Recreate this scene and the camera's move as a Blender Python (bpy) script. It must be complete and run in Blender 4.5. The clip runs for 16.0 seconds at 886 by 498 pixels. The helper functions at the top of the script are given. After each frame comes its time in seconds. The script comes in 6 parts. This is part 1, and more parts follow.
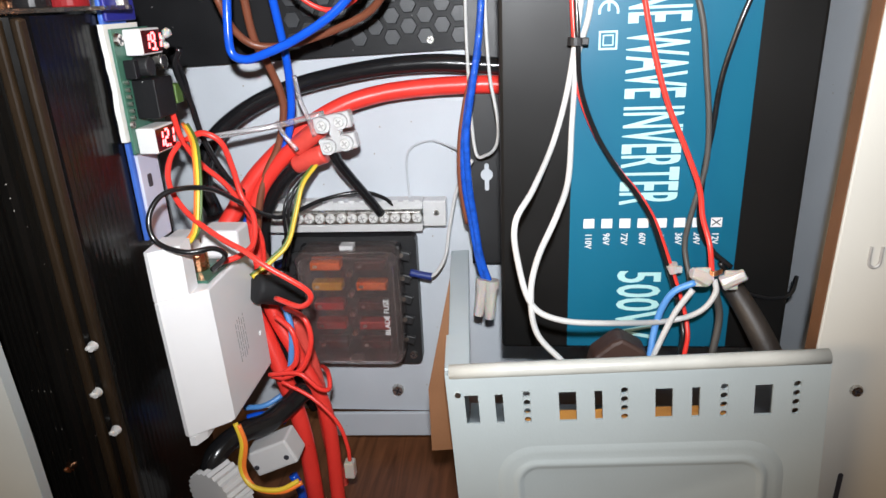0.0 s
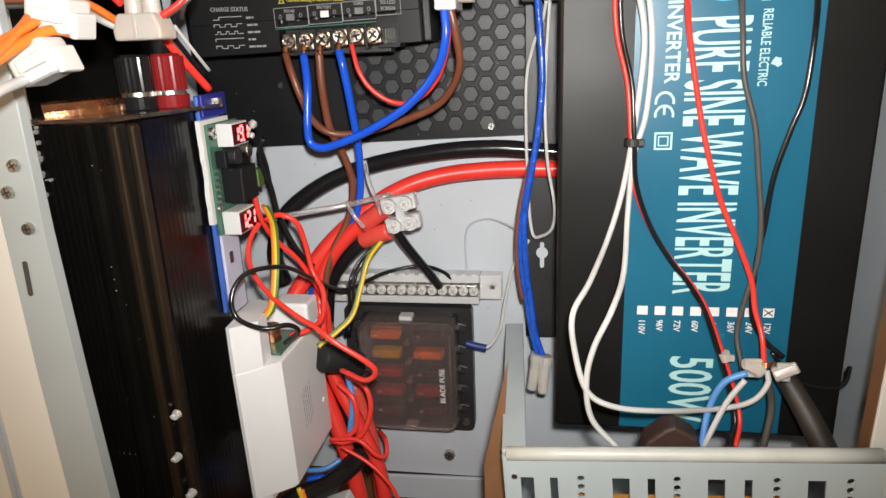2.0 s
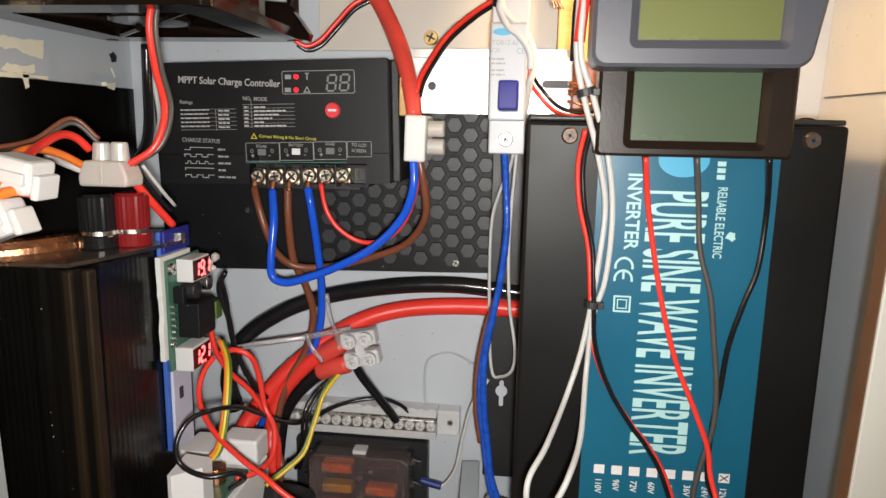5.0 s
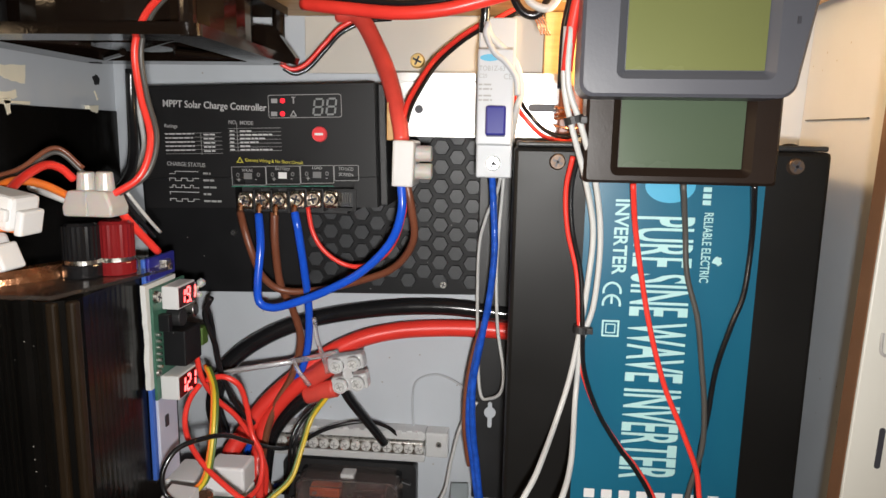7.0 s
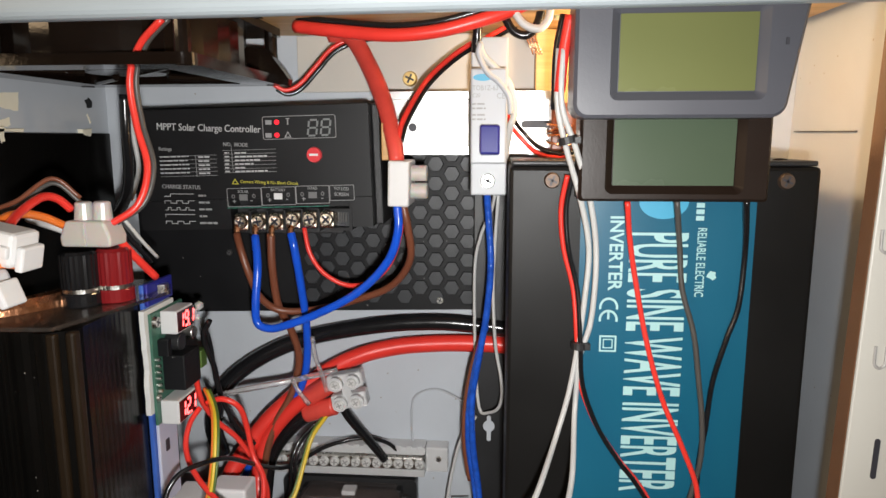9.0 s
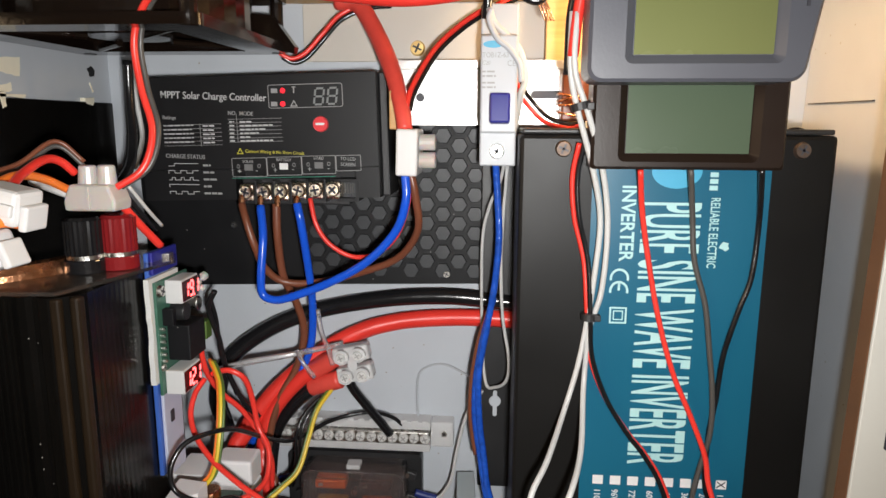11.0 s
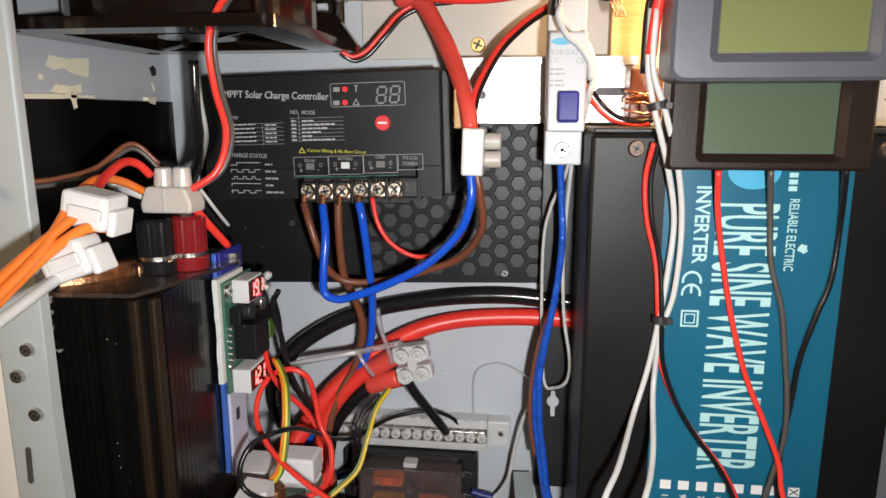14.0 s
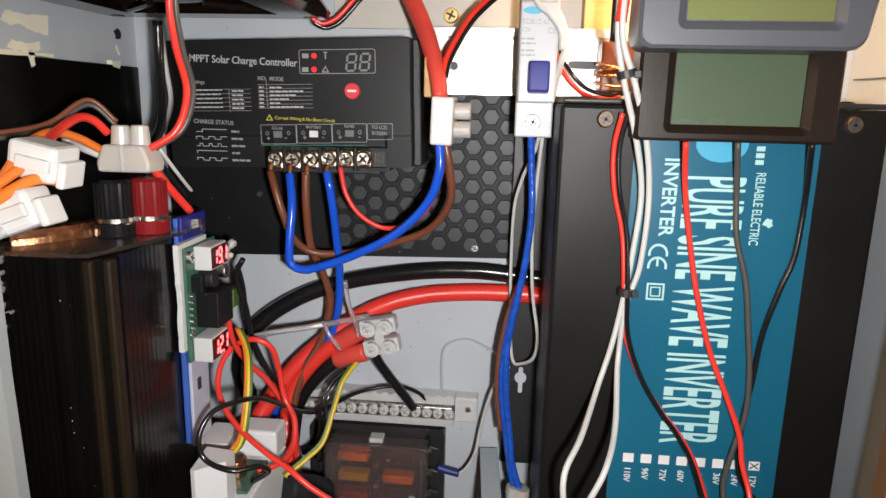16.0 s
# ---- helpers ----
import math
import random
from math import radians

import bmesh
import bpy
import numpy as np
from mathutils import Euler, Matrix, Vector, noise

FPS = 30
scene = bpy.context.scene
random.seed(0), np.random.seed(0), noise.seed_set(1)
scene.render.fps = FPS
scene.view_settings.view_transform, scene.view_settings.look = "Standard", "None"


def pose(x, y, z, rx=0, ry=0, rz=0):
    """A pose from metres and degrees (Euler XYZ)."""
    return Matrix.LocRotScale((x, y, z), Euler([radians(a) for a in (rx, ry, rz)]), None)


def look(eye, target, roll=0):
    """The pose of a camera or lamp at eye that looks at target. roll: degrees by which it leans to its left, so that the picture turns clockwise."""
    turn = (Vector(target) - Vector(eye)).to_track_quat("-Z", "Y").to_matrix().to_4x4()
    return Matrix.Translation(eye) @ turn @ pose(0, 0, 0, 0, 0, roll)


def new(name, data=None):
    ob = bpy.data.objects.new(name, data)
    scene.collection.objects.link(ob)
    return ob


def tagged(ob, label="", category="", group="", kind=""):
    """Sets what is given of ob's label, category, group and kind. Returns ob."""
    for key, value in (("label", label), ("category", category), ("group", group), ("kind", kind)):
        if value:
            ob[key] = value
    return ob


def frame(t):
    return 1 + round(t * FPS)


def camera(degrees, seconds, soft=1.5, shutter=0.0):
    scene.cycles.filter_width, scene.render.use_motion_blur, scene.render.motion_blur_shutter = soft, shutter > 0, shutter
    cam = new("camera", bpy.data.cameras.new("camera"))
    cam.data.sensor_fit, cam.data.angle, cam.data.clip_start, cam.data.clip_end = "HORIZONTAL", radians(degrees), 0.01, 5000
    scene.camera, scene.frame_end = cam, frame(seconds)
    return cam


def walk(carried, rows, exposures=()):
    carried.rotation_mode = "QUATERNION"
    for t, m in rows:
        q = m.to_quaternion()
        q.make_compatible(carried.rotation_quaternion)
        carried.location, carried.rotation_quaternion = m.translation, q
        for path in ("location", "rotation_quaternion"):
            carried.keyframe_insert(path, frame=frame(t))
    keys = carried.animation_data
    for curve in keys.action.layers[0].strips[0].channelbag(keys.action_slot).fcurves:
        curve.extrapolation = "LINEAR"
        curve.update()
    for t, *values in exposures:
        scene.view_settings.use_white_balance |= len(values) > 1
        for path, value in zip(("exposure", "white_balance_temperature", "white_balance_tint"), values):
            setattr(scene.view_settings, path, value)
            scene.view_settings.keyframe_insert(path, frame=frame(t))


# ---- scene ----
cam = camera(66.7, 16.0)
PATH = [
    (0, (0.0259, -0.0039, 0.3967), (-0.1735, 1.8586, -0.3043), -2.62),
    (0.5, (0.0263, -0.0030, 0.4046), (-0.2134, 1.8720, -0.2490), -3.01),
    (1, (0.0212, -0.0122, 0.4096), (-0.2841, 1.8720, -0.1876), -3.14),
    (1.5, (0.0214, -0.0169, 0.4198), (-0.2903, 1.8737, -0.1532), -2.94),
    (2, (0.0202, -0.0157, 0.4208), (-0.3066, 1.8706, -0.1579), -2.37),
    (2.5, (0.0185, -0.0093, 0.4237), (-0.2833, 1.8931, -0.1145), -1.41),
    (3, (0.0247, -0.0042, 0.4453), (-0.2439, 1.9352, 0.0370), -1.28),
    (3.5, (0.0216, 0.0019, 0.4369), (-0.2317, 1.9405, 0.0155), -0.21),
    (4, (0.0184, -0.0056, 0.4526), (-0.2244, 1.9559, 0.1470), 1.51),
    (4.2, (0.0183, -0.0065, 0.4511), (-0.2132, 1.9516, 0.1158), 1.63),
    (6.3, (0.0293, -0.0066, 0.4603), (-0.2062, 1.9458, 0.0960), -0.06),
    (6.5, (0.0260, -0.0069, 0.4611), (-0.1923, 1.9492, 0.1063), 0.11),
    (7, (0.0192, -0.0051, 0.4606), (-0.1669, 1.9579, 0.1261), 0.99),
    (7.5, (0.0156, -0.0008, 0.4622), (-0.1009, 1.9727, 0.1598), 0.25),
    (8, (0.0249, -0.0012, 0.4741), (-0.0863, 1.9739, 0.1793), -1.33),
    (8.5, (0.0192, -0.0010, 0.4677), (-0.0906, 1.9712, 0.1540), -0.76),
    (9, (0.0164, -0.0062, 0.4688), (-0.1429, 1.9601, 0.1397), -0.08),
    (9.2, (0.0114, -0.0077, 0.4623), (-0.1552, 1.9551, 0.1164), 0.38),
    (11.3, (0.0126, -0.0014, 0.4596), (-0.1436, 1.9566, 0.0826), 0.17),
    (11.5, (0.0115, 0.0004, 0.4587), (-0.1322, 1.9577, 0.0736), 0.19),
    (12, (0.0080, 0.0039, 0.4572), (-0.1559, 1.9593, 0.0702), -0.19),
    (12.5, (0.0081, 0.0051, 0.4564), (-0.1470, 1.9614, 0.0708), -0.14),
    (13, (0.0100, 0.0072, 0.4558), (-0.1441, 1.9601, 0.0527), -0.13),
    (13.5, (0.0004, 0.0073, 0.4569), (-0.1768, 1.9589, 0.0570), 0.95),
    (14, (-0.0057, -0.0016, 0.4644), (-0.2435, 1.9445, 0.0695), -0.02),
    (14.5, (-0.0049, -0.0004, 0.4592), (-0.2031, 1.9475, 0.0515), 1.14),
    (15, (-0.0030, 0.0040, 0.4514), (-0.1575, 1.9534, 0.0318), 1.42),
    (15.5, (0.0052, 0.0057, 0.4548), (-0.1379, 1.9589, 0.0490), 1.05),
    (16, (0.0003, 0.0004, 0.4546), (-0.1791, 1.9473, 0.0336), 1.32),
]
walk(cam, [(t, look(eye, target, roll)) for t, eye, target, roll in PATH], exposures=[(0.0, .60, 6200, 10), (1.0, .54, 6600, 10), (1.5, .34, 6800, 10), (2.5, .20, 6800, 10), (3.0, .06, 6800, 10), (4.0, -.05, 6850, 10), (6.3, -.26, 6750, 10), (7.0, -.24, 6700, 10), (8.0, -.38, 6550, 10), (9.0, -.30, 6600, 10), (11.5, -.21, 6600, 10), (16.0, -.14, 6600, 10)])

# ---------------------------------------------------------------- light
world = bpy.data.worlds.new("world")
scene.world = world
world.use_nodes = True
world.node_tree.nodes["Background"].inputs[0].default_value = (1.0, 0.72, 0.42, 1)
world.node_tree.nodes["Background"].inputs[1].default_value = 0.05


def area_lamp(name, eye, target, size, watts, colour):
    data = bpy.data.lights.new(name, "AREA")
    data.shape, data.size, data.energy, data.color = "DISK", size, watts, colour
    ob = new(name, data)
    ob.matrix_world = look(eye, target)
    return ob


# the phone's torch beside its lens, and the room's warm lamps behind it
torch_data = bpy.data.lights.new("phone_torch", "SPOT")
torch_data.energy, torch_data.color, torch_data.shadow_soft_size = 7.0, (0.97, 0.97, 0.96), 0.007
torch_data.spot_size, torch_data.spot_blend = radians(107), 1.0
torch = new("phone_torch", torch_data)
torch.matrix_world = look((0.030, -0.025, 0.446), (-0.030, 0.37, 0.410))
area_lamp("room_lamp", (-1.15, -0.62, 0.66), (0.12, 0.3, 0.42), 0.5, 6.0, (1.0, 0.72, 0.44))
# added warm point lamp, unseen behind the panel meters, for the glow under the top board
warm_fill_data = bpy.data.lights.new("warm_fill_lamp", "POINT")
warm_fill_data.energy, warm_fill_data.color, warm_fill_data.shadow_soft_size = 0.44, (1.0, 0.71, 0.40), 0.010
warm_fill = new("warm_fill_lamp", warm_fill_data)
warm_fill.location = (0.078, 0.316, 0.512)


# ---------------------------------------------------------------- materials
def mat(name, colour, rough=0.5, metal=0.0, var=0.12, scale=60.0, bump=0.1, fine=900.0, coat=0.0, spec=0.5):
    """A surface with two scales of variation: broad mottling and fine grain."""
    m = bpy.data.materials.new(name)
    m.use_nodes = True
    nt = m.node_tree
    b = nt.nodes["Principled BSDF"]
    geo = nt.nodes.new("ShaderNodeTexCoord")
    n1, n2 = nt.nodes.new("ShaderNodeTexNoise"), nt.nodes.new("ShaderNodeTexNoise")
    n1.inputs["Scale"].default_value, n2.inputs["Scale"].default_value = scale, fine
    n1.inputs["Detail"].default_value = 5
    for n in (n1, n2):
        nt.links.new(geo.outputs["Object"], n.inputs["Vector"])
    ramp = nt.nodes.new("ShaderNodeMix")
    ramp.data_type = "RGBA"
    lo = [c * (1 - var) for c in colour]
    hi = [min(1.0, c * (1 + var)) for c in colour]
    ramp.inputs[6].default_value, ramp.inputs[7].default_value = (*lo, 1), (*hi, 1)
    nt.links.new(n1.outputs["Fac"], ramp.inputs[0])
    nt.links.new(ramp.outputs[2], b.inputs["Base Color"])
    rr = nt.nodes.new("ShaderNodeMapRange")
    rr.inputs["To Min"].default_value, rr.inputs["To Max"].default_value = max(0.03, rough - 0.1), min(1, rough + 0.12)
    nt.links.new(n1.outputs["Fac"], rr.inputs["Value"])
    nt.links.new(rr.outputs[0], b.inputs["Roughness"])
    b.inputs["Metallic"].default_value = metal
    b.inputs["Coat Weight"].default_value = coat
    b.inputs["Specular IOR Level"].default_value = spec
    if bump:
        bp = nt.nodes.new("ShaderNodeBump")
        bp.inputs["Strength"].default_value, bp.inputs["Distance"].default_value = bump, 0.0004
        nt.links.new(n2.outputs["Fac"], bp.inputs["Height"])
        nt.links.new(bp.outputs[0], b.inputs["Normal"])
    return m


def clear(name, colour, rough=0.1, amount=0.8, ior=1.45):
    m = mat(name, colour, rough, var=0.05, bump=0.05)
    b = m.node_tree.nodes["Principled BSDF"]
    b.inputs["Transmission Weight"].default_value, b.inputs["IOR"].default_value = amount, ior
    return m


def glow(name, colour, strength):
    m = mat(name, colour, 0.4, bump=0)
    b = m.node_tree.nodes["Principled BSDF"]
    b.inputs["Emission Color"].default_value, b.inputs["Emission Strength"].default_value = (*colour, 1), strength
    return m


def wood_mat(name, dark, light, scale=9.0, stretch=(18, 1.0, 18), rough=0.5):
    m = mat(name, light, rough, bump=0.25)
    nt = m.node_tree
    b = nt.nodes["Principled BSDF"]
    tc, mp, n = nt.nodes.new("ShaderNodeTexCoord"), nt.nodes.new("ShaderNodeMapping"), nt.nodes.new("ShaderNodeTexNoise")
    mp.inputs["Scale"].default_value = stretch
    n.inputs["Scale"].default_value, n.inputs["Detail"].default_value, n.inputs["Distortion"].default_value = scale, 8, 1.2
    cr = nt.nodes.new("ShaderNodeValToRGB")
    cr.color_ramp.elements[0].color, cr.color_ramp.elements[1].color = (*dark, 1), (*light, 1)
    cr.color_ramp.elements[0].position, cr.color_ramp.elements[1].position = 0.3, 0.7
    nt.links.new(tc.outputs["Object"], mp.inputs["Vector"])
    nt.links.new(mp.outputs[0], n.inputs["Vector"])
    nt.links.new(n.outputs["Fac"], cr.inputs[0])
    nt.links.new(cr.outputs[0], b.inputs["Base Color"])
    return m


STEEL_PAINT = mat("blue_grey_painted_steel", (0.50, 0.53, 0.57), 0.42, var=0.10, scale=25, bump=0.12)
CAGE_PAINT = mat("grey_green_painted_steel", (0.41, 0.47, 0.49), 0.38, var=0.14, scale=18, bump=0.12)
# top rim: the case paint darkened in colour against the near torch
TOP_RIM_TONE = mat("painted_steel_toned_down", (0.335, 0.38, 0.405), 0.4, var=0.10, scale=22, bump=0.1)
RIM_PAINT = mat("cream_grey_painted_steel", (0.64, 0.63, 0.58), 0.4, var=0.08, scale=20, bump=0.1)
# left rim: same paint in a lighter copy, offsetting the torch's falloff
LEFT_RIM_TONE = mat("painted_steel_toned_up", (0.43, 0.47, 0.48), 0.4, var=0.12, scale=22, bump=0.12)
SIDE_CREAM = mat("cream_side_paint", (0.82, 0.80, 0.75), 0.5, var=0.08, scale=14, bump=0.1)
WHITE_PANEL = mat("warm_white_panel_paint", (0.56, 0.525, 0.47), 0.42, var=0.06, scale=30, bump=0.1)
# brown streaks reflected in the power unit's corner, as a colour
BROWN_REFLECTION = mat("brown_reflection", (0.018, 0.0105, 0.005), 0.45, var=0.45, scale=50, bump=0.05, spec=0.3)
WALL_CREAM = mat("cream_wall_paint", (0.66, 0.58, 0.44), 0.8, var=0.1, scale=6, bump=0.2)
ZINC = mat("zinc_plated_steel", (0.62, 0.62, 0.60), 0.34, 1.0, var=0.12, scale=80)
SCREW = mat("nickel_screw", (0.62, 0.60, 0.56), 0.28, 1.0, var=0.3, scale=400, bump=0.3)
TERM_SCREW = mat("worn_plated_terminal", (0.55, 0.47, 0.38), 0.22, 1.0, var=0.5, scale=900, bump=0.9, fine=1400)
BRIGHT_SCREW = mat("bright_nickel_screw", (0.80, 0.80, 0.78), 0.38, 0.45, var=0.2, scale=500, bump=0.3)
DULL_SCREW = mat("dull_bronzed_screw", (0.11, 0.075, 0.055), 0.5, 0.6, var=0.3, scale=400)
BRASS = mat("brass_screw_metal", (0.70, 0.50, 0.20), 0.3, 1.0, var=0.2, scale=300)
COPPER = mat("bare_copper", (0.72, 0.34, 0.18), 0.25, 1.0, var=0.25, scale=200, bump=0.3)
BLACK_BOX = mat("black_anodised_aluminium", (0.0045, 0.0041, 0.0037), 0.20, 0.0, var=0.4, scale=30, bump=0.03, spec=0.22)
BLACK_PAINT = mat("black_powder_coat", (0.018, 0.018, 0.019), 0.42, var=0.25, scale=40, bump=0.25, fine=2500)
BLACK_FACE = mat("black_printed_face", (0.0065, 0.0065, 0.0075), 0.44, var=0.25, scale=30, bump=0.06, spec=0.42)
BLACK_PLATE = mat("black_moulded_plate", (0.007, 0.007, 0.008), 0.46, var=0.3, scale=45, bump=0.3, fine=2200, spec=0.25)
HEX_PLASTIC = mat("dark_grey_hexagon_plastic", (0.024, 0.026, 0.029), 0.42, var=0.3, scale=90, bump=0.3, fine=2200)
INV_GREY = mat("satin_black_metal", (0.0065, 0.0062, 0.0060), 0.42, var=0.25, scale=22, bump=0.1, fine=2600, spec=0.24)
BLACK_RUBBER = mat("black_pvc_sheath", (0.010, 0.010, 0.011), 0.19, var=0.3, scale=100, bump=0.12)
RED_PVC = mat("red_pvc_sheath", (0.78, 0.042, 0.030), 0.32, var=0.15, scale=60, bump=0.06)
RED_SLEEVE = mat("dull_red_heatshrink", (0.68, 0.070, 0.052), 0.36, var=0.18, scale=120, bump=0.15)
BLUE_PVC = mat("blue_pvc_sheath", (0.009, 0.085, 0.60), 0.22, var=0.15, scale=80, bump=0.06)
BLUE_TAPED = mat("blue_sheath_in_wrinkled_tape", (0.014, 0.080, 0.46), 0.16, var=0.65, scale=260, bump=1.0, fine=420)
PALE_BLUE = mat("pale_blue_pvc", (0.09, 0.26, 0.60), 0.35, var=0.15, scale=80)
BROWN_PVC = mat("brown_pvc_sheath", (0.17, 0.055, 0.028), 0.35, var=0.2, scale=90, bump=0.08)
WHITE_PVC = mat("white_pvc_sheath", (0.54, 0.54, 0.53), 0.4, var=0.07, scale=80, bump=0.06)
GREY_PVC = mat("grey_pvc_sheath", (0.07, 0.065, 0.06), 0.4, var=0.15, scale=80, bump=0.06)
YELLOW_PVC = mat("yellow_pvc_sheath", (0.68, 0.48, 0.035), 0.35, var=0.15, scale=80)
POST_RED = mat("dark_red_post_plastic", (0.20, 0.012, 0.014), 0.16, var=0.1, bump=0)
POST_BLACK = mat("glossy_black_post_plastic", (0.010, 0.010, 0.011), 0.14, var=0.2, bump=0)
GREEN_PVC = mat("green_pvc_sheath", (0.08, 0.14, 0.03), 0.35, var=0.15, scale=80)
ORANGE_PVC = mat("orange_pvc_sheath", (0.85, 0.20, 0.03), 0.35, var=0.15, scale=80)
BOX_WHITE = mat("bright_white_box_plastic", (0.76, 0.75, 0.75), 0.36, var=0.05, scale=50, bump=0.05)
WHITE_PLASTIC = mat("white_plastic", (0.63, 0.625, 0.62), 0.38, var=0.05, scale=60, bump=0.05)
BREAKER_GREY = mat("light_grey_breaker_plastic", (0.45, 0.47, 0.50), 0.4, var=0.05, scale=60, bump=0.05)
TIE_NYLON = clear("clear_tie_nylon", (0.95, 0.92, 0.92), 0.15, 0.85)
MILKY = clear("milky_nylon", (0.82, 0.75, 0.70), 0.30, 0.45)
mb = MILKY.node_tree.nodes["Principled BSDF"]
mb.inputs["Transmission Weight"].default_value = 0.48
mb.inputs["Subsurface Weight"].default_value, mb.inputs["Subsurface Scale"].default_value = 0.35, 0.004
CLEAR = clear("clear_plastic", (0.95, 0.95, 0.95), 0.15, 0.52)
SMOKE = clear("smoked_clear_plastic", (0.90, 0.76, 0.73), 0.08, 0.95)
ACRYLIC = clear("tinted_acrylic", (0.82, 0.72, 0.64), 0.04, 0.97)
ACRYLIC.node_tree.nodes["Principled BSDF"].inputs["Specular IOR Level"].default_value = 0.3
TEAL = mat("teal_printed_label", (0.0065, 0.107, 0.184), 0.32, var=0.12, scale=14, bump=0.05, fine=1500)
PRINT = mat("pale_cyan_print", (0.39, 0.64, 0.64), 0.45, var=0.05, bump=0)
WHITE_INK = mat("white_ink", (0.72, 0.72, 0.72), 0.5, var=0.06, bump=0)
GREY_INK = mat("grey_ink", (0.30, 0.30, 0.30), 0.5, var=0.1, bump=0)
PALE_INK = mat("pale_grey_ink", (0.50, 0.50, 0.50), 0.5, var=0.1, bump=0)
CONDUIT = mat("brown_black_conduit", (0.030, 0.024, 0.020), 0.5, var=0.3, scale=90, bump=0.3)
DIM_INK = mat("dim_ink", (0.16, 0.16, 0.16), 0.5, var=0.1, bump=0)
DARK_INK = mat("dark_ink", (0.04, 0.04, 0.05), 0.5, bump=0)
CYAN_INK = mat("cyan_ink", (0.05, 0.35, 0.55), 0.4, bump=0)
YELLOW_INK = mat("yellow_ink", (0.55, 0.50, 0.05), 0.5, bump=0)
GREEN_INK = mat("green_ink", (0.03, 0.22, 0.15), 0.5, bump=0)
RED_BUTTON = mat("red_button_plastic", (0.75, 0.06, 0.07), 0.3, var=0.1, bump=0)
NAVY = mat("navy_blue_toggle", (0.020, 0.022, 0.22), 0.3, var=0.12, bump=0.05)
NAVY_SHEATH = mat("navy_crimp_sleeve", (0.015, 0.03, 0.16), 0.4, bump=0.05)
PEELED = mat("cream_undercoat", (0.86, 0.80, 0.64), 0.5, var=0.1, scale=90)
PCB_GREEN = mat("green_circuit_board", (0.045, 0.13, 0.09), 0.4, var=0.35, scale=250, bump=0.2)
PALE_TAPE = mat("white_foam_tape", (0.66, 0.66, 0.64), 0.7, var=0.1, scale=120, bump=0.5)
BLUE_STRIP = mat("blue_coated_strip", (0.05, 0.13, 0.48), 0.35, var=0.2, scale=60)
LILAC_STRIP = mat("pale_lilac_strip", (0.52, 0.54, 0.66), 0.5, var=0.1, scale=60)
DISPLAY_GREY = mat("grey_meter_bezel", (0.085, 0.088, 0.105), 0.36, var=0.08, scale=30, bump=0.08)
DISPLAY_BLACK = mat("black_meter_bezel", (0.018, 0.011, 0.008), 0.34, var=0.15, scale=30, bump=0.08, spec=0.25)
LCD_YELLOW = mat("yellow_green_lcd", (0.150, 0.165, 0.062), 0.24, var=0.12, scale=12, bump=0, spec=0.3)
LCD_GREEN = mat("grey_green_lcd", (0.075, 0.105, 0.068), 0.24, var=0.10, scale=12, bump=0, spec=0.3)
LED_DARK = mat("dark_red_filter", (0.06, 0.004, 0.006), 0.2, bump=0)
LED_RED = glow("red_led_segment", (1.0, 0.10, 0.10), 5.0)
LED_DOT = glow("red_led", (1.0, 0.015, 0.03), 1.3)
SEG_OFF = mat("unlit_segment", (0.20, 0.21, 0.21), 0.4, bump=0)
FAN_PLASTIC = mat("black_fan_plastic", (0.007, 0.0042, 0.003), 0.12, var=0.3, scale=40, bump=0.08)
WOOD = wood_mat("brown_table_wood", (0.075, 0.026, 0.012), (0.195, 0.075, 0.034))
PLY = wood_mat("pale_plywood", (0.46, 0.25, 0.09), (0.66, 0.42, 0.18), stretch=(1.0, 14, 14))
FUSE_COLOURS = [mat("fuse_" + n, c, 0.35, bump=0) for n, c in (("orange", (0.75, 0.14, 0.012)), ("amber", (0.62, 0.33, 0.02)), ("red", (0.34, 0.012, 0.012)), ("dark", (0.05, 0.008, 0.008)))]


SLOT_GREY = mat("worn_screw_slot", (0.46, 0.45, 0.44), 0.5, 0.3, var=0.2, scale=300)
BLOCK_WOOD = wood_mat("orange_wood", (0.42, 0.17, 0.03), (0.62, 0.29, 0.06), stretch=(1.0, 14, 14))
WORN_EDGE = mat("worn_pale_edge", (0.50, 0.51, 0.48), 0.4, var=0.22, scale=70, bump=0.2)
# warm shade as a colour, for the strips beside the rim and the tray
BROWN_SHADE = mat("brown_shade", (0.19, 0.090, 0.042), 0.6, var=0.25, scale=40, bump=0.3)
BLACK_TAPE = mat("black_cloth_tape", (0.014, 0.014, 0.015), 0.6, var=0.4, scale=150, bump=0.8, fine=1600, spec=0.3)


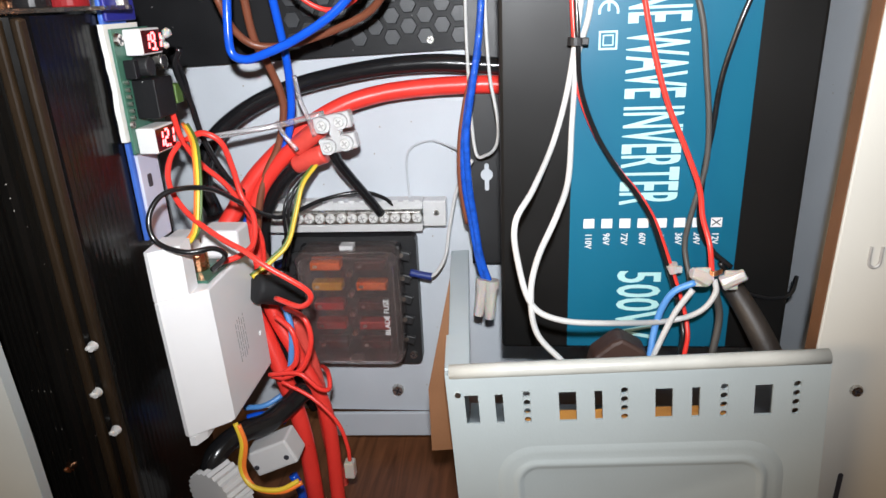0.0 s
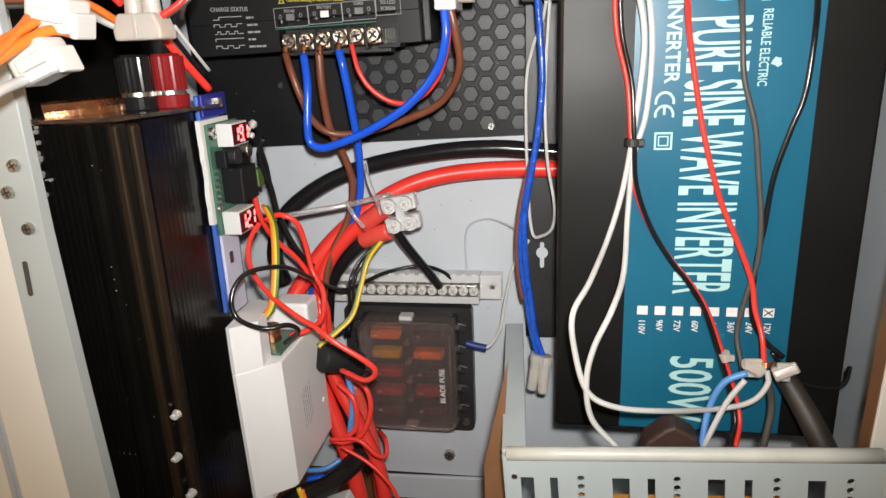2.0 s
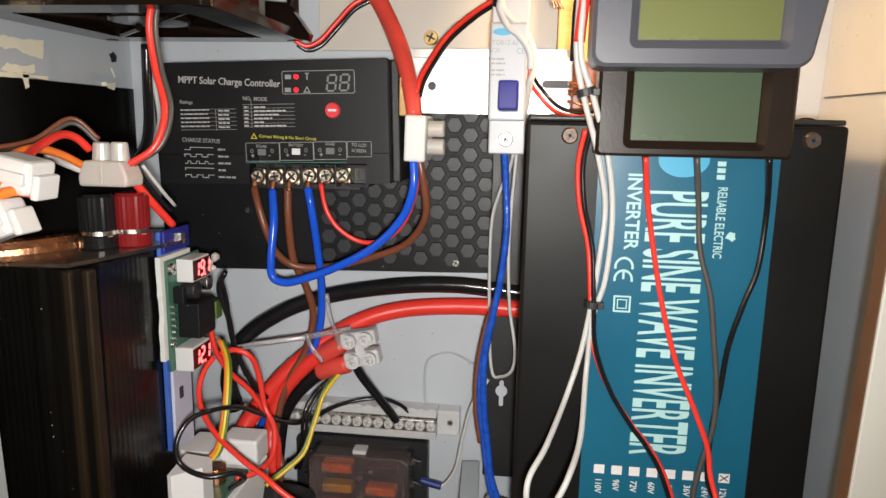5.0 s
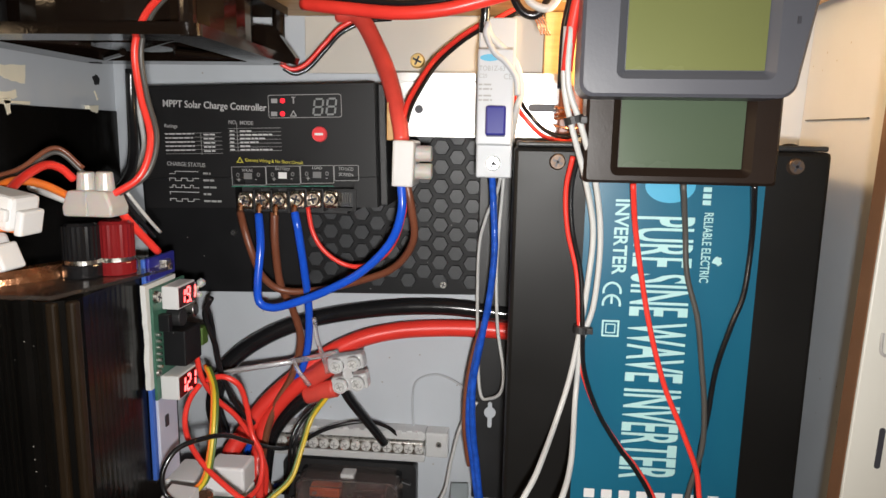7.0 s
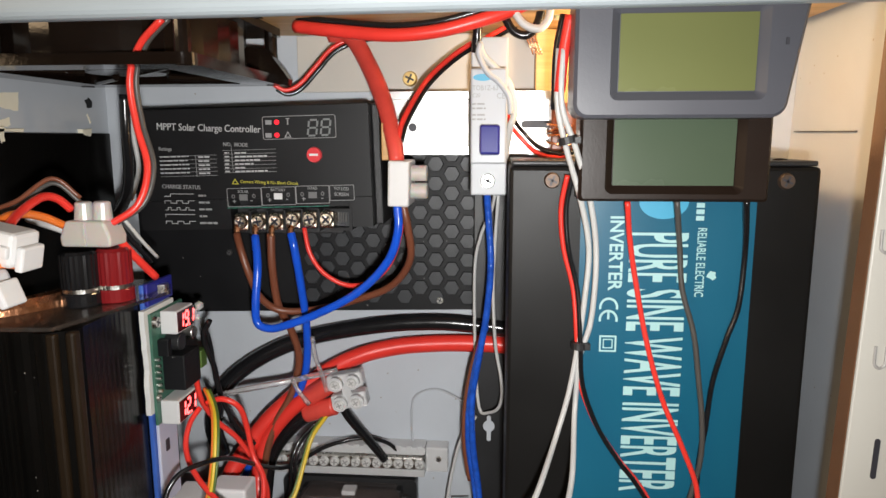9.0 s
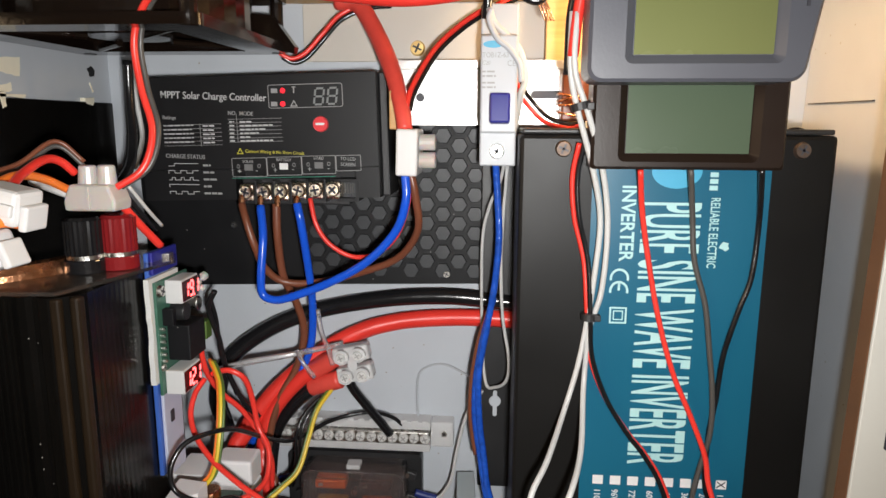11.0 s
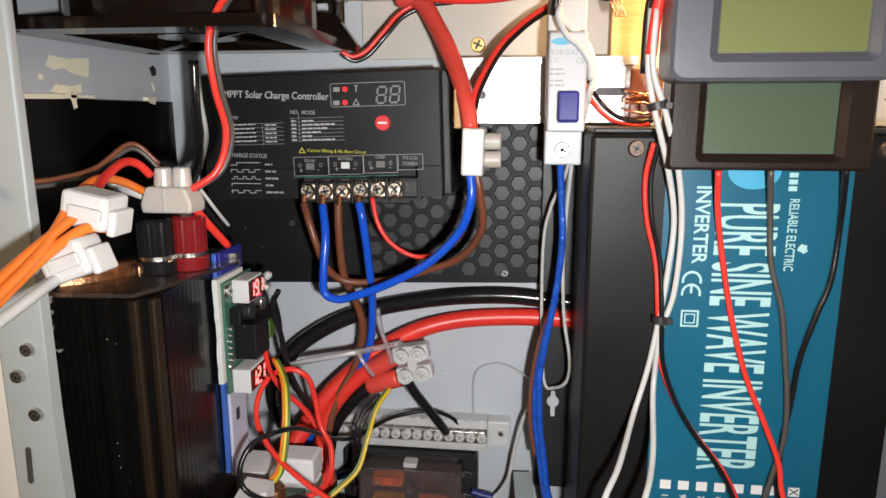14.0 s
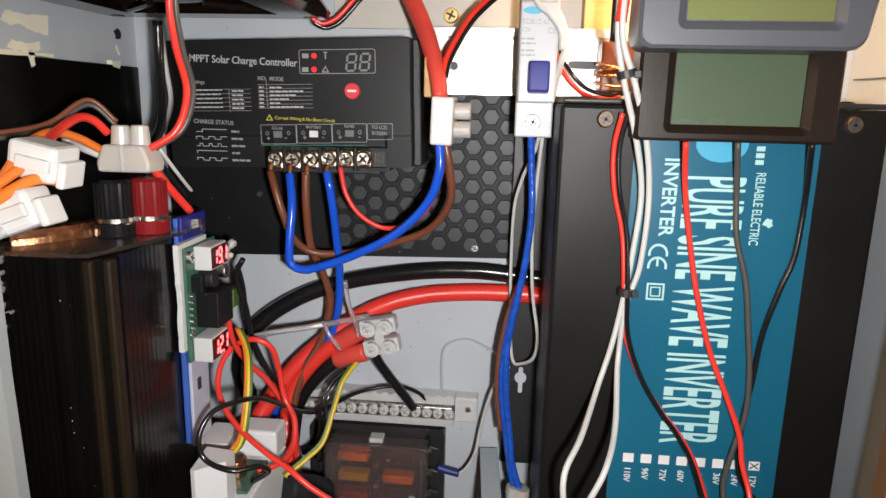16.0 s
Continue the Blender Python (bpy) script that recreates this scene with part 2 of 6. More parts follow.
def dusty(m, scale=420.0, limit=0.055, colour=(0.55, 0.53, 0.50)):
    """Sparse pale dust specks over a surface."""
    nt = m.node_tree
    b = nt.nodes["Principled BSDF"]
    tc, vo, lt, gate, both, mix = [nt.nodes.new("ShaderNode" + k) for k in ("TexCoord", "TexVoronoi", "Math", "Math", "Math", "Mix")]
    vo.inputs["Scale"].default_value = scale
    nt.links.new(tc.outputs["Object"], vo.inputs["Vector"])
    lt.operation, gate.operation, both.operation = "LESS_THAN", "GREATER_THAN", "MULTIPLY"
    lt.inputs[1].default_value, gate.inputs[1].default_value = limit * 2.0, 0.93
    sep = nt.nodes.new("ShaderNodeSeparateColor")
    nt.links.new(vo.outputs["Color"], sep.inputs[0])
    nt.links.new(vo.outputs["Distance"], lt.inputs[0])
    nt.links.new(sep.outputs[0], gate.inputs[0])
    nt.links.new(lt.outputs[0], both.inputs[0])
    nt.links.new(gate.outputs[0], both.inputs[1])
    mix.data_type = "RGBA"
    old = b.inputs["Base Color"].links[0].from_socket
    nt.links.new(both.outputs[0], mix.inputs[0])
    nt.links.new(old, mix.inputs[6])
    mix.inputs[7].default_value = (*colour, 1)
    nt.links.new(mix.outputs[2], b.inputs["Base Color"])


dusty(BLACK_BOX, 420.0, 0.055, (0.30, 0.28, 0.25))
dusty(BLACK_PLATE, 300.0, 0.05, (0.3, 0.29, 0.28))
dusty(STEEL_PAINT, 220.0, 0.05, (0.30, 0.27, 0.22))


# ---------------------------------------------------------------- building blocks
def thing(name, label, category, base, group=""):
    ob = new(name)
    ob.location = base
    ob.empty_display_size = 0.01
    return tagged(ob, label, category, group)


def base_of(ob):
    v = Vector((0, 0, 0))
    while ob:
        v = v + ob.location
        ob = ob.parent
    return v


def part(name, bm, material, parent=None, label="", smooth=False):
    """Links a bmesh made in world places as one mesh, under a thing or part."""
    mesh = bpy.data.meshes.new(name)
    bmesh.ops.recalc_face_normals(bm, faces=bm.faces)
    centre = sum((v.co for v in bm.verts), Vector()) / max(1, len(bm.verts))
    bmesh.ops.translate(bm, vec=-centre, verts=bm.verts)
    for f in bm.faces:
        f.smooth = smooth
    bm.to_mesh(mesh)
    bm.free()
    mesh.materials.append(material)
    ob = new(name, mesh)
    if parent:
        ob.parent = parent
        ob.location = centre - base_of(parent)
    else:
        ob.location = centre
    if label:
        ob["label"] = label
    return ob


def setting(name, bm, material, label, category):
    return tagged(part(name, bm, material), label, category, kind="structure")


def box(x0, x1, y0, y1, z0, z1, bevel=0.0, seg=2, bm=None):
    bm = bm or bmesh.new()
    vs = bmesh.ops.create_cube(bm, size=1)["verts"]
    for v in vs:
        v.co = Vector(((x0 + x1) / 2 + v.co.x * (x1 - x0), (y0 + y1) / 2 + v.co.y * (y1 - y0), (z0 + z1) / 2 + v.co.z * (z1 - z0)))
    if bevel:
        es = list({e for v in vs for e in v.link_edges})
        bmesh.ops.bevel(bm, geom=es, offset=bevel, segments=seg, profile=0.5, affect="EDGES")
    return bm


def turn(bm, centre, rx=0, ry=0, rz=0):
    bmesh.ops.rotate(bm, cent=centre, matrix=Euler([radians(a) for a in (rx, ry, rz)]).to_matrix(), verts=bm.verts)
    return bm


def rod(p0, p1, r, r2=None, seg=20, bm=None, bevel=0.0):
    bm = bm or bmesh.new()
    p0, p1 = Vector(p0), Vector(p1)
    d = p1 - p0
    m = Matrix.Translation((p0 + p1) / 2) @ d.to_track_quat("Z", "Y").to_matrix().to_4x4()
    vs = bmesh.ops.create_cone(bm, cap_ends=True, segments=seg, radius1=r, radius2=r if r2 is None else r2, depth=d.length, matrix=m)["verts"]
    if bevel:
        es = [e for e in {e for v in vs for e in v.link_edges} if len(e.link_faces) == 2 and any(len(f.verts) > 4 for f in e.link_faces)]
        bmesh.ops.bevel(bm, geom=es, offset=bevel, segments=2, profile=0.5, affect="EDGES")
    return bm


def smooth_line(pts, steps=7):
    """A Catmull-Rom line through a few places."""
    p = [Vector(q) for q in pts]
    p = [p[0] * 2 - p[1]] + p + [p[-1] * 2 - p[-2]]
    out = []
    for i in range(1, len(p) - 2):
        a, b, c, d = p[i - 1:i + 3]
        for k in range(steps):
            t = k / steps
            out.append(0.5 * (2 * b + (c - a) * t + (2 * a - 5 * b + 4 * c - d) * t * t + (3 * b - a - 3 * c + d) * t ** 3))
    out.append(p[-2])
    return out


def tube(pts, r, seg=10, steps=7, bm=None, flat=1.0, twist=None):
    """A round sheath along a line; flat squeezes it to a strip."""
    bm = bm or bmesh.new()
    line = smooth_line(pts, steps) if steps > 1 else [Vector(q) for q in pts]
    n = len(line)
    up = Vector((0.13, -1, 0.21))
    rings = []
    for i, q in enumerate(line):
        d = (line[min(i + 1, n - 1)] - line[max(i - 1, 0)]).normalized()
        side = up.cross(d)
        if side.length < 1e-4:
            side = Vector((1, 0, 0)).cross(d)
        side.normalize()
        up2 = d.cross(side).normalized()
        up = up2
        w = r(i / (n - 1)) if callable(r) else r
        rings.append([bm.verts.new(q + side * w * math.cos(2 * math.pi * k / seg) + up2 * w * flat * math.sin(2 * math.pi * k / seg)) for k in range(seg)])
    for a, b in zip(rings, rings[1:]):
        for k in range(seg):
            bm.faces.new((a[k], a[(k + 1) % seg], b[(k + 1) % seg], b[k]))
    bm.faces.new(rings[0])
    bm.faces.new(rings[-1][::-1])
    return bm


def cable(pts, r, material, label, name="cable", category="cable", group="", steps=7, seg=10, wobble=0.0):
    if wobble:
        rnd = random.Random(len(label) + len(pts))
        pts = [pts[0]] + [tuple(c + rnd.uniform(-wobble, wobble) for c in q) for q in pts[1:-1]] + [pts[-1]]
    return tagged(part(name, tube(pts, r, seg, steps), material, smooth=True), label, category, group)


def twisted(pts, r, turns, phase=0.0):
    """One of two wires wound round each other along a line."""
    line = smooth_line(pts, 10)
    n = len(line) - 1
    return [tuple(q + Vector((math.cos(phase + 2 * math.pi * turns * i / n), math.sin(phase + 2 * math.pi * turns * i / n), 0)) * r) for i, q in enumerate(line)]


def beside(pts, dx=0.0, dy=0.0, dz=0.0):
    return [(x + dx, y + dy, z + dz) for x, y, z in pts]


def outline_prism(outline, y0, y1, bm=None, axis="y"):
    """A prism from an outline in x, z (or another pair), between two depths."""
    bm = bm or bmesh.new()
    put = {"y": lambda a, b, d: (a, d, b), "x": lambda a, b, d: (d, a, b), "z": lambda a, b, d: (a, b, d)}[axis]
    lo = [bm.verts.new(put(a, b, y0)) for a, b in outline]
    hi = [bm.verts.new(put(a, b, y1)) for a, b in outline]
    n = len(lo)
    bm.faces.new(lo)
    bm.faces.new(hi[::-1])
    for i in range(n):
        bm.faces.new((lo[i], hi[i], hi[(i + 1) % n], lo[(i + 1) % n]))
    return bm


def round_rect(x0, x1, z0, z1, r, seg=5):
    out = []
    for cx, cz, a in ((x1 - r, z1 - r, 0), (x0 + r, z1 - r, 90), (x0 + r, z0 + r, 180), (x1 - r, z0 + r, 270)):
        for k in range(seg + 1):
            t = radians(a + 90 * k / seg)
            out.append((cx + r * math.cos(t), cz + r * math.sin(t)))
    return out


def ring_plate(outer, inner, y0, y1, bm=None, lift=0.0):
    """A flat frame between two outlines of equal count; lift sets the inner edge back."""
    bm = bm or bmesh.new()
    n = len(outer)
    a = [bm.verts.new((x, y0, z)) for x, z in outer]
    b = [bm.verts.new((x, y0 + lift, z)) for x, z in inner]
    c = [bm.verts.new((x, y1, z)) for x, z in outer]
    d = [bm.verts.new((x, y1, z)) for x, z in inner]
    for i in range(n):
        j = (i + 1) % n
        bm.faces.new((a[i], a[j], b[j], b[i]))
        bm.faces.new((c[i], d[i], d[j], c[j]))
        bm.faces.new((a[i], c[i], c[j], a[j]))
        bm.faces.new((b[i], b[j], d[j], d[i]))
    return bm


def pierced(x0, x1, z0, z1, y0, y1, rects=(), dots=()):
    """A sheet with real rectangular openings and round holes (x, z, radius)."""
    bm = bmesh.new()
    holes = list(rects) + [(x - r * 1.15, x + r * 1.15, z - r * 1.15, z + r * 1.15) for x, z, r in dots]
    xs = sorted({x0, x1, *[h[0] for h in holes], *[h[1] for h in holes]})
    zs = sorted({z0, z1, *[h[2] for h in holes], *[h[3] for h in holes]})
    full = [[not any(h[0] < (xa + xb) / 2 < h[1] and h[2] < (za + zb) / 2 < h[3] for h in holes) for za, zb in zip(zs, zs[1:])] for xa, xb in zip(xs, xs[1:])]
    cache = {}

    def v(i, j, y):
        if (i, j, y) not in cache:
            cache[i, j, y] = bm.verts.new((xs[i], y, zs[j]))
        return cache[i, j, y]
    nx, nz = len(xs) - 1, len(zs) - 1
    for i in range(nx):
        for j in range(nz):
            if not full[i][j]:
                continue
            for y in (y0, y1):
                bm.faces.new((v(i, j, y), v(i + 1, j, y), v(i + 1, j + 1, y), v(i, j + 1, y)))
            for di, dj, a, b in ((-1, 0, (i, j), (i, j + 1)), (1, 0, (i + 1, j), (i + 1, j + 1)), (0, -1, (i, j), (i + 1, j)), (0, 1, (i, j + 1), (i + 1, j + 1))):
                ii, jj = i + di, j + dj
                if not (0 <= ii < nx and 0 <= jj < nz) or not full[ii][jj]:
                    bm.faces.new((v(*a, y0), v(*b, y0), v(*b, y1), v(*a, y1)))
    for x, z, r in dots:
        s = r * 1.15
        n = 16
        circ = [(x + r * math.cos(2 * math.pi * (k + 0.5) / n), z + r * math.sin(2 * math.pi * (k + 0.5) / n)) for k in range(n)]
        sq = []
        for k in range(n):
            t = 2 * math.pi * (k + 0.5) / n
            m = max(abs(math.cos(t)), abs(math.sin(t)))
            sq.append((x + s * math.cos(t) / m, z + s * math.sin(t) / m))
        ring_plate(sq, circ, y0, y1, bm)
    return bm


_letters = {}


def letters(body, size, place, rot=(90, 0, 0), squeeze=1.0, align="LEFT", thick=0.00012, bm=None, wide=0.0):
    """Lettering in Blender's own font, as a thin mesh."""
    key = body, align, wide
    if key not in _letters:
        cu = bpy.data.curves.new("t", "FONT")
        cu.body, cu.size, cu.align_x, cu.extrude, cu.resolution_u, cu.offset = body, 1.0, align, 0.01, 3, wide
        ob = bpy.data.objects.new("t", cu)
        _letters[key] = bpy.data.meshes.new_from_object(ob)
        bpy.data.objects.remove(ob)
        bpy.data.curves.remove(cu)
    bm = bm or bmesh.new()
    before = len(bm.verts)
    bm.from_mesh(_letters[key])
    bm.verts.ensure_lookup_table()
    m = pose(*place, *rot) @ Matrix.Diagonal((size * squeeze, size, thick / 0.01, 1))
    for v in bm.verts[before:]:
        v.co = m @ v.co
    return bm


SEGMENTS = {"0": "abcdef", "1": "bc", "2": "abged", "9": "abcdfg", "8": "abcdefg"}


def seven(digit, at, u, v, w, h, bm=None, t=0.16, deep=0.0002):
    """The bars of one numeral: at its lower left, u and v its right and up."""
    bm = bm or bmesh.new()
    u, v, at = Vector(u), Vector(v), Vector(at)
    nrm = u.cross(v)
    g = 0.06 * h
    k = t * h
    bars = {"a": (g, h, w - g, h), "g": (g, h / 2, w - g, h / 2), "d": (g, 0, w - g, 0), "f": (0, h / 2 + g, 0, h - g), "b": (w, h / 2 + g, w, h - g), "e": (0, g, 0, h / 2 - g), "c": (w, g, w, h / 2 - g)}
    for s in SEGMENTS[digit]:
        x0, z0, x1, z1 = bars[s]
        lean = 0.12
        flat = z0 == z1
        quad = [(x0, z0 - k / 2), (x1, z0 - k / 2), (x1, z0 + k / 2), (x0, z0 + k / 2)] if flat else [(x0 - k / 2, z0), (x0 + k / 2, z0), (x0 + k / 2, z1), (x0 - k / 2, z1)]
        vs = [at + u * (a + lean * b) + v * b for a, b in quad]
        lo = [bm.verts.new(q) for q in vs]
        hi = [bm.verts.new(q + nrm * deep) for q in vs]
        bm.faces.new(lo)
        bm.faces.new(hi)
        for i in range(4):
            bm.faces.new((lo[i], lo[(i + 1) % 4], hi[(i + 1) % 4], hi[i]))
    return bm


def screw_head(place, r, parent, material=None, name="screw", towards=(0, -1, 0), label="", spin=20):
    """A cross-head screw: a domed head with a cut cross and a washer ring."""
    p, d = Vector(place), Vector(towards).normalized()
    bm = rod(p, p + d * r * 0.55, r, r * 0.82, 18)
    s = part(name, bm, material or SCREW, parent, label)
    side = d.orthogonal().normalized()
    q = Matrix.Rotation(radians(spin), 3, d)
    a, b = q @ side, q @ d.cross(side)
    bm = bmesh.new()
    c = p + d * r * 0.56
    for m, n in ((a, b), (b, a)):
        vs = [bm.verts.new(c + m * r * 0.62 * i + n * r * 0.13 * j) for i, j in ((-1, -1), (1, -1), (1, 1), (-1, 1))]
        hs = [bm.verts.new(v.co + d * r * 0.03) for v in vs]
        bm.faces.new(vs), bm.faces.new(hs)
        for i in range(4):
            bm.faces.new((vs[i], vs[(i + 1) % 4], hs[(i + 1) % 4], hs[i]))
    part("cross_slot", bm, SLOT_GREY if material is BRIGHT_SCREW else DARK_INK, s)
    return s



# ---------------------------------------------------------------- the room
setting("wall_back", box(-1.5, 1.5, 1.0, 1.06, -0.65, 1.9), WALL_CREAM, "cream painted room wall behind the case", "wall")
setting("wall_left", box(-1.56, -1.5, -1.6, 1.06, -0.65, 1.9), WALL_CREAM, "cream painted room wall", "wall")
setting("wall_right", box(1.5, 1.56, -1.6, 1.06, -0.65, 1.9), WALL_CREAM, "cream painted room wall", "wall")
setting("wall_front", box(-1.5, 1.5, -1.66, -1.6, -0.65, 1.9), WALL_CREAM, "cream painted room wall", "wall")
setting("ceiling", box(-1.5, 1.5, -1.6, 1.0, 1.9, 1.95), WALL_CREAM, "cream painted ceiling", "ceiling")
setting("floor", box(-1.5, 1.5, -1.6, 1.0, -0.70, -0.65), WOOD, "brown wooden floor", "floor")
bm = box(-0.7, 0.7, 0.10, 0.85, 0.078, 0.105, 0.003)
for x in (-0.62, 0.62):
    for y in (0.16, 0.79):
        box(x - 0.03, x + 0.03, y - 0.03, y + 0.03, -0.65, 0.079, bm=bm)
tagged(part("wooden_table", bm, WOOD), "brown wooden table under the steel case", "table")

# ---------------------------------------------------------------- the steel case
SEAMZ = 0.4710
case = thing("equipment_case", "blue-grey painted steel cabinet, front open, on the table", "cabinet", (0, 0.38, 0.105))
bm = box(-0.2115, 0.1885, 0.377, 0.3785, 0.138, 0.530, 0)
part("back_panel", bm, STEEL_PAINT, case)
bm = box(-0.104, -0.0215, 0.3735, 0.3765, 0.1195, 0.1375, 0.0008)
turn(bm, (-0.06, 0.375, 0.13), ry=-1.5)
part("bottom_flange", bm, STEEL_PAINT, case)
part("seam", turn(box(0.1727, 0.1739, 0.3080, 0.3700, SEAMZ - 0.0003, SEAMZ + 0.0003), (0.173, 0.33, SEAMZ), rx=0.3), GREY_PVC, case, "thin dark crack in the paint")
part("side_panel", box(-0.2130, -0.2110, 0.2005, 0.3785, 0.105, 0.535), STEEL_PAINT, case)
part("side_panel", turn(box(0.1700, 0.1716, 0.2465, 0.3765, 0.105, 0.535), (0.170, 0.3, 0.33), ry=1.6), STEEL_PAINT, case)
part("top_panel", box(-0.2130, 0.1870, 0.2170, 0.3785, 0.5355, 0.5375), STEEL_PAINT, case)
part("top_board", box(-0.2100, 0.1640, 0.2300, 0.3765, 0.5245, 0.5350, 0.0008), PLY, case, "pale plywood board")
t0, t1 = (0.0355, 0.3700, 0.5166), (0.0539, 0.3700, 0.5161)
part("corner_post", box(t0[0], t1[0], 0.3600, 0.3740, 0.4600, 0.5240, 0.0006), PLY, case, "pale plywood corner post")
part("white_plate", box(-0.0960, 0.0560, 0.3742, 0.3768, 0.4935, 0.5240, 0.0005), WHITE_PANEL, case, "warm white plate above the rail")
# front rims
bm = box(-0.2120, 0.1700, 0.1990, 0.2085, 0.5058, 0.5185, 0.0034, 4)
turn(bm, (0, 0.2, 0.508), ry=-0.45)
part("top_rim", bm, TOP_RIM_TONE, case)
bm = outline_prism([(-0.1800, 0.105), (-0.1595, 0.105), (-0.1628, 0.240), (-0.1652, 0.300), (-0.1668, 0.360), (-0.1665, 0.500), (-0.1850, 0.500), (-0.1838, 0.300)], 0.1985, 0.2035)
bmesh.ops.bevel(bm, geom=[e for e in bm.edges if abs(e.verts[0].co.y - e.verts[1].co.y) < 1e-6], offset=0.0017, segments=3, profile=0.5, affect="EDGES")
rim_l = part("left_rim", bm, LEFT_RIM_TONE, case)
for x, y, z in ((-0.1737, 0.1985, 0.3835), (-0.1786, 0.1985, 0.3736), (-0.1735, 0.1985, 0.3598)):
    screw_head((x + 0.0006, y, z + 0.0018), 0.0026, rim_l, spin=z * 900)
x, _, z = (-0.1782, 0.1985, 0.3418)
part("slot", turn(outline_prism(round_rect(x - 0.0010, x + 0.0010, z - 0.007, z + 0.007, 0.0009), 0.1981, 0.1990), (x, 0.1985, z), ry=2.4), GREY_PVC, rim_l)
for k in range(5):
    part("fold", box(-0.2105 + k * 0.0032, -0.2080 + k * 0.0032, 0.2285 + 0.0006 * (k % 2), 0.2380, 0.3300, 0.5280, 0.0008), RIM_PAINT, case, "cream folded edge")


def flake(outline, lift=0.0, seed=1):
    """A ragged patch where the grey paint has come off; the outline runs in y, z."""
    r = random.Random(seed)
    ragged = []
    for (y0, z0), (y1, z1) in zip(outline, outline[1:] + outline[:1]):
        for k in range(4):
            u = k / 4
            ragged.append((y0 + (y1 - y0) * u + r.uniform(-0.0004, 0.0004), z0 + (z1 - z0) * u + r.uniform(-0.0004, 0.0004)))
    return outline_prism(ragged, -0.2112, -0.2107 + lift, axis="x")


for o, lift, sd in (([(0.2735, 0.4845), (0.2775, 0.4895), (0.2850, 0.4885), (0.3040, 0.4900), (0.3025, 0.4812), (0.2910, 0.4822), (0.2850, 0.4842), (0.2790, 0.4832)], 0.0, 1),
                    ([(0.2745, 0.4735), (0.2790, 0.4772), (0.2860, 0.4765), (0.2960, 0.4778), (0.2965, 0.4742), (0.2860, 0.4728)], 0.0, 2),
                    ([(0.2680, 0.4790), (0.2705, 0.4812), (0.2720, 0.4785)], 0.0, 3),
                    ([(0.2845, 0.4735), (0.2885, 0.4735), (0.2880, 0.4672), (0.2858, 0.4665)], 0.0026, 4),
                    ([(0.2560, 0.4722), (0.3010, 0.4728), (0.3012, 0.4714), (0.2560, 0.4706)], 0.0026, 5),
                    ([(0.3470, 0.4728), (0.3560, 0.4732), (0.3545, 0.4692), (0.3490, 0.4700)], 0.0026, 6),
                    ([(0.3565, 0.4812), (0.3578, 0.4816), (0.3600, 0.4770), (0.3592, 0.4766)], 0.0, 7)):
    part("bare_patch", flake(o, lift, sd), PEELED, case, "cream patch of missing paint")
part("smudge", flake([(0.3560, 0.4885), (0.3590, 0.4905), (0.3625, 0.4890), (0.3620, 0.4850), (0.3580, 0.4845)], 0.0001, 8), BLACK_TAPE, case, "black smudge on the paint")
RIM_TILT = 1.5
RC = (0.150, 0.245, 0.35)
bm = box(0.1484, 0.1960, 0.2430, 0.2446, 0.100, 0.540, 0.0006)
box(0.1492, 0.1518, 0.2446, 0.2532, 0.100, 0.540, 0.0006, bm=bm)
box(0.1940, 0.1960, 0.2446, 0.2700, 0.100, 0.540, 0.0006, bm=bm)
rim_r = part("right_rim", turn(bm, RC, ry=RIM_TILT), RIM_PAINT, case, "cream-grey rim with punched slots")
# the rim's shaded inner return, put in as a brown strip
part("rim_shade_strip", turn(box(0.1484, 0.1490, 0.2448, 0.2530, 0.100, 0.540), RC, ry=RIM_TILT), BROWN_SHADE, case, "brown strip painted as the shade behind the rim")
for x, _, z in ((0.1532, 0.2428, 0.4732), (0.1550, 0.2428, 0.4312), (0.1570, 0.2428, 0.3882), (0.1610, 0.2428, 0.2985)):
    pts = [(x - 0.0020, 0.2428, z + 0.0048), (x - 0.0020, 0.2428, z), (x - 0.0017, 0.2428, z - 0.0024), (x, 0.2428, z - 0.0036), (x + 0.0017, 0.2428, z - 0.0024), (x + 0.0020, 0.2428, z), (x + 0.0020, 0.2428, z + 0.0048)]
    part("slot", tube(pts, 0.0006, 8, 4), SLOT_GREY, rim_r)
for x, _, z in ((0.1592, 0.2428, 0.3490), (0.1640, 0.2428, 0.1930)):
    part("slot", turn(outline_prism(round_rect(x - 0.0010, x + 0.0010, z - 0.008, z + 0.008, 0.0009), 0.2426, 0.2434), (x, 0.2428, z), ry=RIM_TILT), DARK_INK, rim_r)
x, _, z = (0.1636, 0.2430, 0.2418)
screw_head((x, 0.2430, z), 0.0026, rim_r)
screw_head((-0.049, 0.377, 0.154), 0.0042, case, name="panel_screw")

tagged(part("cream_door", box(-0.3600, -0.1830, 0.2020, 0.2120, 0.105, 0.4950, 0.0015), SIDE_CREAM), "cream painted cabinet door beside the steel case", "door")

# black sheet on the inner side of the case
bm = box(-0.2108, -0.2085, 0.2500, 0.3740, 0.300, 0.4710, 0.0005)
tagged(part("black_sheet", bm, BLACK_BOX), "glossy black plastic sheet on the case side", "panel")

